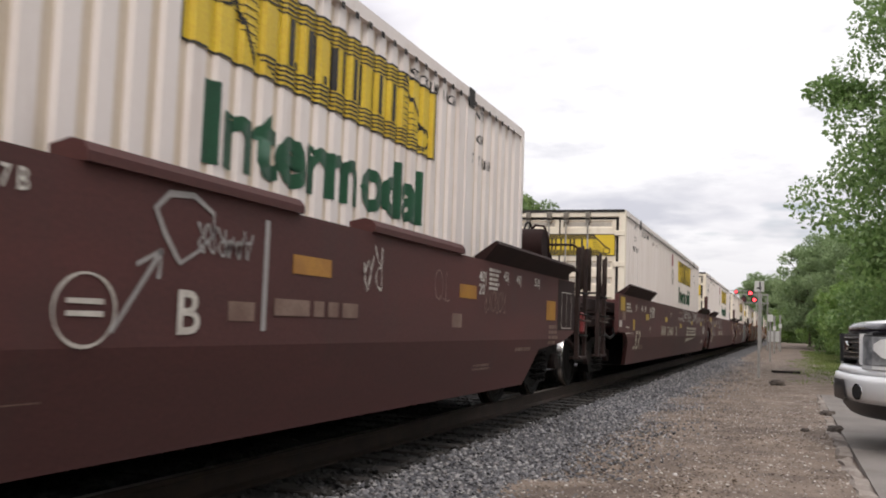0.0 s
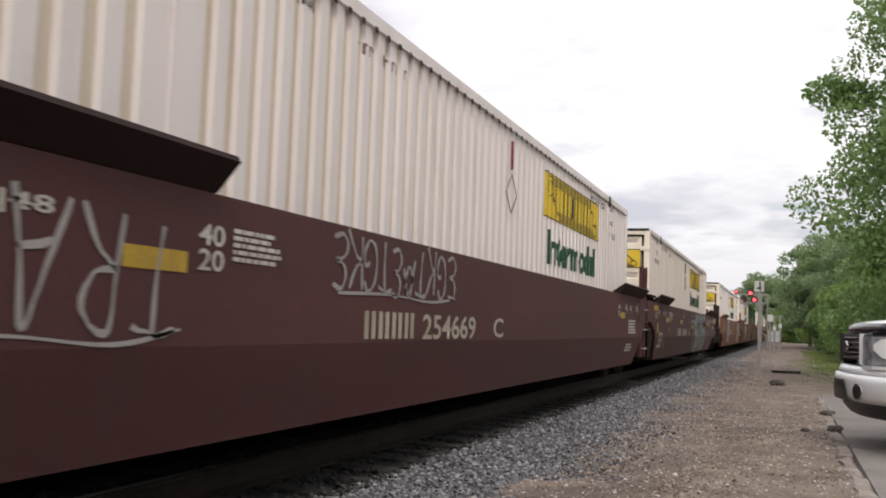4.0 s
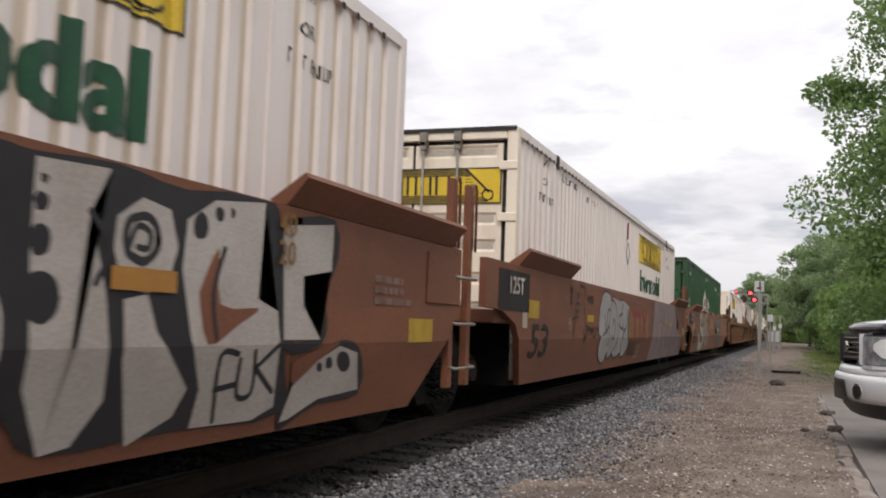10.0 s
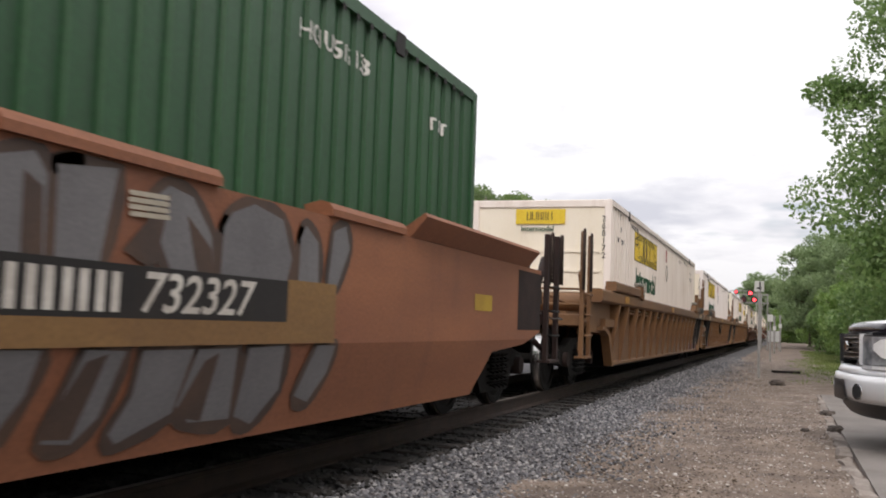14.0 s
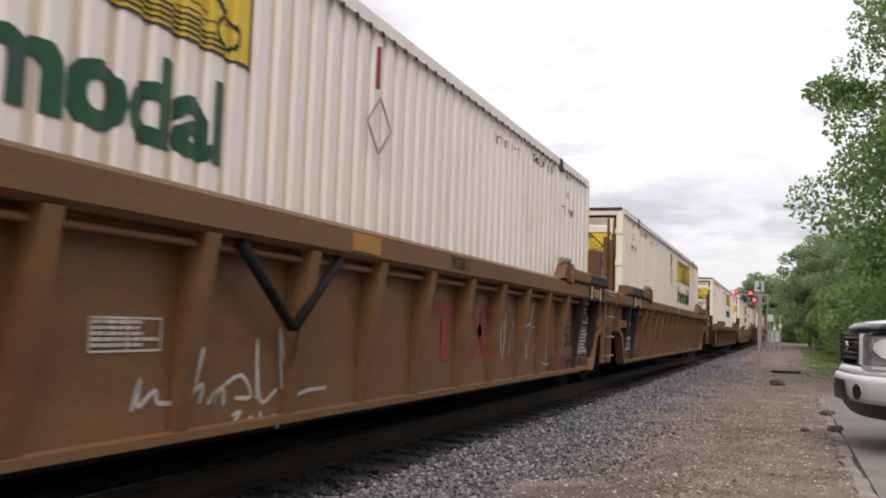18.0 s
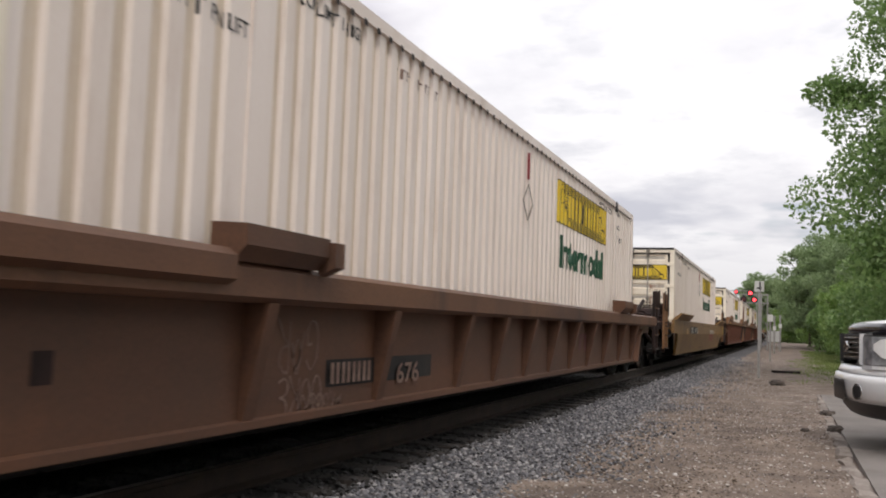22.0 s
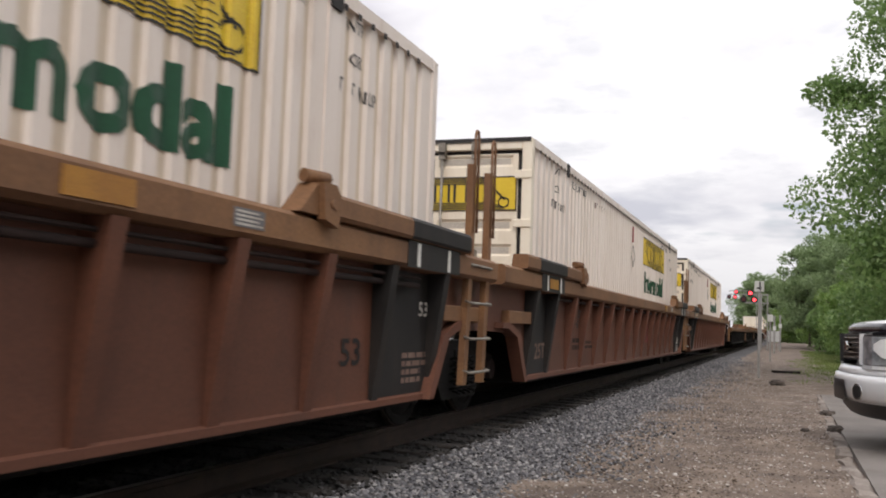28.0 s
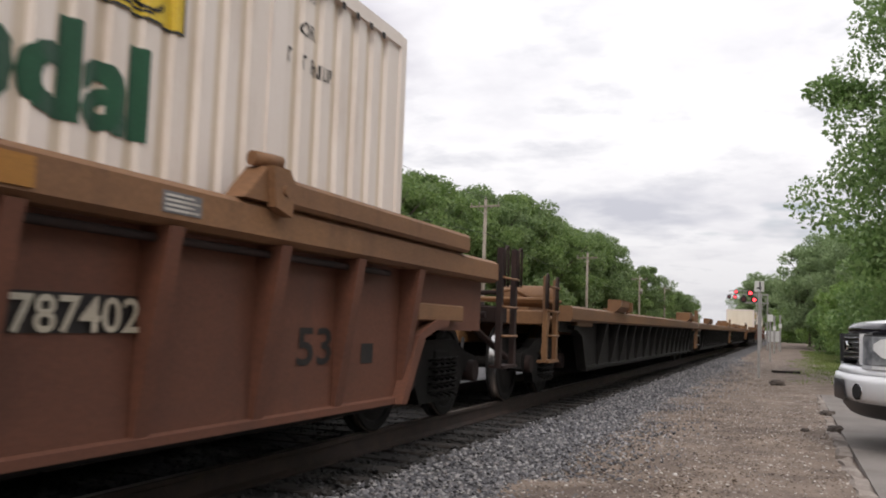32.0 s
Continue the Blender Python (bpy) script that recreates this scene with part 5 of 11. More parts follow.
        if panels and not (front if s < 0 else rear):
            both_sides("blackcover%s%d" % (paint, s), "painted_cover", M["black"], root, lambda: black_cover(s), "black painted end of the cover")
        if brackets:
            yb = (-6.05 if top > 1.4 else -6.20) if s < 0 else 5.75

            def bracket():
                bm = bmesh.new()
                if top > 1.4:
                    prism(bm, [(yb - 0.10, top - 0.02), (yb + 0.08, top - 0.06), (yb + 0.12, top + 0.12), (yb + 0.04, top + 0.20), (yb - 0.13, top + 0.20)], 0, 1.541, 1.60)
                    prism(bm, [(yb - 0.34, top + 0.003), (yb - 0.02, top + 0.003), (yb - 0.02, top + 0.17), (yb - 0.12, top + 0.20)], 0, 1.42, 1.56)
                else:
                    prism(bm, [(1.40, top), (1.545, top), (1.62, top + 0.08), (1.62, top + 0.19), (1.40, top + 0.20)], 1, yb - 0.46, yb + 0.46)
                    prism(bm, [(1.545, top - 0.03), (1.66, top + 0.02), (1.66, top + 0.17), (1.545, top + 0.17)], 1, yb + 0.46, yb + 0.58)
                return bm

            def knob():
                bm = rod(bmesh.new(), (1.47, yb - 0.16, top + 0.24), (1.53, yb + 0.04, top + 0.24), 0.042, 10)
                rod(bm, (1.52, yb + 0.05, top + 0.12), (1.52, yb + 0.03, top + 0.27), 0.036, 8)
                rod(bm, (1.59, yb, top + 0.08), (1.612, yb, top + 0.08), 0.03, 8)
                return bm
            if top > 1.4:
                both_sides("knob%s%d%.2f" % (paint, s, top), "lock_head", M["galv"] if paint == "tan" else p, root, knob, "cast lock head")
            both_sides("bracket%s%d%.2f" % (paint, s, top), "lock_bracket", p, root, bracket, "hinged container lock bracket")
    for y in ((-7.68, 3.77) if paint == "weathered" else (-7.68, -0.45, 7.68)) if top > 1.4 else ():
        w = 0.22
        keyed("chordrefl%.1f%.2f%.1f" % (y, top, w), "reflector", M["reflector"], root, lambda: boxed(1.54, 1.5475, y - w, y + w, top - 0.165, top - 0.045))
    if panels:
        for y in [q for q, end in ((-8.0, front), (-7.32, front), (7.32, rear), (8.0, rear)) if not end]:
            keyed("stripe%.2f" % y, "white_stripe", M["sign_white"], root, lambda: boxed(1.544, 1.548, y - 0.03, y + 0.03, 1.385, 1.565))
    well_inside(root, paint, front, rear, "ribbed", top, tall)
    return root


def black_cover(s):
    """The black painted stretch of the chord and its cover."""
    a, b = sorted((s * 7.12, s * (HL + 0.40)))
    bm = bmesh.new()
    prism(bm, [(1.378, 1.586), (1.558, 1.586), (1.579, 1.604), (1.579, 1.717), (1.557, 1.744), (1.40, 1.744)], 1, a, b)
    y0, y1 = sorted((s * 7.10, s * 8.28))
    box(bm, 1.541, 1.5445, y0, y1, 1.375, 1.575)
    return bm


def keep_moving(ob, d, z=0.0, turn=0.0):
    """ob runs with the train; d: its place along the track at the start."""
    MOVING.append((ob, d, z, turn))


def guards_of(paint, front, rear):
    lead = 1.45 if front else (0.36 if paint == "maroon" else 0.57)
    return ((-HL - lead, -6.0 if paint == "maroon" else -6.05), (5.95, HL + (1.3 if rear else 0.68)))


MAROON_CAPS = ((-5.4, -3.6), (-2.4, -0.6), (0.6, 2.4), (3.4, 5.3))
ORANGE_CAPS = ((-5.7, -4.9), (-3.6, -2.2), (-1.0, 0.4), (2.0, 3.4), (4.6, 5.8))
WHITE_LABEL = "white corrugated steel shipping container with yellow sign and green lettering"
MAROON_LABEL = "dark maroon well car with stencilled white markings and spray-paint tags"
ORANGE_LABEL = "faded orange-brown well car covered in large spray-painted letters"
TAN_LABEL = "tan ribbed well car with black data panels"
RUST_LABEL = "rusty brown ribbed well car with worn stencils"
FRONTS = dict(c0=-5.71, c1=17.79, c2=37.17, c3=56.49, c4=80.13, c5=99.65, c6=119.23, c7=143.07, c8=162.54, c9=182.04, c10=205.37, c11=228.99, c12=252.48,
              c13=271.95, c14=291.32, e1=314.8, e2=334.2, e3=353.6, e4=377.1, c15=396.5, c16=415.9)
# how far each box sits back in its well
SLIDE = dict(c0=0.02, c1=0.08, c2=0.10, c3=0.12, c4=0.09, c5=0.08, c6=0.06, c7=0.07, c8=0.14, c9=0.03, c10=0.01, c11=0.06, c12=0.17, c13=0.14, c14=0.03)
CARS = {}
for name, front, rear in (("c0", False, True), ("c1", True, False), ("c2", False, False), ("c3", False, True)):
    CARS[name] = smooth_car(MAROON_LABEL, "maroon", front, rear, guards_of("maroon", front, rear), MAROON_CAPS if name == "c0" else (), tank=name == "c0")
for name, front, rear in (("c4", True, False), ("c5", False, False), ("c6", False, True)):
    CARS[name] = smooth_car(ORANGE_LABEL, "copper" if name == "c6" else "orange", front, rear, guards_of("orange", front, rear), ORANGE_CAPS if name == "c6" else (), top=1.60)
for name, front, rear in (("c7", True, False), ("c8", False, False), ("c9", False, True)):
    CARS[name] = ribbed_car(TAN_LABEL, "tan", front, rear, pipes=1 if name == "c8" else 2)
CARS["c10"] = ribbed_car("weathered brown ribbed well car, a single unit", "stained", True, True, panels=False, sheet_paint="brown", top=1.25, tall=(1.6, 1.85), ribs=[-6.2, -4.42, -2.66, -1.5, -0.31, 0.88, 2.07, 3.3, 4.6, 6.1, 7.5])
CARS["c11"] = smooth_car("mustard-yellow smooth-sided well car with faded red and white lettering", "mustard", True, True, ((-HL - 1.3, -5.95), (5.9, HL + 1.3)), (), 1.25, 0.88)
for name, front, rear in (("c12", True, False), ("c13", False, False), ("c14", False, True)):
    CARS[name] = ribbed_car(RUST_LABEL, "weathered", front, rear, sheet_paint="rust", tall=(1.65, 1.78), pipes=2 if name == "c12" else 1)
for name, front, rear in (("e1", True, False), ("e2", False, False), ("e3", False, True), ("e4", True, False)):
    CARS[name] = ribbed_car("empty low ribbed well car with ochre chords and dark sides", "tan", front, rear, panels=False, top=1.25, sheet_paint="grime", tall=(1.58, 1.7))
for name, front, rear in (("c15", False, False), ("c16", False, True)):
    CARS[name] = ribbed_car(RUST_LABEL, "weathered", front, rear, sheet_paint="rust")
NUMBERS = dict(c15="246190", c7="268172", c8="305757", c10="248668", c11="248382")
for name, d in FRONTS.items():
    keep_moving(CARS[name], d + HL)
    if name[0] == "e":
        continue
    if name == "c6":
        box_ob = container("dark green corrugated steel shipping container with a white and red emblem", "green", "green", green=True)
    else:
        box_ob = container(WHITE_LABEL, "white" if name in ("c0", "c1", "c2", "c4", "c5", "c8") else "aged", "cream", number=NUMBERS.get(name, ""), reverse=name in ("c7", "c8", "c15"))
    keep_moving(box_ob, d + HL + SLIDE.get(name, 0.05), WELL_FLOOR - 0.009, 180.0 if name in ("c7", "c8", "c15") else 0.0)


# ---- ground, track, street ----
def rough(x, y):
    return noise.noise((x * 0.9, y * 0.9, 0.3)) * 0.030 + noise.noise((x * 3.1, y * 3.1, 1.7)) * 0.012 + noise.noise((x * 8.0, y * 8.0, 4.1)) * 0.006


def kerb_x(y):
    return 0.60 + 0.0009 * (max(y, 2.0) - 11.0) ** 2 if y < 24 else 0.75


def make_ground():
    xs = [-1500, -500, -200, -90, -60, -45, -35, -26, -20, -14, -10, -8, -7] + [-6.5 + 0.5 * i for i in range(8)] + [-2.6 + 0.08 * i for i in range(45)] + \
         [1.1, 1.5, 2, 3, 4, 5, 6, 8, 10, 14, 20, 30, 45, 70, 120, 300, 700, 1500]
    ys = [-1500, -600, -320, -150, -60, -20, -8, 0, 2, 3] + [3.5 + 0.10 * i for i in range(120)] + [15.6 + 0.22 * i for i in range(80)] + \
         [33.5 + 1.2 * i for i in range(40)] + [84, 90, 100, 115, 130, 150, 180, 220, 270, 330, 420, 600, 900, 1500, 3000]
    bm = bmesh.new()
    grid = []
    for y in ys:
        row = []
        for x in xs:
            z = -0.245
            if -3 < x < 1.2 and 3 < y < 90:
                z += rough(x, y)
            if x > 0.70 and y < 20:
                z = -0.42
            row.append(bm.verts.new((x, y, z)))
        grid.append(row)
    for a, b in zip(grid, grid[1:]):
        for i in range(len(xs) - 1):
            bm.faces.new((a[i], a[i + 1], b[i + 1], b[i])).smooth = True
    return tagged(part("ground", bm, M["dirt"]), "packed brown dirt verge with pebbles and litter", "ground", kind="structure")


make_ground()


def along(profile, lo, hi, step, wobble=0.0):
    """A cross-section (x from the track's middle, z) drawn along the track."""
    bm = bmesh.new()
    rows = []
    d = lo
    while d <= hi + 1e-6:
        m = on_track(d)
        row = []
        for x, z in profile:
            q = m @ Vector((x, 0, z))
            if wobble and z > -0.26:
                q.z += noise.noise((q.x * 4, q.y * 4, 0)) * wobble
            row.append(bm.verts.new(q))
        rows.append(row)
        d += step
    for a, b in zip(rows, rows[1:]):
        for i in range(len(profile) - 1):
            bm.faces.new((a[i], a[i + 1], b[i + 1], b[i]))
    return bm


BED = [(-7.0, -0.30), (-6.4, -0.222), (-2.2, -0.20), (-1.6, -0.19), (-0.7, -0.20), (0, -0.20), (0.7, -0.20), (1.28, -0.22), (1.45, -0.215), (1.7, -0.215), (1.95, -0.225), (2.2, -0.24), (2.5, -0.30)]
bed = tagged(part("ballast_bed", along(BED, -60, 420, 0.4, 0.03), M["ballast"]), "crushed grey stone ballast under the track", "ballast", kind="structure")

# Strip below the cars, coloured dark to hold their shade.
part("oily_strip", along([(x, z + 0.006) for x, z in BED if -1.65 < x < 1.45], -60, 420, 0.4, 0.03), M["oily"], bed, "stone between the rails, the train's shade in its colour")

track = tagged(new("railway_track"), "single track of worn steel rails on dark timber ties", "track", kind="structure")
RAIL = [(-0.07, -0.18), (-0.07, -0.165), (-0.012, -0.145), (-0.012, -0.045), (-0.036, -0.035), (-0.036, -0.006), (-0.028, -0.002), (0.028, -0.002), (0.036, -0.006),
        (0.036, -0.035), (0.012, -0.045), (0.012, -0.145), (0.07, -0.165), (0.07, -0.18)]
for s in (-1, 1):
    rail = part("rail", along([(p + s * 0.7525, z) for p, z in RAIL], -60, 420, 2.0), M["railrust"], track, "rusted rail with a polished head")
    part("rail_head", along([(s * 0.7525 - 0.027, 0.0), (s * 0.7525 + 0.027, 0.0)], -60, 420, 2.0), M["railtop"], rail, "polished running surface")


def scatter(name, count, place, size, squash, material, label, seed, kind="stuff", category="stones"):
    """Many small broken stones joined in one mesh. place(rnd) gives a point of rest."""
    rnd = random.Random(seed)
    ico = [(0, 0, 1), (0.9, 0, 0.1), (0.2, 0.85, 0.15), (-0.75, 0.45, 0.0), (-0.7, -0.55, 0.1), (0.25, -0.85, 0.05), (0, 0, -0.8)]
    tri = [(0, 1, 2), (0, 2, 3), (0, 3, 4), (0, 4, 5), (0, 5, 1), (6, 2, 1), (6, 3, 2), (6, 4, 3), (6, 5, 4), (6, 1, 5)]
    vs, fs = [], []
    for _ in range(count):
        x, y, z = place(rnd)
        r = size * rnd.uniform(0.45, 1.25)
        m = Euler((rnd.uniform(-0.5, 0.5), rnd.uniform(-0.5, 0.5), rnd.uniform(0, 6.3))).to_matrix()
        base = len(vs)
        for p in ico:
            q = m @ Vector((p[0] * rnd.uniform(0.7, 1.2), p[1] * rnd.uniform(0.7, 1.2), p[2] * rnd.uniform(0.6, 1.1) * squash))
            vs.append((x + q.x * r, y + q.y * r, z + q.z * r))
        fs += [tuple(base + i for i in t) for t in tri]
    me = bpy.data.meshes.new(name)
    me.from_pydata(vs, [], fs)
    return tagged(part(name, me, material), label, category, kind=kind)


def bed_z(x):
    return float(np.interp(x - TRACK_X, [p[0] for p in BED], [p[1] for p in BED]))


def bed_place(rnd):
    y = 3.5 + 42 * rnd.random() ** 1.8 if rnd.random() < 0.87 else rnd.uniform(-14.0, 3.5)
    x = TRACK_X + 1.30 + 1.25 * rnd.random() ** 0.9
    return x, y, bed_z(x) + rnd.uniform(-0.005, 0.02)


def bed_edge(rnd):
    y = 3.5 + 40 * rnd.random() ** 1.6
    return TRACK_X + 2.15 + abs(rnd.gauss(0, 0.42)), y, -0.243


def verge(rnd):
    y = 4.0 + 45 * rnd.random() ** 1.7 if rnd.random() < 0.87 else rnd.uniform(-12.0, 4.0)
    x = rnd.uniform(-1.9, kerb_x(y) - 0.05)
    return x, y, -0.245 + rough(x, y)


scatter("ballast_stones", 33000, bed_place, 0.026, 0.8, M["stones"], "loose crushed grey ballast stones", 4)
scatter("spilled_stones", 8000, bed_edge, 0.024, 0.8, M["stones"], "ballast stones spilled onto the dirt", 5)
def far_bed(rnd):
    y = -1.0 + 17 * rnd.random()
    x = TRACK_X - 1.6 - 4.6 * rnd.random()
    return x, y, bed_z(x) + rnd.uniform(-0.005, 0.025)


scatter("far_stones", 9000, far_bed, 0.034, 0.85, M["pebbles"], "loose stones on the far side of the track", 21)
scatter("verge_pebbles", 20000, verge, 0.0125, 0.7, M["pebbles"], "pebbles and chips scattered on the dirt verge", 6)


def litter(rnd):
    if rnd.random() < 0.4:
        y = 3.8 + 34 * rnd.random() ** 1.5
        return TRACK_X + 2.2 + abs(rnd.gauss(0, 0.45)), y, -0.24
    cx, cy = rnd.choice(PATCHES)
    x, y = cx + rnd.gauss(0, 0.28), cy + rnd.gauss(0, 0.5)
    return min(x, kerb_x(y) - 0.03), y, -0.243 + rough(x, y)


PATCHES = [(random.Random(i).uniform(-1.9, 0.5), 4.5 + 30 * random.Random(i + 50).random() ** 1.5) for i in range(46)]


def tie_bed(rnd):
    y = 2.6 + 46 * rnd.random() ** 1.7
    x = TRACK_X + rnd.uniform(-1.5, 1.42)
    return x, y, -0.20 + rnd.uniform(-0.012, 0.022)


# These stones are coloured dark for the shade under the cars.
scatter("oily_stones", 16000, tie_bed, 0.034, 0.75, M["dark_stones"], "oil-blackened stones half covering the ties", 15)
scatter("verge_litter", 14000, litter, 0.014, 0.35, M["litter"], "dark leaf litter and cinders in patches on the dirt", 12, category="litter")
scatter("pale_chips", 3400, verge, 0.017, 0.5, M["chips"], "pale limestone chips lying on the dirt", 8)
scatter("verge_gravel", 900, verge, 0.027, 0.6, M["pebbles"], "larger stones lying on the dirt verge", 7)

# street and kerb
street = tagged(part("road", boxed(0.66, 9.0, -60, 20.3, -0.5, -0.205), M["asphalt"]), "worn grey asphalt street beside the verge", "road", kind="structure")
kerb = tagged(new("kerb"), "worn low concrete kerb, chipped and partly buried", "kerb", kind="structure")


def kerb_block(seed):
    rnd = random.Random(seed)
    bm = boxed(-0.07, 0.07, -0.74, 0.74, -0.2, 0.0)
    bmesh.ops.subdivide_edges(bm, edges=[e for e in bm.edges if abs(e.verts[0].co.y - e.verts[1].co.y) > 1], cuts=6)
    bmesh.ops.bevel(bm, geom=[e for e in bm.edges if e.verts[0].co.z > -0.01 and e.verts[1].co.z > -0.01], offset=0.02, segments=1, affect="EDGES")
    for v in bm.verts:
        v.co += Vector((rnd.uniform(-0.022, 0.022), 0, rnd.uniform(-0.03, 0.008)))
    me = bpy.data.meshes.new("kerb_block")
    bm.to_mesh(me)
    bm.free()
    me.materials.append(M["kerb"])
    return me


BLOCKS = [kerb_block(i) for i in range(3)]
for i in range(22):
    y = -11.5 + i * 1.5
    ob = part("kerb_block", BLOCKS[i % 3], None, kerb)
    ob.matrix_local = pose(kerb_x(y) * 0.96, y, (-0.185 if y < 9 else -0.205) + random.Random(i).uniform(-0.025, 0.008), 0, 0, random.Random(i + 40).uniform(-2, 2) -math.degrees(0.0018 * (max(y, 2.0) - 11)))


M["clod"] = mat("dark dry clod", (0.085, 0.066, 0.054), (0.045, 0.036, 0.031), 0.95, 0, 9, 60, 0.9)


def clod(label, x, y, r, squash, name="clod", category="stone"):
    rnd = random.Random(int(x * 100 + y))
    bm = bmesh.new()
    bmesh.ops.create_icosphere(bm, subdivisions=3, radius=r)
    for v in bm.verts:
        v.co *= 1 + 0.35 * noise.noise(v.co * (2.2 / r) + Vector((x, y, 0)))
        v.co.z *= squash
    ob = tagged(part(name, bm, M["clod"]), label, category)
    ob.location = (x, y, -0.245 + r * squash * 0.55)
    return ob


clod("dark lump of broken asphalt on the dirt", -0.18, 23.6, 0.17, 0.55)
clod("dark broken lump beside the kerb", 0.24, 12.8, 0.055, 0.5)
clod("dark clod against the kerb", 0.60, 15.4, 0.11, 0.55)
clod("dark clod against the kerb", 0.60, 12.9, 0.10, 0.6)
plank = tagged(part("wood_plank", boxed(-0.42, 0.42, -0.06, 0.06, -0.03, 0.04, 0.008), M["tie"]), "dark weathered plank lying on the dirt", "plank")
plank.matrix_local = pose(0.02, 31.0, -0.2, 0, 0, 4)

# ---- roadside posts, signals ----
M["signback"] = mat("weathered white sign face", (0.62, 0.62, 0.60), (0.5, 0.5, 0.48), 0.5, 0.1, 3, 60, 0.05)
M["post"] = mat("galvanised post", (0.36, 0.35, 0.34), (0.26, 0.25, 0.24), 0.5, 0.4, 4, 60, 0.1)
M["red_glow"] = glow_mat("lit red signal lens", (1.0, 0.05, 0.06), 3.5)
M["lens_dark"] = mat("unlit red lens", (0.10, 0.012, 0.012), None, 0.3, 0, 4, 60, 0.05)
M["cabinet"] = mat("aluminium cabinet", (0.58, 0.58, 0.57), (0.5, 0.5, 0.49), 0.45, 0.2, 2, 60, 0.05)

whistle = tagged(new("whistle_post"), "square white sign on a thin steel post", "sign")
part("post", boxed(-0.035, 0.035, -0.03, 0.03, -0.3, 2.35, 0.006), M["post"], whistle)
part("sign_plate", boxed(-0.125, 0.125, -0.045, -0.035, 2.11, 2.40, 0.004), M["signback"], whistle, "white square plate")
part("sign_bar", boxed(-0.07, 0.06, -0.053, -0.049, 2.19, 2.225), M["ink"], whistle)
part("sign_bar", boxed(0.0, 0.035, -0.0575, -0.0535, 2.14, 2.37), M["ink"], whistle)
whistle.matrix_local = pose(-0.68, 27.0, 0.0)

marker = tagged(new("marker_post"), "small grey sign plate on a steel post", "sign")
part("post", boxed(-0.035, 0.035, -0.03, 0.03, -0.3, 1.75, 0.006), M["post"], marker)
part("sign_plate", boxed(-0.11, 0.11, -0.045, -0.035, 1.50, 1.80, 0.004), M["signback"], marker)
marker.matrix_local = pose(-0.62, 43.0, 0.0)

for x, y, h in ((-0.65, 62.0, 2.1), (-0.35, 70.0, 2.3)):
    post = tagged(new("utility_marker"), "slim pale marker post beside the track", "post")
    part("post", boxed(-0.06, 0.06, -0.05, 0.05, -0.3, h, 0.01), M["post"], post)
    part("cap", boxed(-0.10, 0.10, -0.06, 0.06, h - 0.9, h - 0.65, 0.01), M["signback"], post)
    post.matrix_local = pose(x, y, 0.0)

hut = tagged(new("signal_cabinet"), "white aluminium signal cabinet on legs beside the track", "cabinet")
part("body", boxed(-0.30, 0.30, -0.25, 0.25, 0.35, 1.15, 0.02), M["cabinet"], hut)
part("roof", boxed(-0.34, 0.34, -0.30, 0.30, 1.153, 1.20, 0.015), M["cabinet"], hut)
part("door", boxed(-0.25, 0.25, -0.265, -0.253, 0.42, 1.10, 0.004), M["cabinet"], hut)
for x in (-0.24, 0.24):
    part("leg", boxed(x - 0.03, x + 0.03, -0.05, 0.05, -0.3, 0.348), M["post"], hut)
hut.matrix_local = pose(-0.85, 78.0, 0.0) @ Matrix.Diagonal((1.35, 1, 1, 1))


def lamp_head(parent, x, z, lit):
    """A crossing flasher: round backplate, hood, lens."""
    head = part("flasher", rod(bmesh.new(), (x, -0.02, z), (x, 0.03, z), 0.25, 24), M["ink"], parent, "round black backplate")
    part("hood", rod(bmesh.new(), (x, -0.18, z + 0.02), (x, 0.0, z + 0.02), 0.17, 16), M["seal"], head)
    part("lens", rod(bmesh.new(), (x, -0.20, z), (x, -0.181, z), 0.12, 20), M["red_glow"] if lit else M["lens_dark"], head, "glowing red lens" if lit else "dark lens")


def cantilever(x, y, arms, lamps, label, height):
    root = tagged(new("crossing_signal"), label, "signal")
    for sx in (-0.22, 0.22):
        for sy in (-0.22, 0.22):
            part("mast_leg", boxed(sx - 0.035, sx + 0.035, sy - 0.035, sy + 0.035, -0.3, height), M["post"], root)
    n = 9
    for i in range(n):
        z = -0.2 + (height + 0.1) * i / n
        for sy in (-0.22, 0.22):
            part("lattice", rod(bmesh.new(), (-0.22 if i % 2 else 0.22, sy, z), (0.22 if i % 2 else -0.22, sy, z + (height + 0.1) / n), 0.022, 6), M["post"], root)
    for z, a, b in arms:
        part("arm", boxed(a, b, -0.05, 0.05, z - 0.045, z + 0.045, 0.006), M["post"], root)
    if arms:
        for i in range(4):
            w = arms[0][1] + (0.0 - arms[0][1]) * i / 4
            part("strut", rod(bmesh.new(), (w, 0, arms[0][0]), (w, 0, arms[1][0]), 0.02, 6), M["post"], root)
    for lx, lz, lit in lamps:
        lamp_head(root, lx, lz, lit)
    root.matrix_local = pose(x, y, 0)
    return root


cantilever(-1.45, 72.0, ((3.78, -1.35, 0.3), (3.18, -1.35, 0.3)), ((-0.97, 3.88, True), (-0.70, 3.40, True), (-1.45, 3.42, False)), "crossing signal on a lattice mast with lit red lamps", 3.85)
cantilever(-2.9, 112.0, ((5.75, -3.2, 0.3), (5.35, -3.2, 0.3)), ((-2.45, 5.62, True), (-2.55, 5.05, True), (-3.2, 5.05, False), (-1.6, 5.05, False)), "far crossing signal with lit red lamps", 5.9)

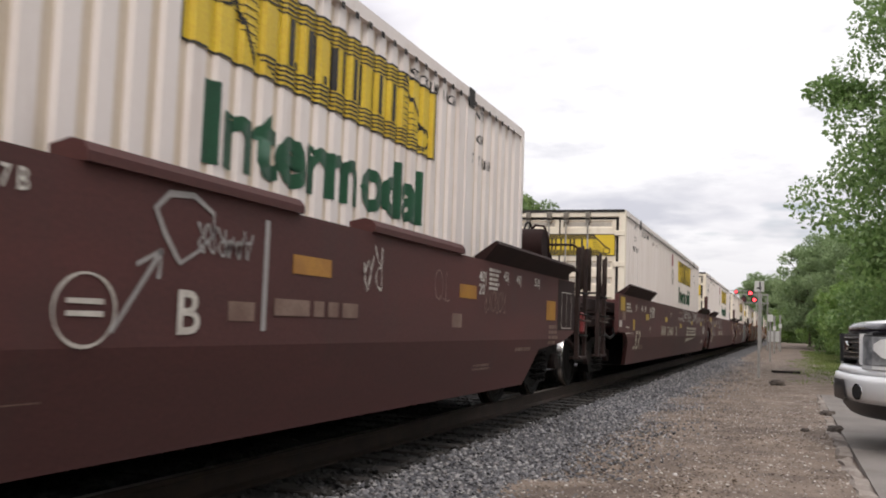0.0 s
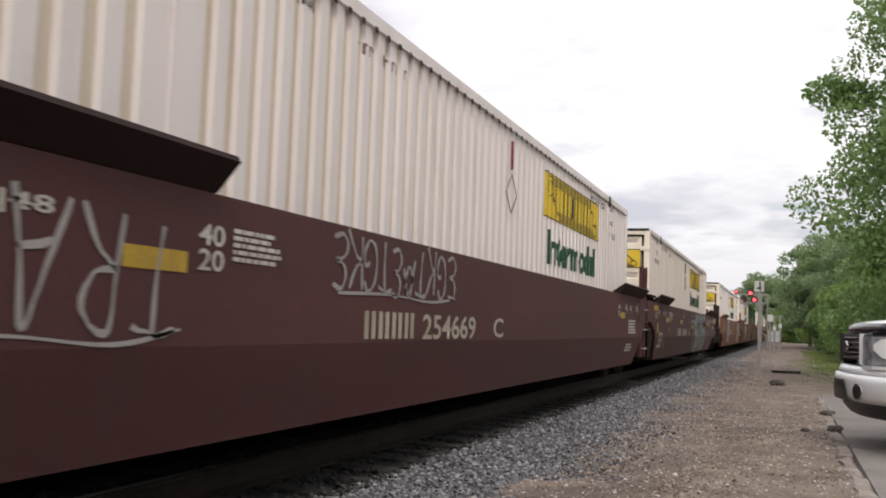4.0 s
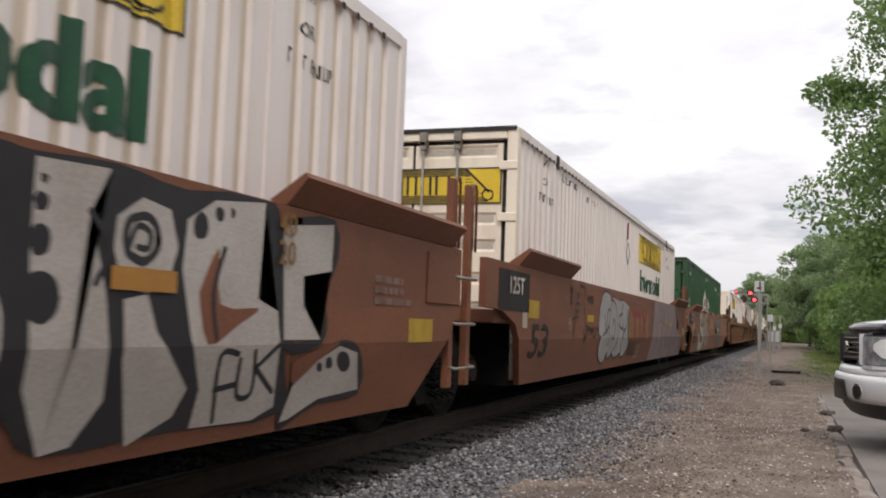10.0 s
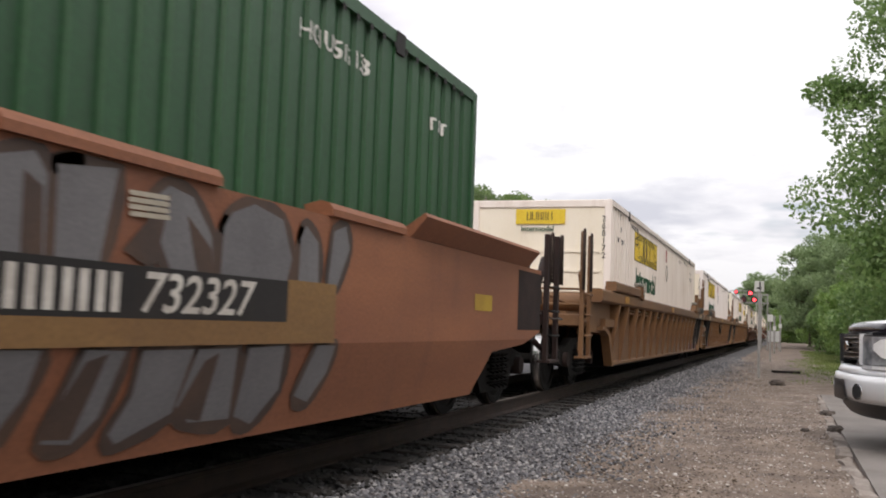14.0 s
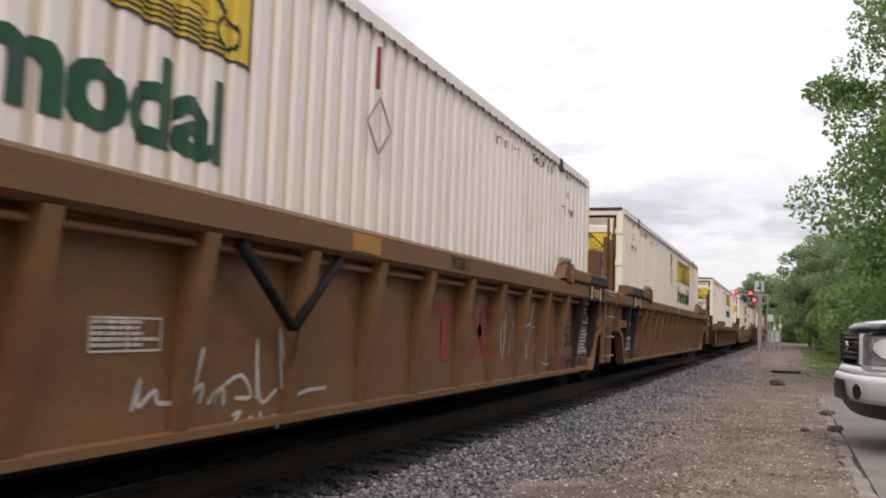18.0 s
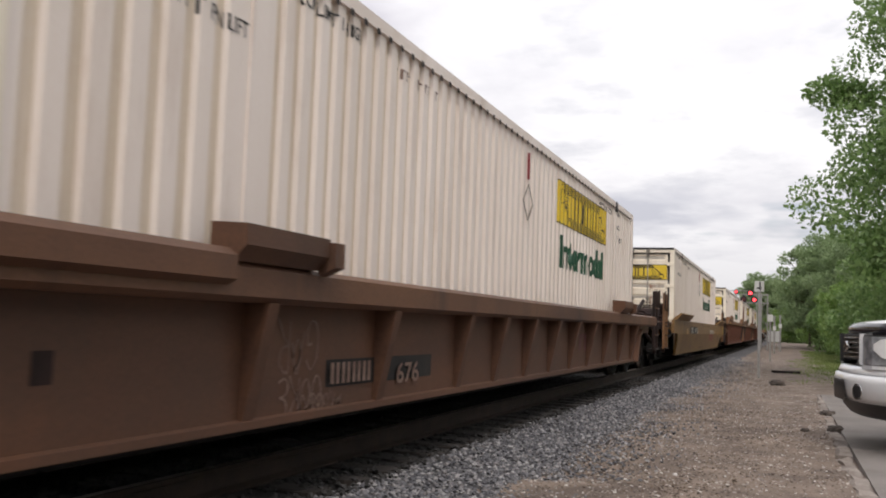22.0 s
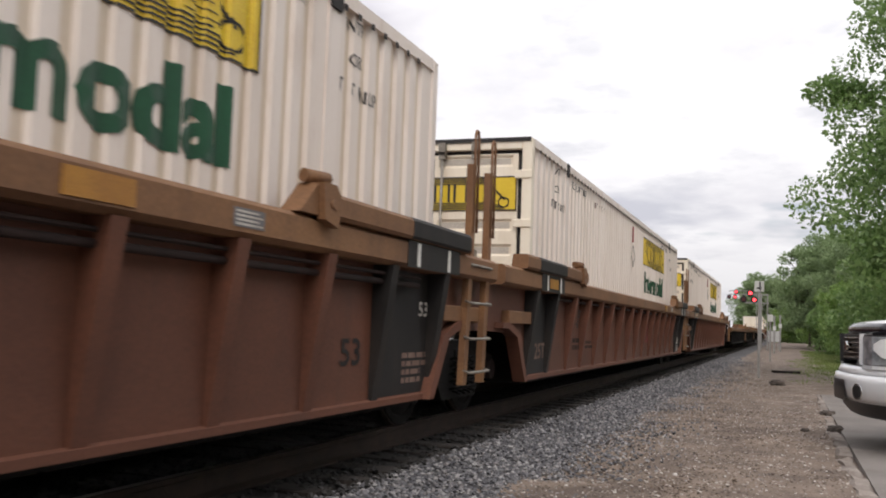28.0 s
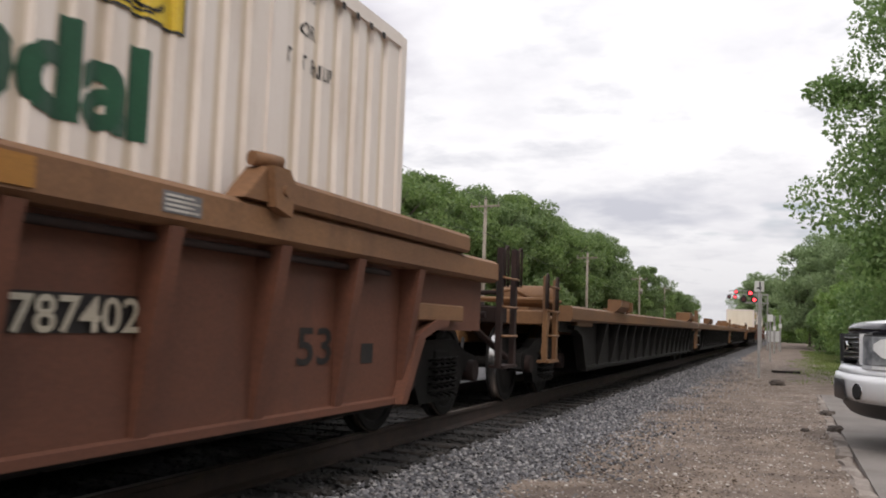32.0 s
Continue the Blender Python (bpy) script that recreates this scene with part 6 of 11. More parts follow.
# ---- pole line with wires ----
POLES = [(-20.0, 28.0, 9.87), (-20.0, 62.6, 9.75), (-20.0, 99.1, 8.9), (-20.0, 137.4, 8.7), (-20.5, 172.0, 8.8), (-20.0, -8.0, 9.9)]


def utility_pole(x, y, top, can=False):
    root = tagged(new("utility_pole"), "weathered timber utility pole with a crossarm" + (" and insulators" if not can else ", transformer and insulators"), "utility pole", "poles beyond the track")
    part("pole", rod(bmesh.new(), (0, 0, -0.5), (0, 0, top), 0.16, 12, 0.11), M["wood_pole"], root)
    part("crossarm", boxed(-1.2, 1.2, -0.16, -0.05, top - 0.55, top - 0.43, 0.01), M["wood_pole"], root)
    for s in (-1, 1):
        part("brace", rod(bmesh.new(), (s * 0.65, -0.12, top - 0.54), (0, -0.12, top - 1.1), 0.02, 6), M["galv"], root)
    for px in (-1.1, -0.45, 1.1):
        part("insulator", rod(bmesh.new(), (px, -0.1, top - 0.43), (px, -0.1, top - 0.2), 0.055, 8, 0.035), M["galv"], root, "small pin insulator")
    part("insulator", rod(bmesh.new(), (0, 0, top), (0, 0, top + 0.22), 0.05, 8, 0.03), M["galv"], root)
    if can:
        part("transformer", rod(bmesh.new(), (0.3, -0.1, top - 2.6), (0.3, -0.1, top - 1.9), 0.2, 14), M["galv"], root, "grey cutout and arrester can")
    root.matrix_local = pose(x, y, 0, 0, 0, -12)
    return root


for i, (x, y, top) in enumerate(POLES):
    utility_pole(x, y, top, i in (0, 3))
order = sorted(POLES, key=lambda p: p[1])
for a, b in zip(order, order[1:]):
    for dx, dz, r in ((-1.1, -0.2, 0.006), (1.1, -0.2, 0.006), (0, 0.22, 0.006), (0.15, -2.4, 0.014)):
        bm = bmesh.new()
        pts = []
        for i in range(13):
            f = i / 12
            sag = -0.5 * 4 * f * (1 - f)
            pts.append((a[0] + (b[0] - a[0]) * f + dx, a[1] + (b[1] - a[1]) * f, a[2] + (b[2] - a[2]) * f + dz + sag))
        pipe(bm, pts, r, 5)
        tagged(part("overhead_wire", bm, M["seal"]), "thin dark overhead wire between poles", "wire")


# ---- trees ----
def leaf_cloud(name, clumps, per, spread, leaf, material, seed):
    """A crown as many small leaves round the given clump centres (x, y, z, r)."""
    rnd = np.random.RandomState(seed)
    c = np.array(clumps)
    idx = np.repeat(np.arange(len(c)), per)
    d = rnd.normal(size=(len(idx), 3))
    d /= np.linalg.norm(d, axis=1)[:, None]
    rad = c[idx, 3] * rnd.uniform(0.25, 1.0, len(idx)) ** 0.5 * spread
    p = c[idx, :3] + d * rad[:, None] * np.array([1, 1, 0.75])
    a = rnd.normal(size=(len(idx), 3))
    a /= np.linalg.norm(a, axis=1)[:, None]
    b = np.cross(a, rnd.normal(size=(len(idx), 3)))
    b /= np.linalg.norm(b, axis=1)[:, None]
    s = leaf * rnd.uniform(0.6, 1.3, len(idx))[:, None]
    v = np.stack([p - a * s, p - b * s * 0.55, p + a * s, p + b * s * 0.55], axis=1).reshape(-1, 3)
    me = bpy.data.meshes.new(name)
    n = len(idx)
    me.vertices.add(n * 4)
    me.vertices.foreach_set("co", v.ravel())
    me.loops.add(n * 4)
    me.loops.foreach_set("vertex_index", np.arange(n * 4))
    me.polygons.add(n)
    me.polygons.foreach_set("loop_start", np.arange(0, n * 4, 4))
    me.polygons.foreach_set("loop_total", np.full(n, 4))
    me.update()
    me.materials.append(material)
    return me


def tree_meshes(seed, height, width, leaf, per, material, clumps=60, low=0.18):
    """Trunk with limbs, and a crown of clumps at the limbs' ends."""
    rnd = random.Random(seed)
    bm = bmesh.new()
    fork = height * 0.35
    rod(bm, (0, 0, -0.3), (0.1, 0, fork), height * 0.022, 9, height * 0.016)
    tips = []
    for i in range(9):
        a = i * 2.4 + rnd.uniform(-0.3, 0.3)
        r, z = width * rnd.uniform(0.45, 0.85), height * rnd.uniform(0.45, 0.88)
        mid = Vector((math.cos(a) * r * 0.45, math.sin(a) * r * 0.45, fork + (z - fork) * 0.6))
        end = Vector((math.cos(a) * r, math.sin(a) * r, z))
        rod(bm, (0.1, 0, fork * rnd.uniform(0.75, 1.0)), mid, height * 0.011, 6, height * 0.007)
        rod(bm, mid, end, height * 0.007, 5, height * 0.002)
        tips += [mid, end]
    cl = []
    for i in range(clumps):
        a, t = rnd.uniform(0, 6.283), rnd.random()
        z = height * (low + (0.97 - low) * t)
        env = math.sin(math.pi * min(1.0, 0.18 + 0.80 * t)) ** 0.6
        r = width * env * rnd.uniform(0.35, 1.0) * rnd.choice((0.8, 1.0, 1.12))
        cl.append((math.cos(a) * r, math.sin(a) * r, z, width * rnd.uniform(0.14, 0.30)))
    cl += [(p.x, p.y, p.z, width * 0.22) for p in tips]
    trunk = bpy.data.meshes.new("trunk")
    bm.to_mesh(trunk)
    bm.free()
    trunk.materials.append(M["bark"])
    return trunk, leaf_cloud("crown", cl, per, 1.0, leaf, material, seed)


def tree(meshes, x, y, label, scale=1.0, turn=0.0, group="trees beyond the track"):
    root = tagged(new("tree"), label, "tree", group)
    part("trunk", meshes[0], None, root)
    part("crown", meshes[1], None, root, "dense leafy crown")
    root.matrix_local = pose(x, y, -0.3, 0, 0, turn) @ Matrix.Scale(scale, 4)
    return root


# Distance haze is mixed into this paler leaf colour.
M["leaf_haze"] = island_mat("pale dusty leaves", [(0.1932, 0.2793, 0.1313), (0.2484, 0.3381, 0.1628), (0.3036, 0.392, 0.1995), (0.2208, 0.3038, 0.1418)], 0.5, 0, 1, 0.5)
HAZY = [tree_meshes(60 + i, 13.0, 5.0, 0.165, 190, M["leaf_haze"], 70) for i in range(2)]
FAR = [tree_meshes(i, 13.0, 5.0, 0.165, 190, M["leaf_far"] if i % 2 else M["leaf_b"], 70) for i in range(4)]
rnd = random.Random(9)
for i in range(44):
    f = i / 43
    y = 78 + 96 * f
    x = -37 + 13 * f ** 1.3 - rnd.uniform(0, 7)
    tree(FAR[rnd.randrange(4)], x, y, "leafy green tree in the wood beyond the track", rnd.uniform(1.05, 1.3) * (1.12 if 0.2 < f < 0.85 else 1.0 if f < 0.5 else 0.85), rnd.uniform(0, 360))
for x, y, k in ((-44, 55, 0.92), (-47, 52, 0.95), (-41, 60, 0.85), (-38, 64, 0.95), (-40, 70, 1.0), (-48, 44, 0.95), (-54, 40, 1.0), (-50, 48, 1.0), (-58, 40, 1.0), (-52, 55, 1.05)):
    tree(FAR[rnd.randrange(4)], x, y, "leafy green tree behind the pole line", k, rnd.uniform(0, 360))
for i in range(7):
    tree(FAR[i % 4], -24 + rnd.uniform(-4, 4) - i, 225 + i * 7, "distant tree beyond the bend of the track", rnd.uniform(0.75, 0.95), rnd.uniform(0, 360))
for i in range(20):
    tree(HAZY[i % 2], -6.5 + i * 0.8 + rnd.uniform(-1, 1), 192 + rnd.uniform(0, 25), "distant tree where the track bends away", rnd.uniform(0.82, 1.02), rnd.uniform(0, 360))
for i in range(26):
    f = i / 25
    x, y = 2.6 + 9 * f + rnd.uniform(-0.8, 1.4), 84 + rnd.uniform(0, 30) - 20 * f
    tree(HAZY[rnd.randrange(4) % 2], x, y, "leafy green tree beside the verge", rnd.uniform(0.62, 0.82), rnd.uniform(0, 360), "trees beside the verge")
# Out-of-view trees, added to keep low sky off the train's near side.
for i in range(16):
    tree(FAR[i % 4], 16 + rnd.uniform(-2, 5.0), -62 + i * 5.4, "unseen tree added across the street to block low sky", rnd.uniform(0.8, 1.05), rnd.uniform(0, 360), "trees across the street")
SHRUB = [tree_meshes(20 + i, 4.2, 2.2, 0.11, 70, M["leaf_c"] if i != 1 else M["leaf_a"], 45, 0.02) for i in range(3)]
for i in range(46):
    x, y = 2.3 + rnd.uniform(0.0, 4.5) + 0.01 * i, 44 + i * 1.1
    tree(SHRUB[i % 3], x + 0.6, y, "bushy green shrub at the edge of the verge", rnd.uniform(0.7, 1.1), rnd.uniform(0, 360), "shrubs beside the verge")
for i in range(30):
    tree(SHRUB[i % 3], -0.2 + rnd.uniform(0, 16), 104 + rnd.uniform(0, 70) if i % 2 else 150 + rnd.uniform(0, 40), "low green brush below the trees", rnd.uniform(0.9, 1.3), rnd.uniform(0, 360), "shrubs beside the verge")
BIG = tree_meshes(41, 13.0, 4.4, 0.082, 620, M["leaf_a"], 140, 0.10)
tree(BIG, 5.0, 26.0, "tall broad-leaved tree overhanging the street", 0.96, 210, "trees beside the verge")
tree(BIG, 8.2, 33.0, "tall broad-leaved tree behind the parked truck", 0.9, 140, "trees beside the verge")


def grass_patch(x0, x1, y0, y1, count, seed):
    """Grass thinning out towards its ragged edge."""
    r = np.random.RandomState(seed)
    px, py = x1 - (x1 - x0) * r.uniform(0, 1, count) ** 0.8, r.uniform(y0, y1, count)
    ragged = 0.35 * np.sin(py * 0.9 + seed) + 0.22 * np.sin(py * 2.3 + 1.0) + r.normal(0, 0.12, count)
    keep = (px > x0 + 0.35 + ragged) & (py > y0 + 2.2 * r.uniform(0, 1, count))
    p = np.stack([px, py, np.full(count, -0.25)], 1)[keep]
    count = len(p)
    a = r.uniform(0, 6.283, count)
    side = np.stack([np.cos(a), np.sin(a), np.zeros(count)], 1) * 0.012
    tip = np.stack([r.normal(0, 0.05, count), r.normal(0, 0.05, count), r.uniform(0.03, 0.10, count)], 1)
    v = np.stack([p - side, p + side, p + tip], 1).reshape(-1, 3)
    me = bpy.data.meshes.new("grass")
    me.from_pydata(v.tolist(), [], np.arange(count * 3).reshape(-1, 3).tolist())
    return tagged(part("verge_grass", me, M["grass"]), "thin patchy green grass on the verge", "grass", kind="stuff")


grass_patch(0.9, 3.2, 30, 75, 16000, 3)
grass_patch(0.0, 2.2, 24, 50, 2600, 8)


# ---- paint and markings on the cars' sides ----
SIDES = {}
for i in range(17):
    name = "c%d" % i
    SIDES[name] = (1.53, 0.815) if i <= 6 else (1.53, 0.88) if i == 11 else (1.365, -9.0)


def stuck(bm, name, lift, ribbed=False):
    """Lays flat paint (in the y-z plane) on a car's side, round its crease."""
    x, crease = SIDES[name]
    if ribbed:
        for v in bm.verts:
            v.co.x = 1.388 + 0.147 * (v.co.z - 0.37) + 0.006
        return bm
    zs = [v.co.z for v in bm.verts]
    if zs and min(zs) < crease < max(zs):
        bmesh.ops.bisect_plane(bm, geom=bm.verts[:] + bm.edges[:] + bm.faces[:], plane_co=(0, 0, crease), plane_no=(0, 0, 1))
    for v in bm.verts:
        v.co.x = x + lift - max(0.0, crease - v.co.z) * 0.22
        if crease < 0:
            v.co.y += 0.11

    return bm


def fitted(me, y0, y1, z0, z1, slant=0.0):
    """A lettering mesh brought to the size of its field."""
    co = np.empty(len(me.vertices) * 3)
    me.vertices.foreach_get("co", co)
    co = co.reshape(-1, 3)
    lo, hi = co.min(0), co.max(0)
    f = (co - lo) / np.maximum(hi - lo, 1e-6)
    co[:, 1] = y0 + f[:, 1] * (y1 - y0) + slant * (f[:, 2] - 0.5) * (z1 - z0) * 0.25
    co[:, 2] = z0 + f[:, 2] * (z1 - z0)
    co[:, 0] = 0
    me.vertices.foreach_set("co", co.ravel())
    return bm_of(me)


def ribbon(bm, pts, w):
    """A brush line through points (y, z), square ended, of width w."""
    left, right = [], []
    n = len(pts)
    for i, (y, z) in enumerate(pts):
        a, b = pts[max(0, i - 1)], pts[min(n - 1, i + 1)]
        d = Vector((b[0] - a[0], b[1] - a[1]))
        d = d.normalized() if d.length > 1e-6 else Vector((1, 0))
        k = w * 0.5 * (0.75 + 0.25 * math.sin(i * 0.7))
        left.append(bm.verts.new((0, y - d.y * k, z + d.x * k)))
        right.append(bm.verts.new((0, y + d.y * k, z - d.x * k)))
    for i in range(n - 1):
        bm.faces.new((right[i], right[i + 1], left[i + 1], left[i]))
    return bm


STROKES = [
    [[(0.9, 0.8), (0.6, 1.0), (0.2, 0.85), (0.05, 0.5), (0.2, 0.12), (0.6, 0.0), (0.92, 0.2), (0.9, 0.48), (0.55, 0.46)]],
    [[(0.85, 0.95), (0.3, 1.0), (0.1, 0.75), (0.3, 0.55), (0.7, 0.5), (0.25, 0.42), (0.05, 0.2), (0.35, 0.0), (0.9, 0.08)]],
    [[(0.0, 0.0), (0.12, 0.5), (0.2, 1.0), (0.45, 0.4), (0.75, 1.0), (0.85, 0.5), (1.0, 0.0)]],
    [[(0.15, 0.0), (0.18, 0.5), (0.2, 1.0), (0.6, 0.95), (0.8, 0.75), (0.6, 0.52), (0.22, 0.48), (0.6, 0.3), (0.98, -0.05)]],
    [[(0.1, 0.2), (0.5, 0.9), (0.85, 0.75), (0.6, 0.35), (0.3, 0.6), (0.55, 1.05), (1.0, 0.4)]],
    [[(0.5, 1.0), (0.15, 0.8), (0.05, 0.4), (0.3, 0.02), (0.7, 0.05), (0.95, 0.45), (0.8, 0.88), (0.5, 1.0)]],
    [[(0.1, 1.0), (0.12, 0.5), (0.1, 0.0)], [(0.9, 1.0), (0.5, 0.6), (0.15, 0.48), (0.5, 0.35), (1.0, -0.1)]],
    [[(0.0, 0.95), (0.4, 1.0), (0.95, 0.92)], [(0.5, 1.0), (0.52, 0.5), (0.45, 0.0)]],
    [[(0.0, 0.0), (0.3, 0.6), (0.55, 1.05), (0.75, 0.5), (1.0, -0.05)], [(0.2, 0.36), (0.8, 0.42)]],
]


def eased(pts, n=5):
    """A smooth line through the given points."""
    out = []
    for i in range(len(pts) - 1):
        p0, p1, p2, p3 = (Vector(pts[max(0, min(len(pts) - 1, i + k))]) for k in (-1, 0, 1, 2))
        for j in range(n):
            f = j / n
            out.append(0.5 * ((2 * p1) + (p2 - p0) * f + (2 * p0 - 5 * p1 + 4 * p2 - p3) * f * f + (3 * p1 - p0 - 3 * p2 + p3) * f ** 3))
    out.append(Vector(pts[-1]))
    return out


def script(y0, y1, z0, z1, seed, heavy):
    """A sprayed scrawl of hooked and looped strokes, unreadable."""
    rnd = random.Random(seed)
    bm = bmesh.new()
    h, w = z1 - z0, y1 - y0
    n = max(1, round(w / h * 1.7))
    wide = 0.036 if heavy else 0.017
    for k in range(n):
        kind = rnd.randrange(len(STROKES))
        grow, drop, lean = rnd.uniform(0.9, 1.2), rnd.uniform(-0.06, 0.06), rnd.uniform(-0.1, 0.15)
        for line in STROKES[kind]:
            pts = []
            for q in eased(line):
                p = (1 - q[0], 1 - q[1])
                z = z0 + h * (0.06 + drop + 0.88 * (p[1] + rnd.uniform(-0.012, 0.012)))
                y = y0 + w * (k + 0.04 + grow * p[0] * 0.88 + lean * (p[1] - 0.5)) / n
                pts.append((y, min(max(z, z0 - 0.02), z1 + 0.02)))
            ribbon(bm, pts, wide)
    if heavy and n > 2:
        ribbon(bm, eased([(y0 + w * 0.05, z0 - h * 0.02), (y0 + w * 0.4, z0 + h * 0.03), (y0 + w * 0.75, z0 - h * 0.04), (y1, z0 + h * 0.08)]), 0.024)
    return bm


def arc(bm, cy, cz, ry, rz, w, n=28, start=0.0, turn=6.2832):
    return ribbon(bm, [(cy + ry * math.cos(start + turn * i / n), cz + rz * math.sin(start + turn * i / n)) for i in range(n + 1)], w)


def join_into(bm, other):
    me = bpy.data.meshes.new("tmp")
    other.to_mesh(me)
    other.free()
    bm.from_mesh(me)
    bpy.data.meshes.remove(me)
    return bm


def decal(name, kind, text, y0, y1, z0, z1, material, seed=0, slant=0, heavy=0, top=0, edge="", ribbed=0):
    root = CARS[name]
    m = M["dull_yellow" if material == "yellow" else material]
    lift = 0.020 if top else 0.004
    h, w = z1 - z0, y1 - y0
    if kind == "text":
        bm = fitted(lettering(text, 0.4, 0.008), y0, y1, z0, z1, slant)
        return tagged(part("stencil", stuck(bm, name, lift + 0.002, ribbed), m, root), kind="stuff")
    if kind == "chordtext":
        bm = fitted(lettering(text, 0.4, 0.006), y0, y1, 1.425, 1.53)
        for v in bm.verts:
            v.co.x = 1.545
        return part("stencil", bm, m, root)
    if kind == "bars":
        gap = h / (text * 1.6)
        bm = turned(bars(text, w, gap, gap * 0.6, seed), pose(0, y0, z1 - gap))
        return tagged(part("stencil", stuck(bm, name, lift + 0.002), m, root), kind="stuff")
    if kind in ("rect", "oxide"):
        if kind == "oxide":
            bm = quad(y0, y1, 0.36, 0.58, 0)
            for v in bm.verts:
                v.co.x = 1.371
            return part("painted_band", bm, m, root, "dark red band along the sill")
        kindname = {"yellow": "reflector", "reflector": "reflector", "black": "painted_panel", "greypaint": "paint_field"}.get(material, "painted_patch")
        return part(kindname, stuck(quad(y0, y1, z0, z1, 0), name, lift if kindname != "paint_field" else 0.002), m, root)
    bm = bmesh.new()
    label = ""
    if kind == "frame":
        for a, b in (((y0, z0), (y1, z0)), ((y1, z0), (y1, z1)), ((y1, z1), (y0, z1)), ((y0, z1), (y0, z0)), ((y0 + w / 2, z0), (y0 + w / 2, z1))):
            ribbon(bm, [a, b], 0.012)
        part_name = "plate_outline"
    elif kind == "oval":
        arc(bm, y0 + w / 2, z0 + h / 2, w / 2, h / 2, max(0.008, h * 0.06))
        for k in (0.62, 0.45):
            ribbon(bm, [(y0 + w * 0.2, z0 + h * k), (y0 + w * 0.8, z0 + h * k)], h * 0.09)
        part_name = "round_emblem"
    elif kind == "loop":
        ribbon(bm, [(y0 + w * a, z0 + h * b) for a, b in ((0.42, 0.0), (0.15, 0.4), (0.0, 0.72), (0.2, 0.95), (0.6, 1.0), (0.95, 0.8), (0.98, 0.5), (0.7, 0.2), (0.42, 0.0))], 0.035)
        part_name = "spray_tag"
    elif kind == "arrow":
        ribbon(bm, [(y0, z0), (y0 + w * 0.5, z0 + h * 0.5), (y1, z1)], 0.03)
        ribbon(bm, [(y0 + w * 0.45, z1 - h * 0.2), (y1, z1), (y1 - w * 0.05, z1 - h * 0.35)], 0.03)
        part_name = "spray_tag"
    elif kind == "script":
        join_into(bm, script(y0, y1, z0, z1, seed, heavy))
        part_name = "spray_tag"
    elif kind == "strokes":
        for k in range(4):
            a = y0 + w * k / 4
            join_into(bm, quad(a, a + w * 0.07, z0, z1, 0))
            join_into(bm, quad(a + w * 0.12, a + w * 0.19, z0, z1, 0))
        part_name, label = "company_mark", "company mark as plain upright strokes"
    elif kind == "emblem":
        for k in range(4):
            a = 0.055 + 0.235 * k
            for q0, q1, run_in, run_out in ((0.42, 0.56, 0.0, 0.19), (0.64, 0.77, 0.02, 0.17), (0.86, 1.0, 0.0, 0.20)):
                bm.faces.new([bm.verts.new((0, y0 + w * (a + p + 0.06 * (q - 0.4)), z0 + h * q)) for p, q in ((run_in, q0), (run_out, q0), (run_out, q1), (run_in, q1))])
        bm.faces.new([bm.verts.new((0, y0 + w * p, z0 + h * q)) for p, q in ((0.0, 0.0), (0.35, 0.08), (0.95, 0.27), (0.08, 0.24))])
        part_name, label = "company_emblem", "cream company emblem of slanted bars over a wedge"
    elif kind == "ttx":
        for a, b, c, d in ((0.0, 0.62, 0.78, 1.0), (0.13, 0.25, 0.0, 0.78), (0.45, 0.57, 0.0, 0.78)):
            join_into(bm, quad(y0 + w * a, y0 + w * b, z0 + h * c, z0 + h * d, 0))
        for p in ((0.68, 0.0, 1.0, 1.0), (0.68, 1.0, 1.0, 0.0)):
            bm.faces.new([bm.verts.new((0, y0 + w * a, z0 + h * b)) for a, b in ((p[0] - 0.05, p[1]), (p[0] + 0.05, p[1]), (p[2] + 0.0, p[3]), (p[2] - 0.1, p[3]))])
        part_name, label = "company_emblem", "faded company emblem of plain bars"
    elif kind == "vee":
        root_v = part("vee_brace", rod(bmesh.new(), (1.50, y0 + 0.02, z1), (1.50, y0 + w * 0.5, z0), 0.032, 8), m, root, "dark bent brake lever")
        part("vee_brace", rod(bmesh.new(), (1.50, y0 + w * 0.52, z0), (1.50, y1 - 0.02, z1), 0.032, 8), m, root)
        return root_v
    ob = part(part_name, stuck(bm, name, lift + 0.002), m, root, label)
    if part_name in ("company_mark", "spray_tag"):
        ob["kind"] = "stuff"
    return ob


decal("c0", "oval", 'H', 0.49, 0.85, 0.82, 1.12, "marking")
decal("c0", "text", 'B', 1.28, 1.46, 0.87, 1.08, "marking")
decal("c0", "text", '7 B', 0.19, 0.33, 1.40, 1.49, "marking")
decal("c0", "loop", '', 1.08, 1.55, 1.20, 1.53, "silverpaint", seed=3)
decal("c0", "script", '', 1.40, 1.89, 1.26, 1.41, "silverpaint", seed=4)
decal("c0", "arrow", '', 0.83, 1.14, 0.88, 1.25, "silverpaint")
decal("c0", "script", '', 3.28, 3.63, 1.15, 1.47, "marking", seed=5)
decal("c0", "rect", '', 2.02, 2.07, 0.89, 1.49, "silverpaint")
decal("c0", "rect", '', 2.34, 2.82, 1.22, 1.33, "reflector")
decal("c0", "rect", '', 1.70, 1.95, 0.94, 1.04, "faint")
decal("c0", "bars", 1, 2.15, 3.24, 0.92, 1.07, "faint", seed=2)
decal("c0", "text", '40|\n20', 5.79, 6.01, 1.24, 1.46, "marking")
decal("c0", "bars", 5, 6.10, 6.50, 1.28, 1.50, "marking", seed=6)
decal("c0", "text", '45|', 6.58, 6.76, 1.37, 1.50, "marking")
decal("c0", "text", '48|', 7.05, 7.24, 1.37, 1.49, "marking")
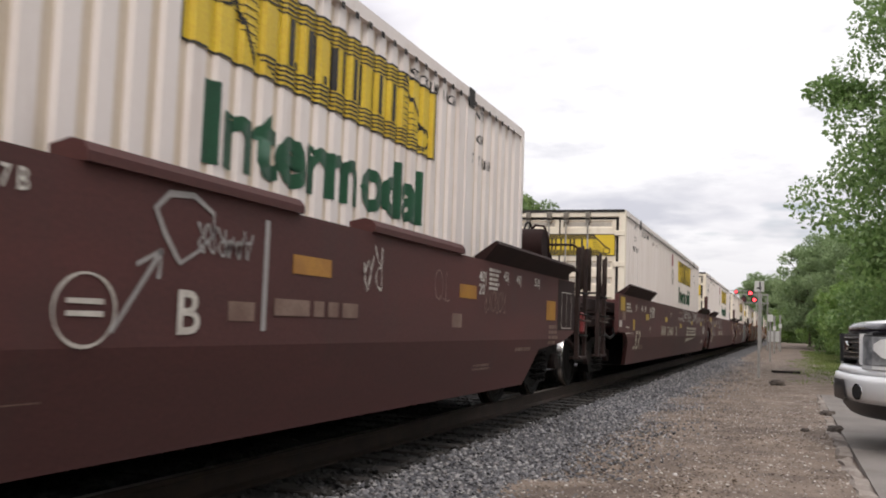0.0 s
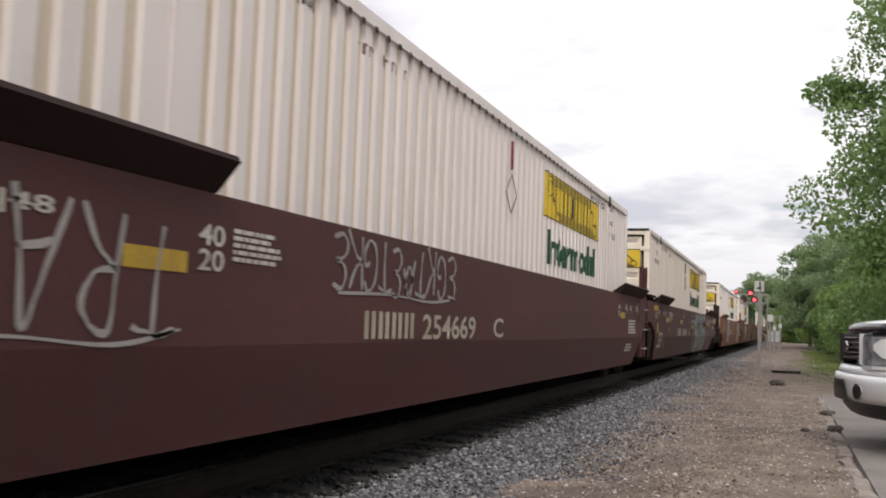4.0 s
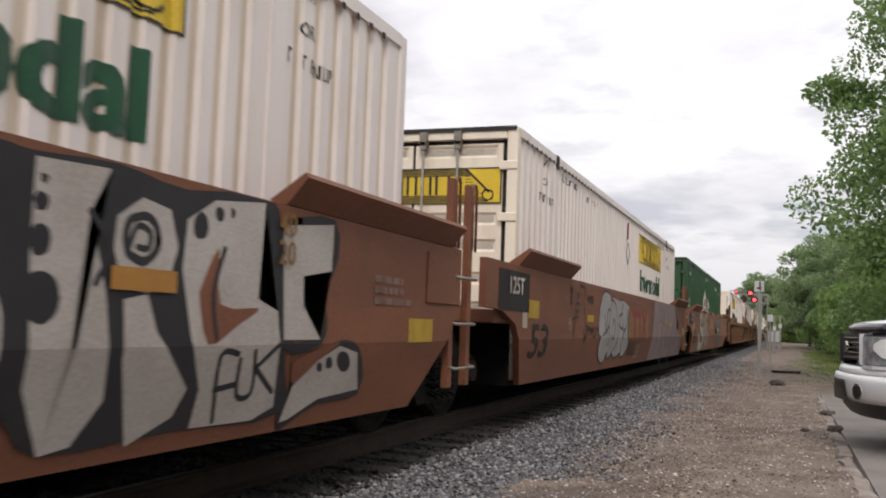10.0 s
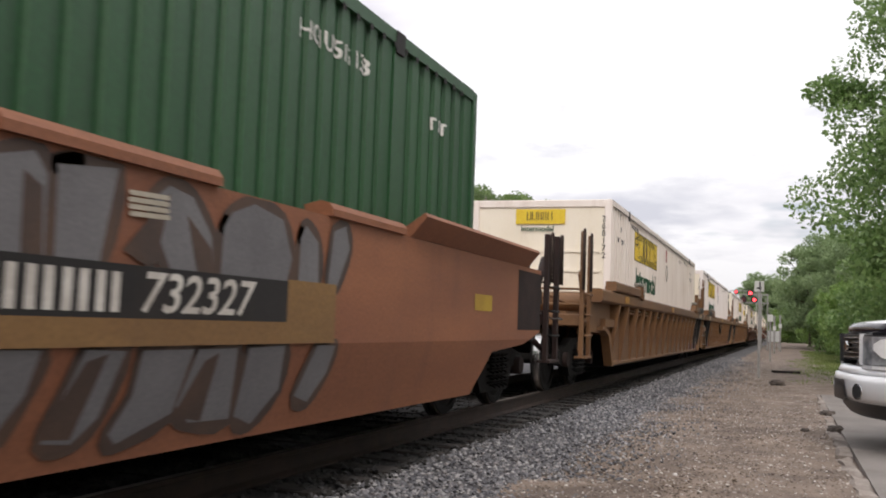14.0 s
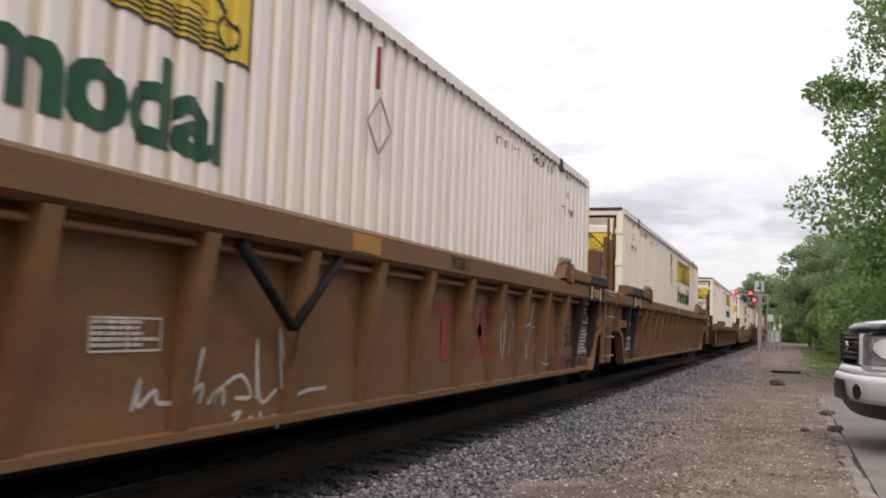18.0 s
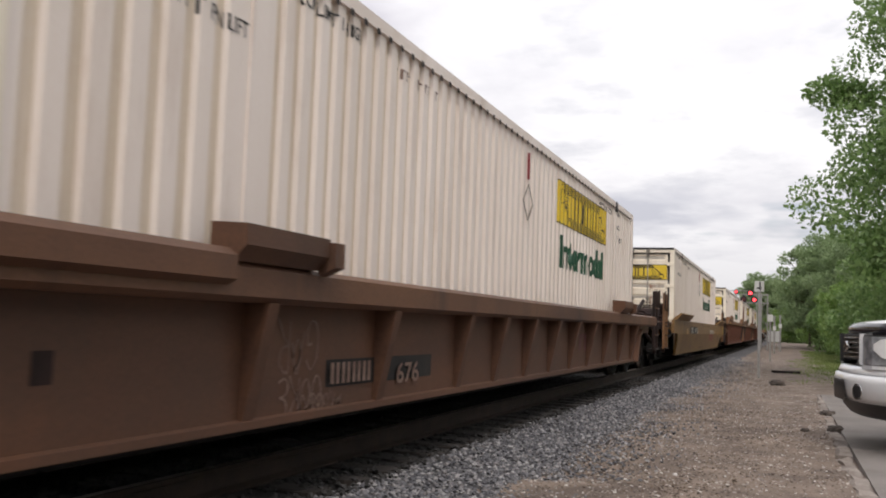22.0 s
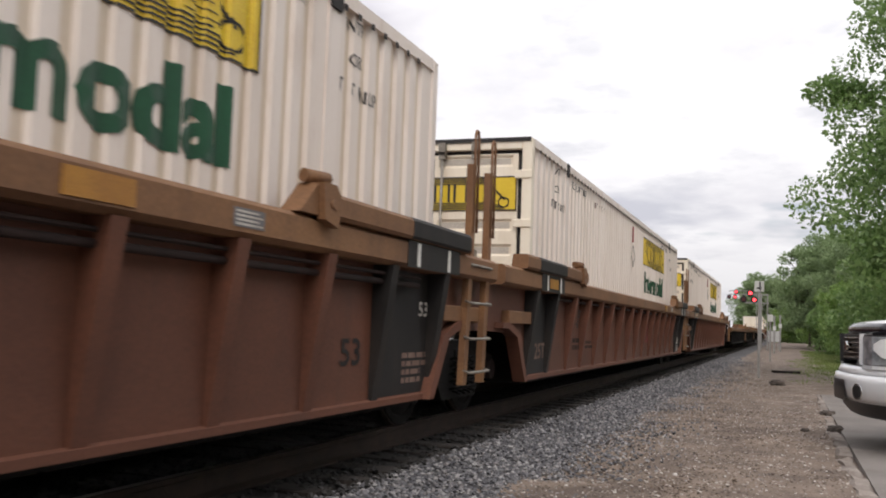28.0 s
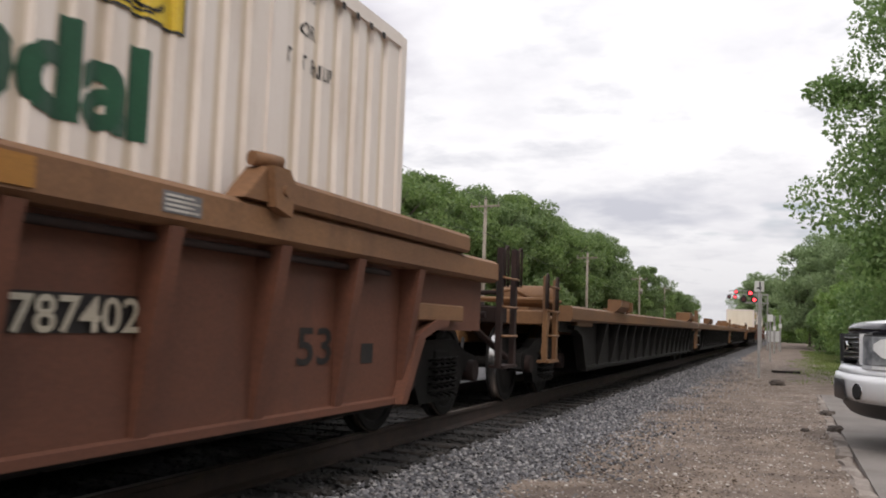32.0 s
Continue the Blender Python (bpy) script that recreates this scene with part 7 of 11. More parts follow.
decal("c0", "text", '53|', 7.81, 8.04, 1.38, 1.50, "marking")
decal("c0", "rect", '', 5.26, 5.73, 1.19, 1.31, "reflector")
decal("c0", "rect", '', 8.40, 8.86, 1.04, 1.27, "reflector")
decal("c0", "script", '', 4.63, 5.01, 1.14, 1.41, "faint", seed=7)
decal("c0", "script", '', 5.95, 6.67, 1.07, 1.29, "faint", seed=8)
decal("c0", "frame", '', 9.18, 9.74, 0.95, 1.40, "marking")
decal("c0", "bars", 2, 5.83, 6.47, 0.52, 0.59, "faint", seed=9)
decal("c0", "bars", 1, 7.14, 7.91, 0.67, 0.73, "faint", seed=10)
decal("c0", "rect", '', 5.08, 5.34, 0.93, 1.05, "faint")
decal("c0", "bars", 4, 8.53, 9.08, 0.73, 0.98, "faint", seed=12)
decal("c0", "bars", 1, 0.27, 0.60, 0.60, 0.61, "faint", seed=13)
decal("c1", "rect", '', -9.82, -9.34, 1.28, 1.52, "yellow")
decal("c1", "bars", 3, -9.20, -8.49, 1.25, 1.43, "marking", seed=14)
decal("c1", "text", '|53', -8.15, -7.91, 1.29, 1.43, "marking")
decal("c1", "text", '|48', -7.40, -7.15, 1.28, 1.43, "marking")
decal("c1", "text", '|45', -6.96, -6.70, 1.29, 1.44, "marking")
decal("c1", "rect", '', -6.72, -6.26, 1.16, 1.28, "yellow")
decal("c1", "text", '|40\n20', -6.19, -5.94, 1.19, 1.43, "marking")
decal("c1", "bars", 6, -5.88, -5.45, 1.21, 1.44, "marking", seed=15)
decal("c1", "oval", '', -6.21, -6.02, 0.90, 1.05, "marking")
decal("c1", "text", '53', -8.10, -7.47, 0.58, 0.94, "creampaint", slant=1)
decal("c1", "bars", 2, -7.40, -6.74, 0.57, 0.66, "faint", seed=16)
decal("c1", "rect", '', -9.61, -9.29, 1.12, 1.27, "faint")
decal("c1", "rect", '', -9.93, -9.65, 1.00, 1.11, "marking")
decal("c1", "bars", 1, -9.27, -8.22, 0.87, 0.90, "marking", seed=17)
decal("c1", "bars", 1, -9.21, -8.70, 0.97, 1.01, "marking", seed=18)
decal("c1", "rect", '', -8.39, -8.19, 0.95, 1.15, "yellow")
decal("c1", "strokes", '', -4.20, -3.34, 0.85, 1.06, "creampaint")
decal("c1", "text", '254669', -3.04, -1.86, 0.84, 1.06, "creampaint")
decal("c1", "text", 'B', -1.20, -1.00, 0.84, 1.07, "creampaint")
decal("c1", "rect", '', -3.49, -3.03, 1.16, 1.27, "yellow")
decal("c1", "oval", '', -2.45, -2.23, 1.27, 1.46, "marking")
decal("c1", "bars", 6, -5.66, -5.38, 1.22, 1.42, "marking", seed=19)
decal("c1", "text", 'WELL LD LMT 119,600', -0.60, 0.55, 1.23, 1.32, "marking")
decal("c1", "bars", 1, -0.47, 0.43, 1.40, 1.47, "faint", seed=20)
decal("c1", "rect", '', -0.26, 0.20, 1.04, 1.15, "yellow")
decal("c1", "rect", '', 2.91, 3.39, 1.16, 1.27, "yellow")
decal("c1", "emblem", '', 1.35, 4.49, 0.66, 1.07, "creampaint")
decal("c1", "text", '40|\n20', 5.83, 6.09, 1.18, 1.41, "marking")
decal("c1", "bars", 7, 5.35, 5.75, 1.21, 1.42, "marking", seed=23)
decal("c1", "rect", '', 6.13, 6.61, 1.15, 1.27, "yellow")
decal("c1", "text", '45|', 6.59, 6.83, 1.29, 1.41, "marking")
decal("c1", "text", '48|', 7.06, 7.30, 1.28, 1.42, "marking")
decal("c1", "text", '53|', 7.82, 8.05, 1.28, 1.39, "marking")
decal("c1", "rect", '', 8.09, 8.57, 1.28, 1.48, "yellow")
decal("c1", "bars", 5, 6.98, 8.00, 0.87, 1.14, "marking", seed=24)
decal("c1", "bars", 3, 6.85, 7.59, 0.56, 0.69, "marking", seed=25)
decal("c1", "oval", '', 5.89, 6.04, 0.90, 1.03, "marking")
decal("c2", "text", '125 T', -8.73, -8.20, 1.25, 1.36, "marking")
decal("c2", "rect", '', -9.11, -8.19, 1.34, 1.50, "yellow")
decal("c2", "script", '', -8.06, -6.25, 0.85, 1.41, "silverpaint", seed=26, heavy=1)
decal("c2", "text", '53', -8.10, -7.44, 0.57, 0.93, "creampaint", slant=1)
decal("c2", "rect", '', -8.36, -8.17, 0.92, 1.11, "yellow")
decal("c2", "text", '|53', -8.13, -7.93, 1.27, 1.41, "marking")
decal("c2", "text", '|48', -7.36, -7.09, 1.31, 1.40, "marking")
decal("c2", "rect", '', -6.68, -6.22, 1.16, 1.26, "yellow")
decal("c2", "text", '40\n20', -6.14, -5.92, 1.18, 1.41, "marking")
decal("c2", "bars", 5, -5.84, -5.36, 1.23, 1.41, "marking", seed=27)
decal("c2", "script", '', -4.75, -2.41, 1.14, 1.53, "silverpaint", seed=28, heavy=1)
decal("c2", "strokes", '', -4.22, -3.28, 0.84, 1.03, "creampaint")
decal("c2", "text", '254669', -3.15, -1.83, 0.83, 1.03, "creampaint")
decal("c2", "text", 'C', -1.27, -0.94, 0.84, 1.03, "creampaint")
decal("c2", "text", '45|', 6.61, 6.85, 1.25, 1.40, "marking")
decal("c2", "text", '48|', 7.07, 7.30, 1.25, 1.39, "marking")
decal("c2", "text", '53|', 7.83, 8.06, 1.27, 1.40, "marking")
decal("c2", "rect", '', 6.14, 6.60, 1.15, 1.25, "yellow")
decal("c2", "rect", '', 8.11, 8.57, 1.26, 1.48, "yellow")
decal("c2", "bars", 5, 6.97, 8.00, 0.87, 1.13, "marking", seed=29)
decal("c2", "bars", 3, 6.89, 7.64, 0.55, 0.70, "marking", seed=30)
decal("c2", "text", '40|\n20', 5.86, 6.09, 1.18, 1.38, "marking")
decal("c3", "text", '53', -8.03, -7.40, 0.56, 0.92, "creampaint", slant=1)
decal("c3", "text", '125', -8.65, -8.37, 1.22, 1.36, "marking")
decal("c3", "text", 'T', -8.27, -8.14, 1.23, 1.37, "marking")
decal("c3", "text", '|53', -8.08, -7.84, 1.27, 1.42, "marking")
decal("c3", "text", '|48', -7.31, -7.08, 1.27, 1.41, "marking")
decal("c3", "text", '|45', -6.85, -6.63, 1.27, 1.42, "marking")
decal("c3", "rect", '', -6.63, -6.17, 1.16, 1.26, "yellow")
decal("c3", "text", '|40\n20', -6.10, -5.82, 1.17, 1.41, "marking")
decal("c3", "bars", 7, -5.80, -5.34, 1.20, 1.41, "marking", seed=31)
decal("c3", "oval", '', -6.11, -5.96, 0.89, 1.03, "marking")
decal("c3", "frame", '', -7.20, -6.58, 0.56, 0.79, "faint")
decal("c3", "bars", 4, -7.09, -6.69, 0.58, 0.74, "faint", seed=32)
decal("c3", "rect", '', -8.33, -8.12, 0.91, 1.11, "yellow")
decal("c3", "rect", '', -8.85, -8.14, 1.39, 1.50, "yellow")
decal("c3", "strokes", '', -4.17, -3.27, 0.83, 1.03, "creampaint")
decal("c3", "text", '254669', -3.00, -1.80, 0.83, 1.03, "creampaint")
decal("c3", "text", 'A', -1.18, -0.96, 0.82, 1.04, "creampaint")
decal("c3", "rect", '', -3.45, -2.98, 1.16, 1.25, "yellow")
decal("c3", "oval", '', -2.68, -2.43, 1.23, 1.49, "marking")
decal("c3", "text", 'WELL LD LMT 119,400', -0.60, 0.55, 1.21, 1.31, "marking")
decal("c3", "bars", 1, -0.49, 0.42, 1.37, 1.44, "faint", seed=33)
decal("c3", "rect", '', -0.27, 0.20, 1.04, 1.14, "yellow")
decal("c3", "rect", '', 2.98, 3.42, 1.16, 1.26, "reflector", top=1)
decal("c3", "text", '40|\n20', 5.87, 6.10, 1.18, 1.39, "marking")
decal("c3", "bars", 7, 5.35, 5.80, 1.20, 1.41, "marking", seed=36)
decal("c3", "rect", '', 6.16, 6.64, 1.15, 1.26, "yellow")
decal("c3", "text", '45|', 6.64, 6.86, 1.26, 1.40, "marking")
decal("c3", "text", '48|', 7.10, 7.33, 1.26, 1.40, "marking")
decal("c3", "text", '53|', 7.85, 8.09, 1.26, 1.40, "marking")
decal("c3", "rect", '', 9.32, 9.83, 1.29, 1.51, "yellow")
decal("c3", "frame", '', 9.30, 9.83, 0.92, 1.26, "marking")
decal("c3", "rect", '', 9.33, 9.80, 0.94, 1.23, "black")
decal("c3", "oval", '', 5.93, 6.08, 0.89, 1.02, "marking")
decal("c3", "bars", 2, 5.94, 6.59, 0.48, 0.57, "faint", seed=37)
decal("c3", "text", 'L 201-1', 8.43, 8.80, 0.95, 1.02, "marking")
decal("c3", "bars", 2, 7.92, 9.05, 1.08, 1.17, "marking", seed=38)
decal("c3", "bars", 3, 8.43, 9.22, 1.27, 1.51, "marking", seed=39)
decal("c3", "oval", '', 8.13, 8.37, 1.25, 1.43, "marking")
decal("c4", "rect", '', -8.22, -7.74, 1.06, 1.27, "yellow")
decal("c4", "rect", '', -8.42, -8.23, 0.97, 1.16, "creampaint")
decal("c4", "text", '53', -8.04, -7.25, 0.60, 1.00, "black")
decal("c4", "script", '', -7.74, -6.69, 1.08, 1.48, "bluepaint", seed=40, heavy=1)
decal("c4", "bars", 3, -9.25, -8.77, 1.29, 1.46, "faint", seed=41)
decal("c4", "frame", '', -9.61, -9.31, 1.27, 1.43, "faint")
decal("c4", "rect", '', -3.53, -1.95, 0.85, 1.11, "black")
decal("c4", "text", '732327', -3.82, -2.07, 0.88, 1.09, "marking", top=1)
decal("c4", "rect", '', -1.91, -1.44, 1.05, 1.15, "yellow")
decal("c4", "rect", '', -5.28, -5.03, 1.07, 1.16, "yellow", top=1)
decal("c4", "rect", '', 1.18, 1.65, 1.07, 1.17, "yellow")
decal("c4", "bars", 1, -0.20, 0.86, 0.98, 1.04, "faint", seed=44)
decal("c4", "bars", 1, -0.25, 0.43, 1.39, 1.47, "faint", seed=45)
decal("c4", "script", '', 1.74, 3.09, 0.82, 1.48, "blackpaint", seed=46)
decal("c4", "rect", '', 1.19, 2.34, 0.84, 1.04, "mustard")
decal("c4", "rect", '', 4.50, 4.95, 1.06, 1.16, "reflector", top=1)
decal("c4", "rect", '', 7.83, 8.33, 0.81, 0.99, "yellow")
decal("c4", "text", '40\n20', 5.85, 6.04, 1.26, 1.56, "mustard", top=1)
decal("c4", "bars", 3, 7.19, 7.86, 1.05, 1.28, "faint", seed=47)
decal("c5", "rect", '', -9.38, -8.21, 1.11, 1.53, "black")
decal("c5", "text", '125T', -9.03, -8.49, 1.29, 1.47, "marking", top=1)
decal("c5", "rect", '', -8.25, -7.76, 1.05, 1.25, "yellow")
decal("c5", "rect", '', -8.47, -8.27, 0.94, 1.13, "creampaint")
decal("c5", "text", '53', -8.09, -7.28, 0.60, 0.99, "black")
decal("c5", "rect", '', -4.97, -4.50, 1.05, 1.15, "yellow")
decal("c5", "text", '|40\n20', -6.15, -5.96, 1.26, 1.51, "black")
decal("c5", "oval", '', -6.20, -6.00, 0.94, 1.08, "creampaint")
decal("c5", "rect", '', -1.35, 1.23, 0.78, 1.30, "mustard", top=1)
decal("c5", "ttx", '', -0.96, 0.97, 0.79, 1.30, "redpaint", top=1)
decal("c5", "bars", 1, -0.46, 0.53, 1.42, 1.51, "faint", seed=52)
decal("c5", "script", '', -1.09, -0.12, 0.49, 0.73, "blackpaint", seed=53, heavy=1)
decal("c5", "script", '', -0.11, 0.40, 0.40, 0.69, "silverpaint", seed=54)
decal("c5", "rect", '', 4.78, 5.25, 1.05, 1.15, "yellow", top=1)
decal("c5", "rect", '', 8.00, 8.51, 0.85, 1.04, "yellow")
decal("c5", "script", '', 7.46, 7.96, 0.49, 0.94, "silverpaint", seed=55)
decal("c6", "rect", '', -9.51, -8.24, 1.18, 1.50, "black")
decal("c6", "text", '125T', -9.02, -8.45, 1.29, 1.48, "marking", top=1)
decal("c6", "rect", '', -8.25, -7.77, 1.05, 1.24, "yellow")
decal("c6", "rect", '', -8.48, -8.25, 0.93, 1.13, "creampaint")
decal("c6", "text", '53', -8.06, -7.24, 0.58, 0.97, "black")
decal("c6", "rect", '', -4.93, -4.46, 1.03, 1.13, "yellow", top=1)
decal("c6", "rect", '', -1.94, -1.48, 1.06, 1.16, "yellow")
decal("c6", "text", '|45', -6.93, -6.74, 1.36, 1.52, "black")
decal("c6", "text", '48', -7.33, -7.20, 1.40, 1.50, "black")
decal("c6", "rect", '', -6.50, -6.32, 0.75, 0.91, "creampaint")
decal("c6", "rect", '', -1.89, -1.44, 1.06, 1.16, "yellow", top=1)
decal("c6", "script", '', -1.06, -0.11, 1.10, 1.48, "creampaint", seed=58, heavy=1)
decal("c6", "script", '', -0.52, 0.89, 0.60, 0.95, "faint", seed=59, heavy=1)
decal("c6", "bars", 1, -0.54, 0.44, 1.38, 1.49, "faint", seed=60)
decal("c6", "bars", 1, -0.94, 0.23, 0.98, 1.06, "faint", seed=61)
decal("c6", "text", 'B', 1.01, 1.29, 0.90, 1.09, "black")
decal("c6", "rect", '', 1.33, 1.82, 1.06, 1.16, "yellow", top=1)
decal("c6", "rect", '', 1.2, 4.71, 0.82, 0.94, "mustard", top=1)
decal("c6", "rect", '', 4.11, 4.71, 0.94, 1.18, "mustard", top=1)
decal("c6", "rect", '', 1.2, 4.11, 0.94, 1.17, "black", top=1)
decal("c6", "strokes", '', 1.98, 2.74, 0.965, 1.135, "marking", top=1)
decal("c6", "text", '732327', 2.85, 3.75, 0.965, 1.15, "marking", top=1, slant=1)
decal("c6", "rect", '', 3.31, 3.51, 1.25, 1.33, "mustard")
decal("c6", "rect", '', 7.53, 8.06, 1.09, 1.24, "yellow")
decal("c7", "frame", '', 2.22, 2.70, 0.78, 0.93, "marking")
decal("c7", "bars", 5, 2.23, 2.70, 0.78, 0.91, "marking", seed=62)
decal("c7", "script", '', 3.28, 5.65, 0.87, 1.11, "marking", seed=63)
decal("c7", "oxide", '', 5.54, 8.24, 0.36, 0.54, "oxide")
decal("c7", "bars", 2, 5.05, 5.54, 0.45, 0.58, "marking", seed=64)
decal("c7", "text", '53', 6.44, 6.79, 0.69, 0.99, "black")
decal("c7", "text", '48', 7.20, 7.35, 1.02, 1.13, "marking")
decal("c7", "text", '53', 7.70, 7.86, 1.01, 1.14, "marking")
decal("c7", "oval", '', 7.43, 7.62, 0.96, 1.12, "marking")
decal("c7", "bars", 8, 7.16, 7.81, 0.57, 0.92, "marking", seed=65)
decal("c7", "bars", 3, 7.17, 7.56, 0.38, 0.51, "marking", seed=66)
decal("c7", "oval", '', 7.61, 7.76, 0.81, 0.95, "marking")
decal("c8", "text", '53', -8.07, -7.90, 1.03, 1.13, "marking")
decal("c8", "text", '48', -7.61, -7.44, 1.03, 1.13, "marking")
decal("c8", "oval", '', -7.85, -7.66, 0.97, 1.13, "marking")
decal("c8", "bars", 2, -7.91, -7.37, 0.85, 0.94, "marking", seed=67)
decal("c8", "text", '125T', -8.10, -7.33, 0.57, 0.82, "marking")
decal("c8", "oxide", '', -8.06, -5.81, 0.36, 0.56, "oxide")
decal("c8", "bars", 2, -7.76, -7.44, 0.43, 0.50, "marking", seed=68)
decal("c8", "bars", 2, -6.98, -6.67, 0.44, 0.52, "marking", seed=69)
decal("c8", "text", '45', -6.97, -6.85, 1.05, 1.14, "black")
decal("c8", "text", '40\n20', -6.12, -5.91, 0.86, 1.14, "black", ribbed=1)
decal("c8", "bars", 2, -5.84, -5.45, 0.62, 0.84, "faint", seed=70)
decal("c8", "frame", '', -2.97, -2.48, 0.79, 0.94, "marking")
decal("c8", "bars", 5, -2.96, -2.49, 0.80, 0.93, "marking", seed=71)
decal("c8", "vee", '', -1.94, -0.73, 0.91, 1.35, "grime")
decal("c8", "ttx", '', 1.20, 2.79, 0.64, 1.15, "redpaint")
decal("c8", "script", '', 3.17, 3.80, 0.57, 1.26, "marking", seed=73)
decal("c8", "script", '', 4.12, 4.83, 0.59, 1.26, "marking", seed=74)
decal("c8", "script", '', 4.91, 5.56, 0.44, 1.18, "marking", seed=75)
decal("c8", "chordtext", '790228 C', 1.23, 1.73, 1.47, 1.58, "black")
decal("c8", "oxide", '', 5.47, 8.07, 0.36, 0.54, "oxide")
decal("c8", "text", '53', 6.27, 6.71, 0.70, 0.99, "black")
decal("c8", "text", '45', 6.60, 6.76, 1.04, 1.14, "black")
decal("c8", "text", '48', 7.15, 7.30, 1.02, 1.15, "marking")
decal("c8", "text", '53', 7.63, 7.80, 1.02, 1.13, "marking")
decal("c8", "oval", '', 7.35, 7.57, 0.96, 1.14, "marking")
decal("c8", "bars", 8, 7.09, 7.80, 0.54, 0.93, "marking", seed=76)
decal("c8", "bars", 2, 7.20, 7.75, 1.15, 1.25, "marking", seed=77)
decal("c8", "oval", '', 7.55, 7.71, 0.84, 0.99, "marking")
decal("c8", "bars", 2, 6.40, 6.72, 0.43, 0.52, "marking", seed=78)
decal("c8", "bars", 2, 7.16, 7.47, 0.43, 0.50, "marking", seed=79)
decal("c9", "text", '53', -8.16, -8.00, 1.03, 1.14, "marking")
decal("c9", "text", '48', -7.71, -7.53, 1.03, 1.13, "marking")
decal("c9", "oval", '', -7.94, -7.74, 0.95, 1.13, "marking")
decal("c9", "oval", '', -8.15, -8.00, 0.87, 1.00, "marking")
decal("c9", "text", '125T', -8.22, -7.46, 0.56, 0.82, "marking")
decal("c9", "oxide", '', -8.37, -5.91, 0.36, 0.54, "oxide")
decal("c9", "bars", 3, -7.92, -7.54, 0.38, 0.51, "marking", seed=80)
decal("c9", "bars", 3, -7.15, -6.75, 0.40, 0.52, "marking", seed=81)
decal("c9", "text", '40\n20', -6.34, -6.15, 0.85, 1.13, "black", ribbed=1)
decal("c9", "bars", 2, -5.92, -5.57, 0.62, 0.82, "faint", seed=82)
decal("c9", "frame", '', -2.96, -2.50, 0.75, 0.91, "faint")
decal("c9", "bars", 4, -2.94, -2.52, 0.76, 0.90, "marking", seed=104)
decal("c9", "bars", 2, -3.78, -3.41, 0.71, 0.84, "dirty", seed=105)
decal("c9", "chordtext", '790228 A', 1.11, 1.67, 1.46, 1.58, "black")
decal("c9", "script", '', 0.86, 1.75, 0.73, 1.15, "marking", seed=83)
decal("c9", "script", '', 1.88, 2.60, 0.48, 1.09, "marking", seed=84)
decal("c9", "text", 'NWG33G', 1.03, 1.63, 0.62, 0.72, "black")
decal("c9", "rect", '', 3.09, 4.68, 0.85, 1.05, "black")
decal("c9", "strokes", '', 3.12, 3.65, 0.87, 1.03, "marking", top=1)
decal("c9", "text", '30228', 4.00, 4.66, 0.87, 1.05, "marking", top=1)
decal("c9", "script", '', 3.02, 5.59, 0.59, 0.85, "marking", seed=85)
decal("c9", "script", '', 0.91, 1.73, 0.42, 0.67, "marking", seed=86)
decal("c9", "text", '40\n20', 5.91, 6.14, 0.85, 1.12, "black", ribbed=1)
decal("c9", "text", '45', 6.52, 6.68, 1.02, 1.11, "black")
decal("c9", "text", '53', 6.19, 6.67, 0.68, 0.96, "black")
decal("c9", "frame", '', 7.02, 7.46, 0.66, 0.93, "marking")
decal("c9", "rect", '', 7.04, 7.43, 0.71, 0.91, "black")
decal("c9", "oxide", '', 5.61, 7.57, 0.36, 0.61, "oxide")
decal("c9", "bars", 2, 6.26, 6.57, 0.41, 0.49, "marking", seed=87)
decal("c9", "bars", 2, 7.09, 7.41, 0.41, 0.47, "marking", seed=88)
decal("c9", "text", '53', 7.58, 7.75, 1.01, 1.11, "black")
decal("c9", "bars", 5, 8.37, 9.09, 0.85, 1.14, "faint", seed=89)
decal("c10", "rect", '', -5.35, -3.42, 0.52, 0.70, "black")
decal("c10", "strokes", '', -5.31, -4.65, 0.54, 0.68, "faint", top=1)
decal("c10", "text", '676', -4.20, -3.74, 0.49, 0.65, "faint", top=1)
decal("c10", "script", '', -6.00, -5.46, 0.62, 0.97, "faint", seed=90)
decal("c10", "script", '', -5.98, -5.40, 0.34, 0.60, "faint", seed=91)
decal("c10", "script", '', -5.75, -5.10, 0.34, 0.50, "faint", seed=92)
decal("c10", "rect", '', -7.90, -7.78, 0.66, 0.80, "dirty")
decal("c10", "ttx", '', 2.46, 3.60, 0.62, 0.87, "oxide")
decal("c11", "rect", '', -5.74, -3.37, 0.89, 1.10, "black")
decal("c11", "strokes", '', -5.59, -4.92, 0.90, 1.08, "marking", top=1)
decal("c11", "text", '471565', -4.37, -3.45, 0.89, 1.08, "marking", top=1)
decal("c11", "text", '|45', -6.95, -6.76, 1.09, 1.21, "black")
decal("c11", "text", '48', -7.50, -7.37, 1.10, 1.20, "black")
decal("c11", "rect", '', -6.76, -6.33, 0.88, 1.03, "reflector")
decal("c11", "bars", 3, -6.66, -6.35, 1.05, 1.18, "faint", seed=91)
decal("c11", "text", '20', -6.16, -6.05, 0.97, 1.18, "black")
decal("c11", "bars", 1, -5.16, -4.59, 0.45, 0.55, "faint", seed=92)
decal("c11", "ttx", '', 1.71, 3.93, 0.87, 1.02, "marking", seed=1)
decal("c11", "ttx", '', 1.72, 3.75, 0.61, 0.87, "redpaint")
decal("c11", "rect", '', 4.17, 4.49, 0.88, 0.98, "reflector")
decal("c11", "rect", '', 5.92, 6.42, 0.84, 0.94, "reflector")
decal("c11", "text", '53', 6.49, 7.02, 0.59, 0.84, "black")
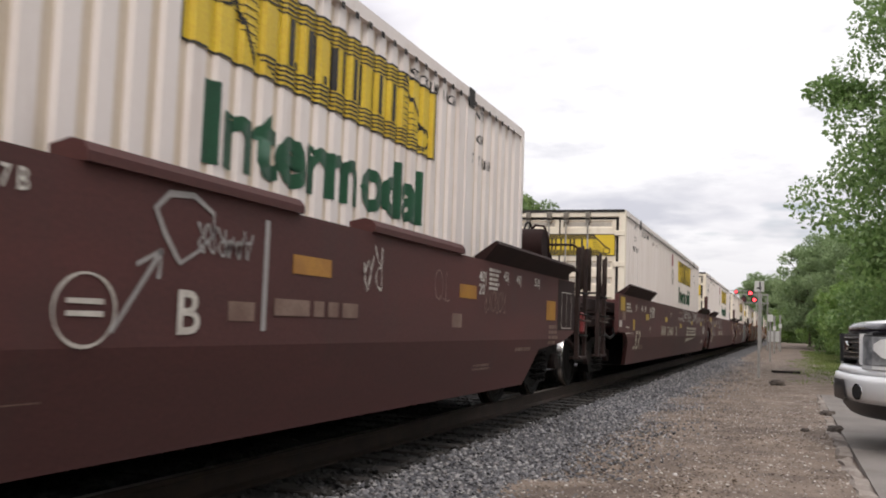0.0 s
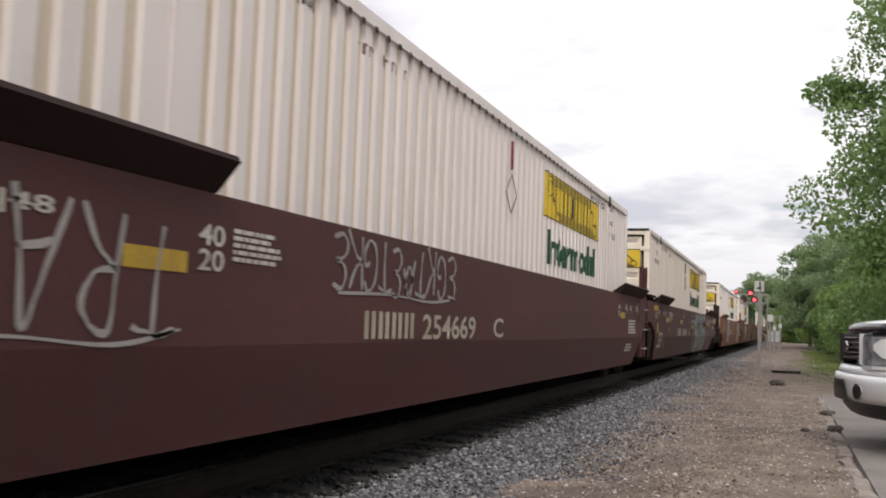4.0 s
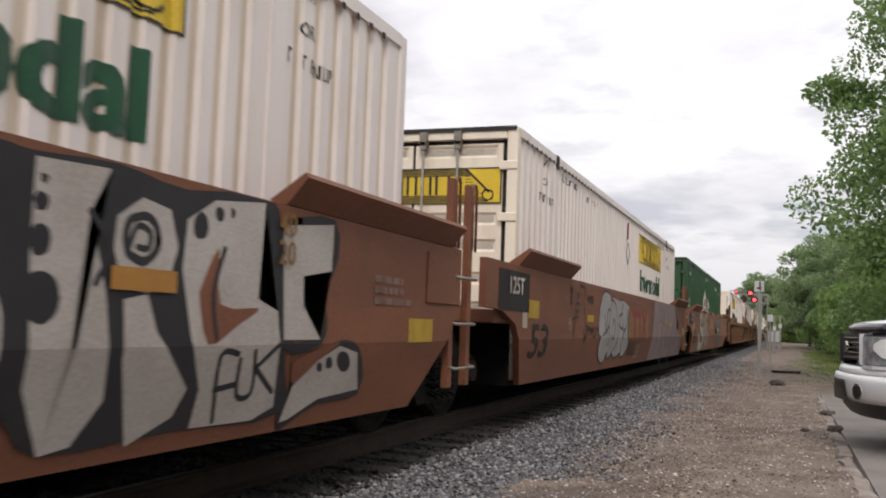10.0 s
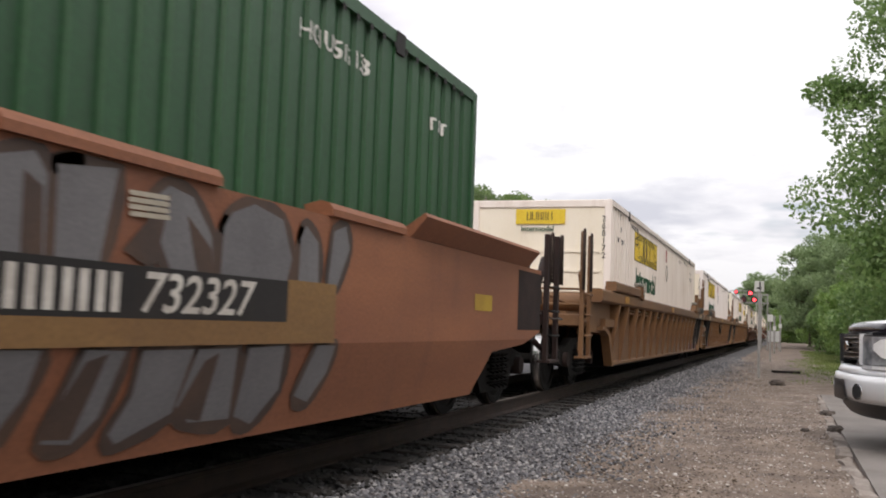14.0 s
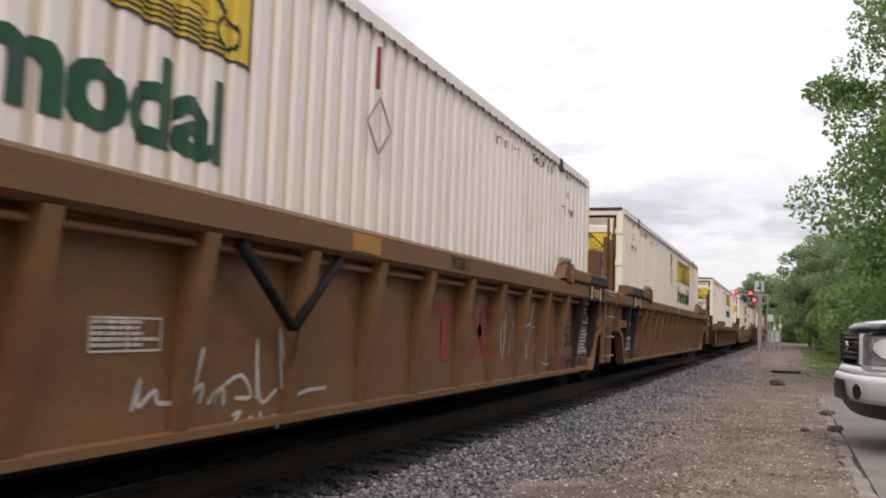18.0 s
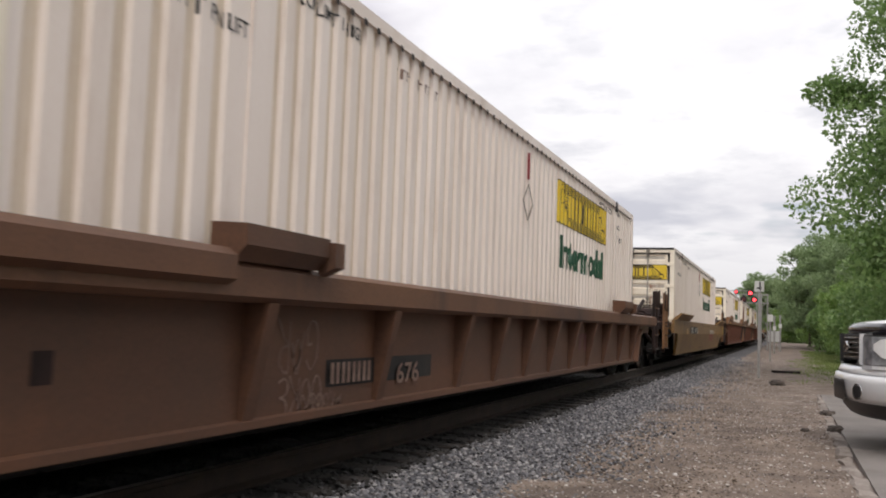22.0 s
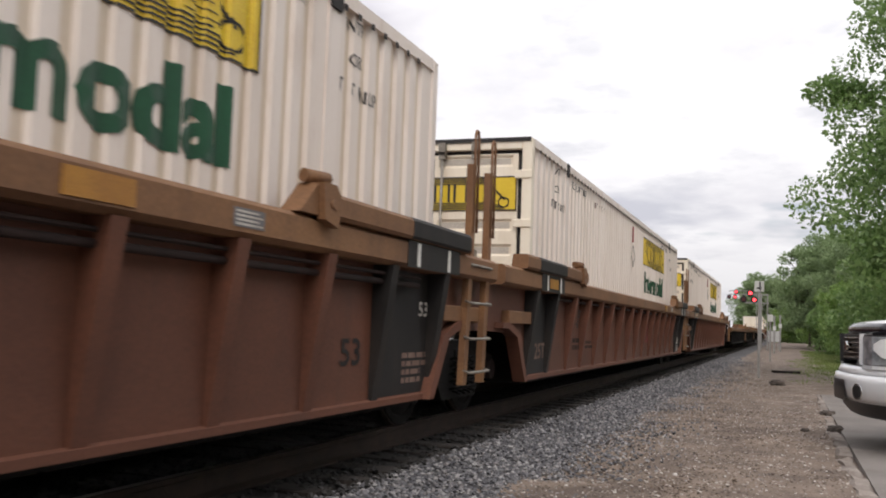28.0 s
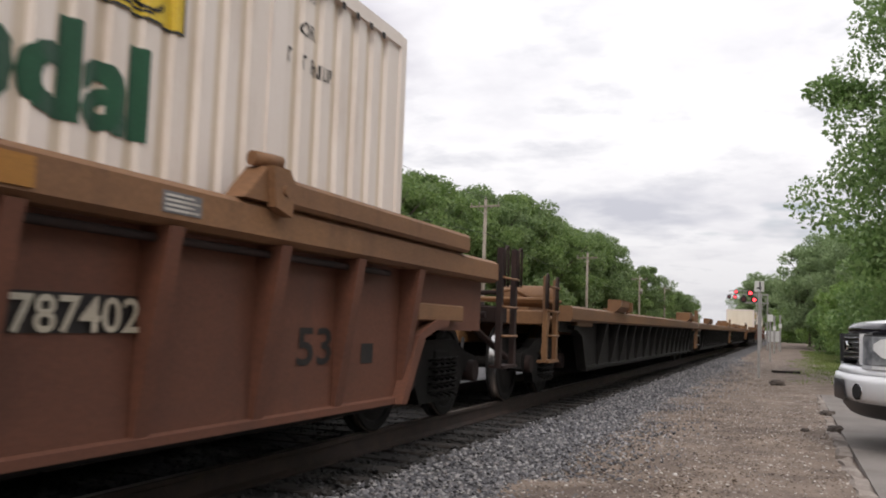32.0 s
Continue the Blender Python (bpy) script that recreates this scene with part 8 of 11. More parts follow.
decal("c11", "bars", 2, 7.09, 7.65, 0.57, 0.76, "faint", seed=93)
decal("c11", "rect", '', 9.20, 9.80, 0.88, 1.21, "yellow")
decal("c11", "bars", 4, 4.30, 4.65, 1.05, 1.23, "black", seed=94)
decal("c12", "text", '53', 6.28, 6.59, 0.65, 0.84, "black")
decal("c12", "text", '53', 7.68, 7.88, 1.01, 1.13, "marking")
decal("c13", "text", '20\n40', -6.14, -5.95, 0.95, 1.21, "black", ribbed=1)
decal("c13", "bars", 2, -5.90, -5.29, 0.61, 0.81, "dirty", seed=95)
decal("c13", "bars", 2, -5.01, -4.39, 0.63, 0.77, "dirty", seed=96)
decal("c13", "text", '53', 6.25, 6.74, 0.67, 0.94, "black")
decal("c13", "text", '53', 7.70, 7.89, 1.07, 1.18, "marking")
decal("c13", "bars", 3, 7.38, 7.98, 0.60, 0.78, "marking", seed=97)
decal("c13", "bars", 3, 7.40, 7.98, 0.40, 0.55, "marking", seed=98)
decal("c13", "script", '', 7.55, 7.80, 0.86, 1.05, "faint", seed=99)
decal("c12", "bars", 4, 7.36, 7.96, 0.46, 0.72, "faint", seed=103)
decal("c14", "text", '25T', -8.0, -7.5, 0.56, 0.76, "faint")
decal("c13", "text", '25T', -8.0, -7.5, 0.57, 0.76, "faint")
decal("c13", "ttx", '', 0.84, 1.82, 0.69, 1.08, "redpaint")
decal("c14", "bars", 2, -5.81, -5.22, 0.61, 0.82, "dirty", seed=99)
decal("c14", "bars", 2, -3.95, -3.38, 0.68, 0.79, "dirty", seed=100)
decal("c14", "rect", '', 3.78, 4.86, 0.87, 1.04, "black")
decal("c14", "text", '787402', 3.96, 4.74, 0.87, 1.03, "creampaint", top=1)
decal("c14", "text", '53', 6.26, 6.72, 0.67, 0.91, "black")
decal("c14", "rect", '', 7.19, 7.39, 0.66, 0.80, "black")

M["sprayed_white"] = mat("white spray paint", (0.52, 0.50, 0.47), (0.36, 0.33, 0.31), 0.7, 0, 4, 60, 0.03)
M["whitepaint"] = mat("dirty white spray paint", (0.47, 0.43, 0.40), (0.36, 0.32, 0.29), 0.65, 0, 1.6, 60, 0.03, 0.3, (0.2, 0.15, 0.12))
M["pinkpaint"] = mat("dull pink spray paint", (0.21, 0.125, 0.12), (0.13, 0.08, 0.08), 0.65, 0, 3, 60, 0.03)
M["mistpaint"] = mat("whitish blue spray mist", (0.36, 0.37, 0.37), (0.22, 0.25, 0.265), 0.65, 0, 3, 60, 0.03)
M["rosepaint"] = mat("pinkish cream spray paint", (0.36, 0.265, 0.23), (0.27, 0.185, 0.16), 0.65, 0, 2, 60, 0.03)
M["fieldgrey"] = mat("mauve-grey spray field", (0.2627, 0.1938, 0.2015), (0.1917, 0.1438, 0.1495), 0.65, 0, 1.5, 60, 0.03)
M["wineline"] = mat("dark wine outline paint", (0.075, 0.042, 0.045), None, 0.65, 0, 2, 60, 0.03)
M["scrawlpaint"] = mat("thin black spray over oxide paint", (0.06, 0.03, 0.022), (0.10, 0.045, 0.03), 0.65, 0, 6, 60, 0.03)
M["brownline"] = mat("dark brown outline paint", (0.045, 0.03, 0.025), (0.08, 0.045, 0.03), 0.65, 0, 3, 60, 0.03)
LAYER = collections.Counter()


def rounded(bm, pts, w):
    """A sprayed line of even width with round ends through (y, z) points."""
    n, k = len(pts), w * 0.5
    sides = []
    for i, p in enumerate(pts):
        d = Vector(pts[min(n - 1, i + 1)]) - Vector(pts[max(0, i - 1)])
        d = d.normalized() if d.length > 1e-6 else Vector((1, 0))
        sides.append((Vector(p), d, Vector((-d.y, d.x))))
    rows = []
    p, d, q = sides[0]
    for a in (0.9, 0.5):
        rows.append((p - d * k * a, q * k * math.sqrt(1 - a * a)))
    rows += [(p, q * k) for p, d, q in sides]
    p, d, q = sides[-1]
    for a in (0.5, 0.9):
        rows.append((p + d * k * a, q * k * math.sqrt(1 - a * a)))
    vs = [[bm.verts.new((0, c.x + o.x, c.y + o.y)), bm.verts.new((0, c.x - o.x, c.y - o.y))] for c, o in rows]
    for a, b in zip(vs, vs[1:]):
        bm.faces.new((a[1], b[1], b[0], a[0]))
    return bm


def spray(name, kind, paint, width, pts):
    """One stroke or field of spray paint on a car's side, over those sprayed before it."""
    bm = bmesh.new()
    if kind == "line":
        rounded(bm, eased(pts, 4), width)
    else:
        loop = pts if kind == "patch" else [tuple(q) for q in eased(pts + pts[:1], 3)[:-1]]
        if kind == "ring":
            rounded(bm, loop + loop[:2], width)
        else:
            f = bm.faces.new([bm.verts.new((0, y, z)) for y, z in loop])
            bmesh.ops.triangulate(bm, faces=[f])
            f = sum(f.normal.x * f.calc_area() for f in bm.faces)
            if f < 0:
                bmesh.ops.reverse_faces(bm, faces=bm.faces)
    x, crease = SIDES[name]
    LAYER[name] += 1
    lift = 0.0035 + 0.00012 * LAYER[name]
    if crease > 0:
        bmesh.ops.bisect_plane(bm, geom=bm.verts[:] + bm.edges[:] + bm.faces[:], plane_co=(0, 0, crease), plane_no=(0, 0, 1))
        for z, up in ((1.592 if name in ("c4", "c5", "c6") else 1.558, 1), (0.318, -1)):
            bmesh.ops.bisect_plane(bm, geom=bm.verts[:] + bm.edges[:] + bm.faces[:], plane_co=(0, 0, z), plane_no=(0, 0, up), clear_outer=True)
    for v in bm.verts:
        v.co.x = x + lift - (max(0.0, crease - v.co.z) * 0.22 if crease > 0 else 0.0)
    return part("spray_line" if kind in ("line", "ring") else "spray_field", bm, M[paint], CARS[name])


# white signatures on the second maroon car
spray("c1", "line", "sprayed_white", 0.04, [(3.75, 1.52), (3.60, 1.51), (3.51, 1.44), (3.50, 1.35), (3.57, 1.28), (3.70, 1.28), (3.80, 1.34), (3.79, 1.42), (3.67, 1.42)])
spray("c1", "line", "sprayed_white", 0.04, [(3.81, 1.34), (3.85, 1.45), (3.91, 1.51), (3.95, 1.48), (3.97, 1.33)])
spray("c1", "line", "sprayed_white", 0.04, [(3.82, 1.38), (3.97, 1.41)])
spray("c1", "line", "sprayed_white", 0.04, [(4.00, 1.47), (4.20, 1.47)])
spray("c1", "line", "sprayed_white", 0.04, [(4.11, 1.48), (4.07, 1.34)])
spray("c1", "line", "sprayed_white", 0.04, [(4.01, 1.34), (4.21, 1.34)])
spray("c1", "line", "sprayed_white", 0.04, [(4.27, 1.30), (4.33, 1.49), (4.39, 1.38), (4.51, 1.50), (4.53, 1.31)])
spray("c1", "line", "sprayed_white", 0.04, [(4.67, 1.49), (4.57, 1.49), (4.51, 1.40), (4.64, 1.38), (4.55, 1.35), (4.52, 1.29), (4.64, 1.27)])
spray("c1", "line", "sprayed_white", 0.04, [(4.95, 1.52), (4.77, 1.48), (4.70, 1.38), (4.74, 1.27), (4.91, 1.24), (5.00, 1.37), (4.87, 1.37), (5.02, 1.36)])
spray("c1", "line", "sprayed_white", 0.03, [(0.56, 1.41), (0.67, 1.25), (0.79, 1.23), (0.94, 1.40), (0.94, 1.51), (0.81, 1.55), (0.65, 1.49), (0.73, 1.35)])
spray("c1", "line", "sprayed_white", 0.03, [(0.86, 1.29), (0.96, 1.48), (1.08, 1.30)])
spray("c1", "line", "sprayed_white", 0.03, [(0.91, 1.36), (1.05, 1.38)])
spray("c1", "line", "sprayed_white", 0.03, [(1.11, 1.49), (1.16, 1.30)])
spray("c1", "line", "sprayed_white", 0.03, [(1.11, 1.49), (1.24, 1.47), (1.16, 1.40), (1.32, 1.36), (1.16, 1.30)])
spray("c1", "line", "sprayed_white", 0.03, [(1.32, 1.47), (1.42, 1.38), (1.54, 1.51)])
spray("c1", "line", "sprayed_white", 0.03, [(1.42, 1.38), (1.36, 1.21)])
spray("c1", "line", "sprayed_white", 0.03, [(1.53, 1.45), (1.63, 1.41)])
spray("c1", "line", "sprayed_white", 0.03, [(1.70, 1.25), (1.70, 1.51), (1.84, 1.39), (1.94, 1.51), (2.03, 1.27)])
spray("c1", "line", "sprayed_white", 0.03, [(2.28, 1.48), (2.07, 1.46), (2.09, 1.25), (2.33, 1.25)])
spray("c1", "line", "sprayed_white", 0.03, [(2.08, 1.35), (2.26, 1.36)])
spray("c1", "line", "sprayed_white", 0.03, [(2.36, 1.24), (2.37, 1.46), (2.49, 1.34), (2.60, 1.46), (2.69, 1.24)])
spray("c1", "line", "sprayed_white", 0.03, [(2.75, 1.38), (2.57, 1.37), (2.56, 1.22), (2.76, 1.22)])
# large pale blue letters on the fourth maroon car
spray("c3", "ring", "silverpaint", 0.15, [(0.62, 1.37), (1.14, 1.39), (1.76, 1.55), (1.65, 1.32), (1.44, 1.29), (1.39, 1.12), (1.54, 0.60), (0.93, 0.38), (1.12, 0.62), (1.13, 0.85), (1.08, 0.97), (0.68, 0.97)])
spray("c3", "ring", "silverpaint", 0.15, [(1.80, 1.53), (2.42, 1.50), (2.37, 1.35), (2.00, 1.24), (1.90, 1.06), (2.26, 1.10), (2.37, 0.98), (1.92, 0.85), (1.92, 0.70), (2.14, 0.72), (2.44, 0.78), (2.44, 0.63), (2.05, 0.41), (1.64, 0.43), (1.69, 0.73), (1.59, 1.13), (1.69, 1.34)])
spray("c3", "ring", "silverpaint", 0.15, [(2.42, 1.48), (2.87, 1.48), (3.00, 1.31), (2.82, 1.19), (2.59, 1.22), (2.50, 1.04), (2.59, 0.87), (2.91, 0.99), (2.96, 0.77), (2.65, 0.56), (2.40, 0.65), (2.38, 0.85), (2.39, 1.11), (2.30, 1.36)])
spray("c3", "ring", "silverpaint", 0.15, [(2.91, 1.49), (3.20, 1.50), (3.27, 1.22), (3.58, 1.43), (3.77, 1.53), (3.71, 1.16), (3.44, 0.96), (3.67, 0.68), (4.07, 0.46), (3.45, 0.49), (3.16, 0.69), (3.20, 0.39), (2.80, 0.49), (2.85, 0.84), (2.89, 1.20)])
spray("c3", "ring", "silverpaint", 0.15, [(3.68, 1.48), (4.21, 1.57), (4.62, 1.43), (4.49, 1.28), (4.12, 1.35), (3.96, 1.25), (4.03, 1.13), (4.58, 1.02), (4.71, 0.74), (4.49, 0.42), (3.96, 0.46), (3.75, 0.64), (4.16, 0.67), (4.23, 0.84), (3.83, 0.96), (3.66, 1.12)])
spray("c3", "fill", "bluepaint", 0, [(3.68, 1.48), (4.21, 1.57), (4.62, 1.43), (4.49, 1.28), (4.12, 1.35), (3.96, 1.25), (4.03, 1.13), (4.58, 1.02), (4.71, 0.74), (4.49, 0.42), (3.96, 0.46), (3.75, 0.64), (4.16, 0.67), (4.23, 0.84), (3.83, 0.96), (3.66, 1.12)])
spray("c3", "ring", "blackpaint", 0.05, [(3.68, 1.48), (4.21, 1.57), (4.62, 1.43), (4.49, 1.28), (4.12, 1.35), (3.96, 1.25), (4.03, 1.13), (4.58, 1.02), (4.71, 0.74), (4.49, 0.42), (3.96, 0.46), (3.75, 0.64), (4.16, 0.67), (4.23, 0.84), (3.83, 0.96), (3.66, 1.12)])
spray("c3", "fill", "bluepaint", 0, [(2.91, 1.49), (3.20, 1.50), (3.27, 1.22), (3.58, 1.43), (3.77, 1.53), (3.71, 1.16), (3.44, 0.96), (3.67, 0.68), (4.07, 0.46), (3.45, 0.49), (3.16, 0.69), (3.20, 0.39), (2.80, 0.49), (2.85, 0.84), (2.89, 1.20)])
spray("c3", "ring", "blackpaint", 0.05, [(2.91, 1.49), (3.20, 1.50), (3.27, 1.22), (3.58, 1.43), (3.77, 1.53), (3.71, 1.16), (3.44, 0.96), (3.67, 0.68), (4.07, 0.46), (3.45, 0.49), (3.16, 0.69), (3.20, 0.39), (2.80, 0.49), (2.85, 0.84), (2.89, 1.20)])
spray("c3", "fill", "bluepaint", 0, [(2.42, 1.48), (2.87, 1.48), (3.00, 1.31), (2.82, 1.19), (2.59, 1.22), (2.50, 1.04), (2.59, 0.87), (2.91, 0.99), (2.96, 0.77), (2.65, 0.56), (2.40, 0.65), (2.38, 0.85), (2.39, 1.11), (2.30, 1.36)])
spray("c3", "ring", "blackpaint", 0.05, [(2.42, 1.48), (2.87, 1.48), (3.00, 1.31), (2.82, 1.19), (2.59, 1.22), (2.50, 1.04), (2.59, 0.87), (2.91, 0.99), (2.96, 0.77), (2.65, 0.56), (2.40, 0.65), (2.38, 0.85), (2.39, 1.11), (2.30, 1.36)])
spray("c3", "fill", "bluepaint", 0, [(1.80, 1.53), (2.42, 1.50), (2.37, 1.35), (2.00, 1.24), (1.90, 1.06), (2.26, 1.10), (2.37, 0.98), (1.92, 0.85), (1.92, 0.70), (2.14, 0.72), (2.44, 0.78), (2.44, 0.63), (2.05, 0.41), (1.64, 0.43), (1.69, 0.73), (1.59, 1.13), (1.69, 1.34)])
spray("c3", "ring", "blackpaint", 0.05, [(1.80, 1.53), (2.42, 1.50), (2.37, 1.35), (2.00, 1.24), (1.90, 1.06), (2.26, 1.10), (2.37, 0.98), (1.92, 0.85), (1.92, 0.70), (2.14, 0.72), (2.44, 0.78), (2.44, 0.63), (2.05, 0.41), (1.64, 0.43), (1.69, 0.73), (1.59, 1.13), (1.69, 1.34)])
spray("c3", "fill", "bluepaint", 0, [(0.62, 1.37), (1.14, 1.39), (1.76, 1.55), (1.65, 1.32), (1.44, 1.29), (1.39, 1.12), (1.54, 0.60), (0.93, 0.38), (1.12, 0.62), (1.13, 0.85), (1.08, 0.97), (0.68, 0.97)])
spray("c3", "ring", "blackpaint", 0.05, [(0.62, 1.37), (1.14, 1.39), (1.76, 1.55), (1.65, 1.32), (1.44, 1.29), (1.39, 1.12), (1.54, 0.60), (0.93, 0.38), (1.12, 0.62), (1.13, 0.85), (1.08, 0.97), (0.68, 0.97)])
spray("c3", "fill", "pinkpaint", 0, [(0.76, 1.03), (1.06, 1.16), (1.05, 1.05)])
spray("c3", "fill", "pinkpaint", 0, [(1.33, 1.20), (1.44, 1.26), (1.43, 0.93)])
spray("c3", "fill", "pinkpaint", 0, [(1.06, 0.43), (1.42, 0.58), (1.42, 0.47)])
spray("c3", "fill", "pinkpaint", 0, [(1.81, 0.85), (1.95, 0.89), (1.94, 0.67)])
spray("c3", "fill", "pinkpaint", 0, [(1.98, 0.44), (2.35, 0.55), (2.07, 0.49)])
spray("c3", "fill", "pinkpaint", 0, [(2.61, 1.05), (2.49, 1.18), (2.71, 1.15)])
spray("c3", "fill", "pinkpaint", 0, [(3.05, 0.84), (3.36, 0.84), (3.27, 0.65)])
spray("c3", "fill", "pinkpaint", 0, [(3.84, 0.84), (4.19, 0.79), (3.99, 0.67)])
spray("c3", "fill", "mistpaint", 0, [(0.94, 0.95), (1.29, 1.19), (1.35, 0.74), (1.28, 0.61)])
spray("c3", "fill", "mistpaint", 0, [(1.93, 1.39), (2.23, 1.36), (2.00, 1.27)])
spray("c3", "fill", "mistpaint", 0, [(1.69, 0.96), (2.14, 1.00), (1.75, 0.89)])
spray("c3", "fill", "mistpaint", 0, [(4.00, 1.47), (4.28, 1.53), (4.47, 1.42)])
spray("c3", "line", "blackpaint", 0.03, [(1.36, 1.20), (1.18, 0.95), (1.18, 0.75)])
spray("c3", "line", "blackpaint", 0.03, [(1.80, 1.50), (1.72, 1.22), (1.77, 0.96)])
spray("c3", "line", "blackpaint", 0.03, [(2.57, 1.45), (2.47, 1.31), (2.51, 1.11)])
spray("c3", "line", "blackpaint", 0.03, [(3.34, 1.45), (3.24, 1.14), (3.27, 0.84)])
spray("c3", "fill", "bluepaint", 0, [(0.91, 0.86), (0.89, 0.84), (0.85, 0.83), (0.81, 0.85), (0.81, 0.88), (0.84, 0.90), (0.89, 0.89)])
spray("c3", "fill", "bluepaint", 0, [(0.85, 0.72), (0.84, 0.69), (0.80, 0.69), (0.76, 0.71), (0.75, 0.74), (0.78, 0.76), (0.82, 0.75)])
spray("c3", "fill", "bluepaint", 0, [(0.96, 0.70), (0.96, 0.69), (0.93, 0.68), (0.90, 0.70), (0.90, 0.72), (0.92, 0.73), (0.95, 0.72)])
spray("c3", "fill", "bluepaint", 0, [(4.90, 1.25), (4.87, 1.22), (4.80, 1.22), (4.74, 1.23), (4.74, 1.25), (4.80, 1.27), (4.87, 1.27)])
spray("c3", "fill", "bluepaint", 0, [(4.93, 1.09), (4.90, 1.07), (4.83, 1.06), (4.77, 1.08), (4.77, 1.10), (4.83, 1.12), (4.90, 1.11)])
spray("c3", "fill", "bluepaint", 0, [(4.86, 0.93), (4.83, 0.91), (4.77, 0.90), (4.71, 0.91), (4.71, 0.94), (4.76, 0.95), (4.83, 0.95)])
spray("c3", "line", "sprayed_white", 0.026, [(0.26, 0.94), (0.28, 0.65)])
spray("c3", "line", "sprayed_white", 0.026, [(0.34, 0.88), (0.43, 0.44)])
spray("c3", "line", "sprayed_white", 0.026, [(0.28, 0.67), (0.37, 0.77)])
spray("c3", "line", "sprayed_white", 0.026, [(0.56, 0.88), (0.46, 0.94), (0.41, 0.81), (0.43, 0.64), (0.49, 0.52), (0.58, 0.58)])
spray("c3", "line", "sprayed_white", 0.026, [(0.42, 0.75), (0.58, 0.76)])
spray("c3", "line", "sprayed_white", 0.026, [(5.07, 0.83), (5.23, 0.95), (5.40, 0.73), (5.27, 0.64)])
spray("c3", "line", "sprayed_white", 0.026, [(5.51, 0.88), (5.54, 0.63), (5.65, 0.83)])
spray("c3", "line", "sprayed_white", 0.026, [(5.75, 0.93), (5.72, 0.73)])
# grey bubble letters on the first orange car
spray("c4", "ring", "blackpaint", 0.16, [(-5.64, 1.50), (-5.45, 1.56), (-5.22, 1.58), (-4.99, 1.53), (-4.92, 1.42), (-4.70, 1.52), (-4.59, 1.58), (-4.45, 1.49), (-4.36, 1.55), (-4.10, 1.55), (-3.86, 1.57), (-3.56, 1.55), (-3.51, 1.45), (-3.61, 1.17), (-3.39, 0.97), (-3.39, 0.79), (-3.46, 0.57), (-3.63, 0.45), (-3.79, 0.48), (-3.92, 0.57), (-4.02, 0.47), (-4.15, 0.46), (-4.26, 0.54), (-4.45, 0.46), (-4.52, 0.51), (-4.66, 0.50), (-4.75, 0.58), (-4.85, 0.50), (-4.94, 0.58), (-5.07, 0.45), (-5.27, 0.45), (-5.48, 0.53), (-5.59, 0.86), (-5.65, 1.13)])
spray("c4", "fill", "silverpaint", 0, [(-5.64, 1.50), (-5.45, 1.56), (-5.22, 1.58), (-4.99, 1.53), (-4.92, 1.42), (-4.70, 1.52), (-4.59, 1.58), (-4.45, 1.49), (-4.36, 1.55), (-4.10, 1.55), (-3.86, 1.57), (-3.56, 1.55), (-3.51, 1.45), (-3.61, 1.17), (-3.39, 0.97), (-3.39, 0.79), (-3.46, 0.57), (-3.63, 0.45), (-3.79, 0.48), (-3.92, 0.57), (-4.02, 0.47), (-4.15, 0.46), (-4.26, 0.54), (-4.45, 0.46), (-4.52, 0.51), (-4.66, 0.50), (-4.75, 0.58), (-4.85, 0.50), (-4.94, 0.58), (-5.07, 0.45), (-5.27, 0.45), (-5.48, 0.53), (-5.59, 0.86), (-5.65, 1.13)])
spray("c4", "line", "blackpaint", 0.05, [(-5.10, 1.17), (-5.00, 1.35), (-4.92, 1.33), (-4.84, 1.22), (-4.82, 1.03)])
spray("c4", "line", "blackpaint", 0.05, [(-4.82, 1.27), (-4.68, 1.32), (-4.54, 1.27), (-4.46, 1.17)])
spray("c4", "line", "blackpaint", 0.05, [(-4.45, 1.49), (-4.33, 1.31), (-4.29, 1.17), (-4.47, 1.11)])
spray("c4", "line", "blackpaint", 0.05, [(-5.25, 1.06), (-5.16, 0.94), (-5.06, 0.96), (-5.05, 1.07)])
spray("c4", "line", "blackpaint", 0.05, [(-4.79, 0.94), (-4.66, 1.09), (-4.40, 1.13), (-4.29, 0.95), (-4.23, 0.85), (-4.34, 0.65), (-4.45, 0.47)])
spray("c4", "line", "blackpaint", 0.05, [(-3.94, 0.85), (-3.63, 0.88), (-3.70, 0.73), (-3.99, 0.73)])
spray("c4", "line", "blackpaint", 0.05, [(-3.60, 1.16), (-3.81, 1.05), (-3.94, 0.85), (-3.90, 0.56)])
spray("c4", "line", "blackpaint", 0.05, [(-5.24, 0.88), (-5.08, 0.88), (-4.95, 0.81), (-4.92, 0.68), (-4.94, 0.59)])
spray("c4", "line", "blackpaint", 0.05, [(-4.65, 0.66), (-4.46, 0.75), (-4.42, 0.70)])
spray("c4", "line", "blackpaint", 0.05, [(-5.44, 1.44), (-5.46, 1.20), (-5.36, 1.09)])
spray("c4", "line", "blackpaint", 0.05, [(-5.48, 0.93), (-5.37, 0.78), (-5.33, 0.58)])
spray("c4", "line", "blackpaint", 0.05, [(-4.10, 1.55), (-4.03, 1.40), (-4.16, 1.27)])
spray("c4", "fill", "blackpaint", 0, [(-4.10, 1.40), (-4.02, 1.23), (-4.20, 1.13)])
spray("c4", "fill", "blackpaint", 0, [(-5.01, 0.97), (-4.82, 1.02), (-4.84, 0.94)])
spray("c4", "fill", "blackpaint", 0, [(-4.95, 1.45), (-4.76, 1.53), (-4.93, 1.34)])
spray("c4", "fill", "blackpaint", 0, [(-4.67, 0.85), (-4.55, 0.95), (-4.57, 0.71), (-4.67, 0.64)])
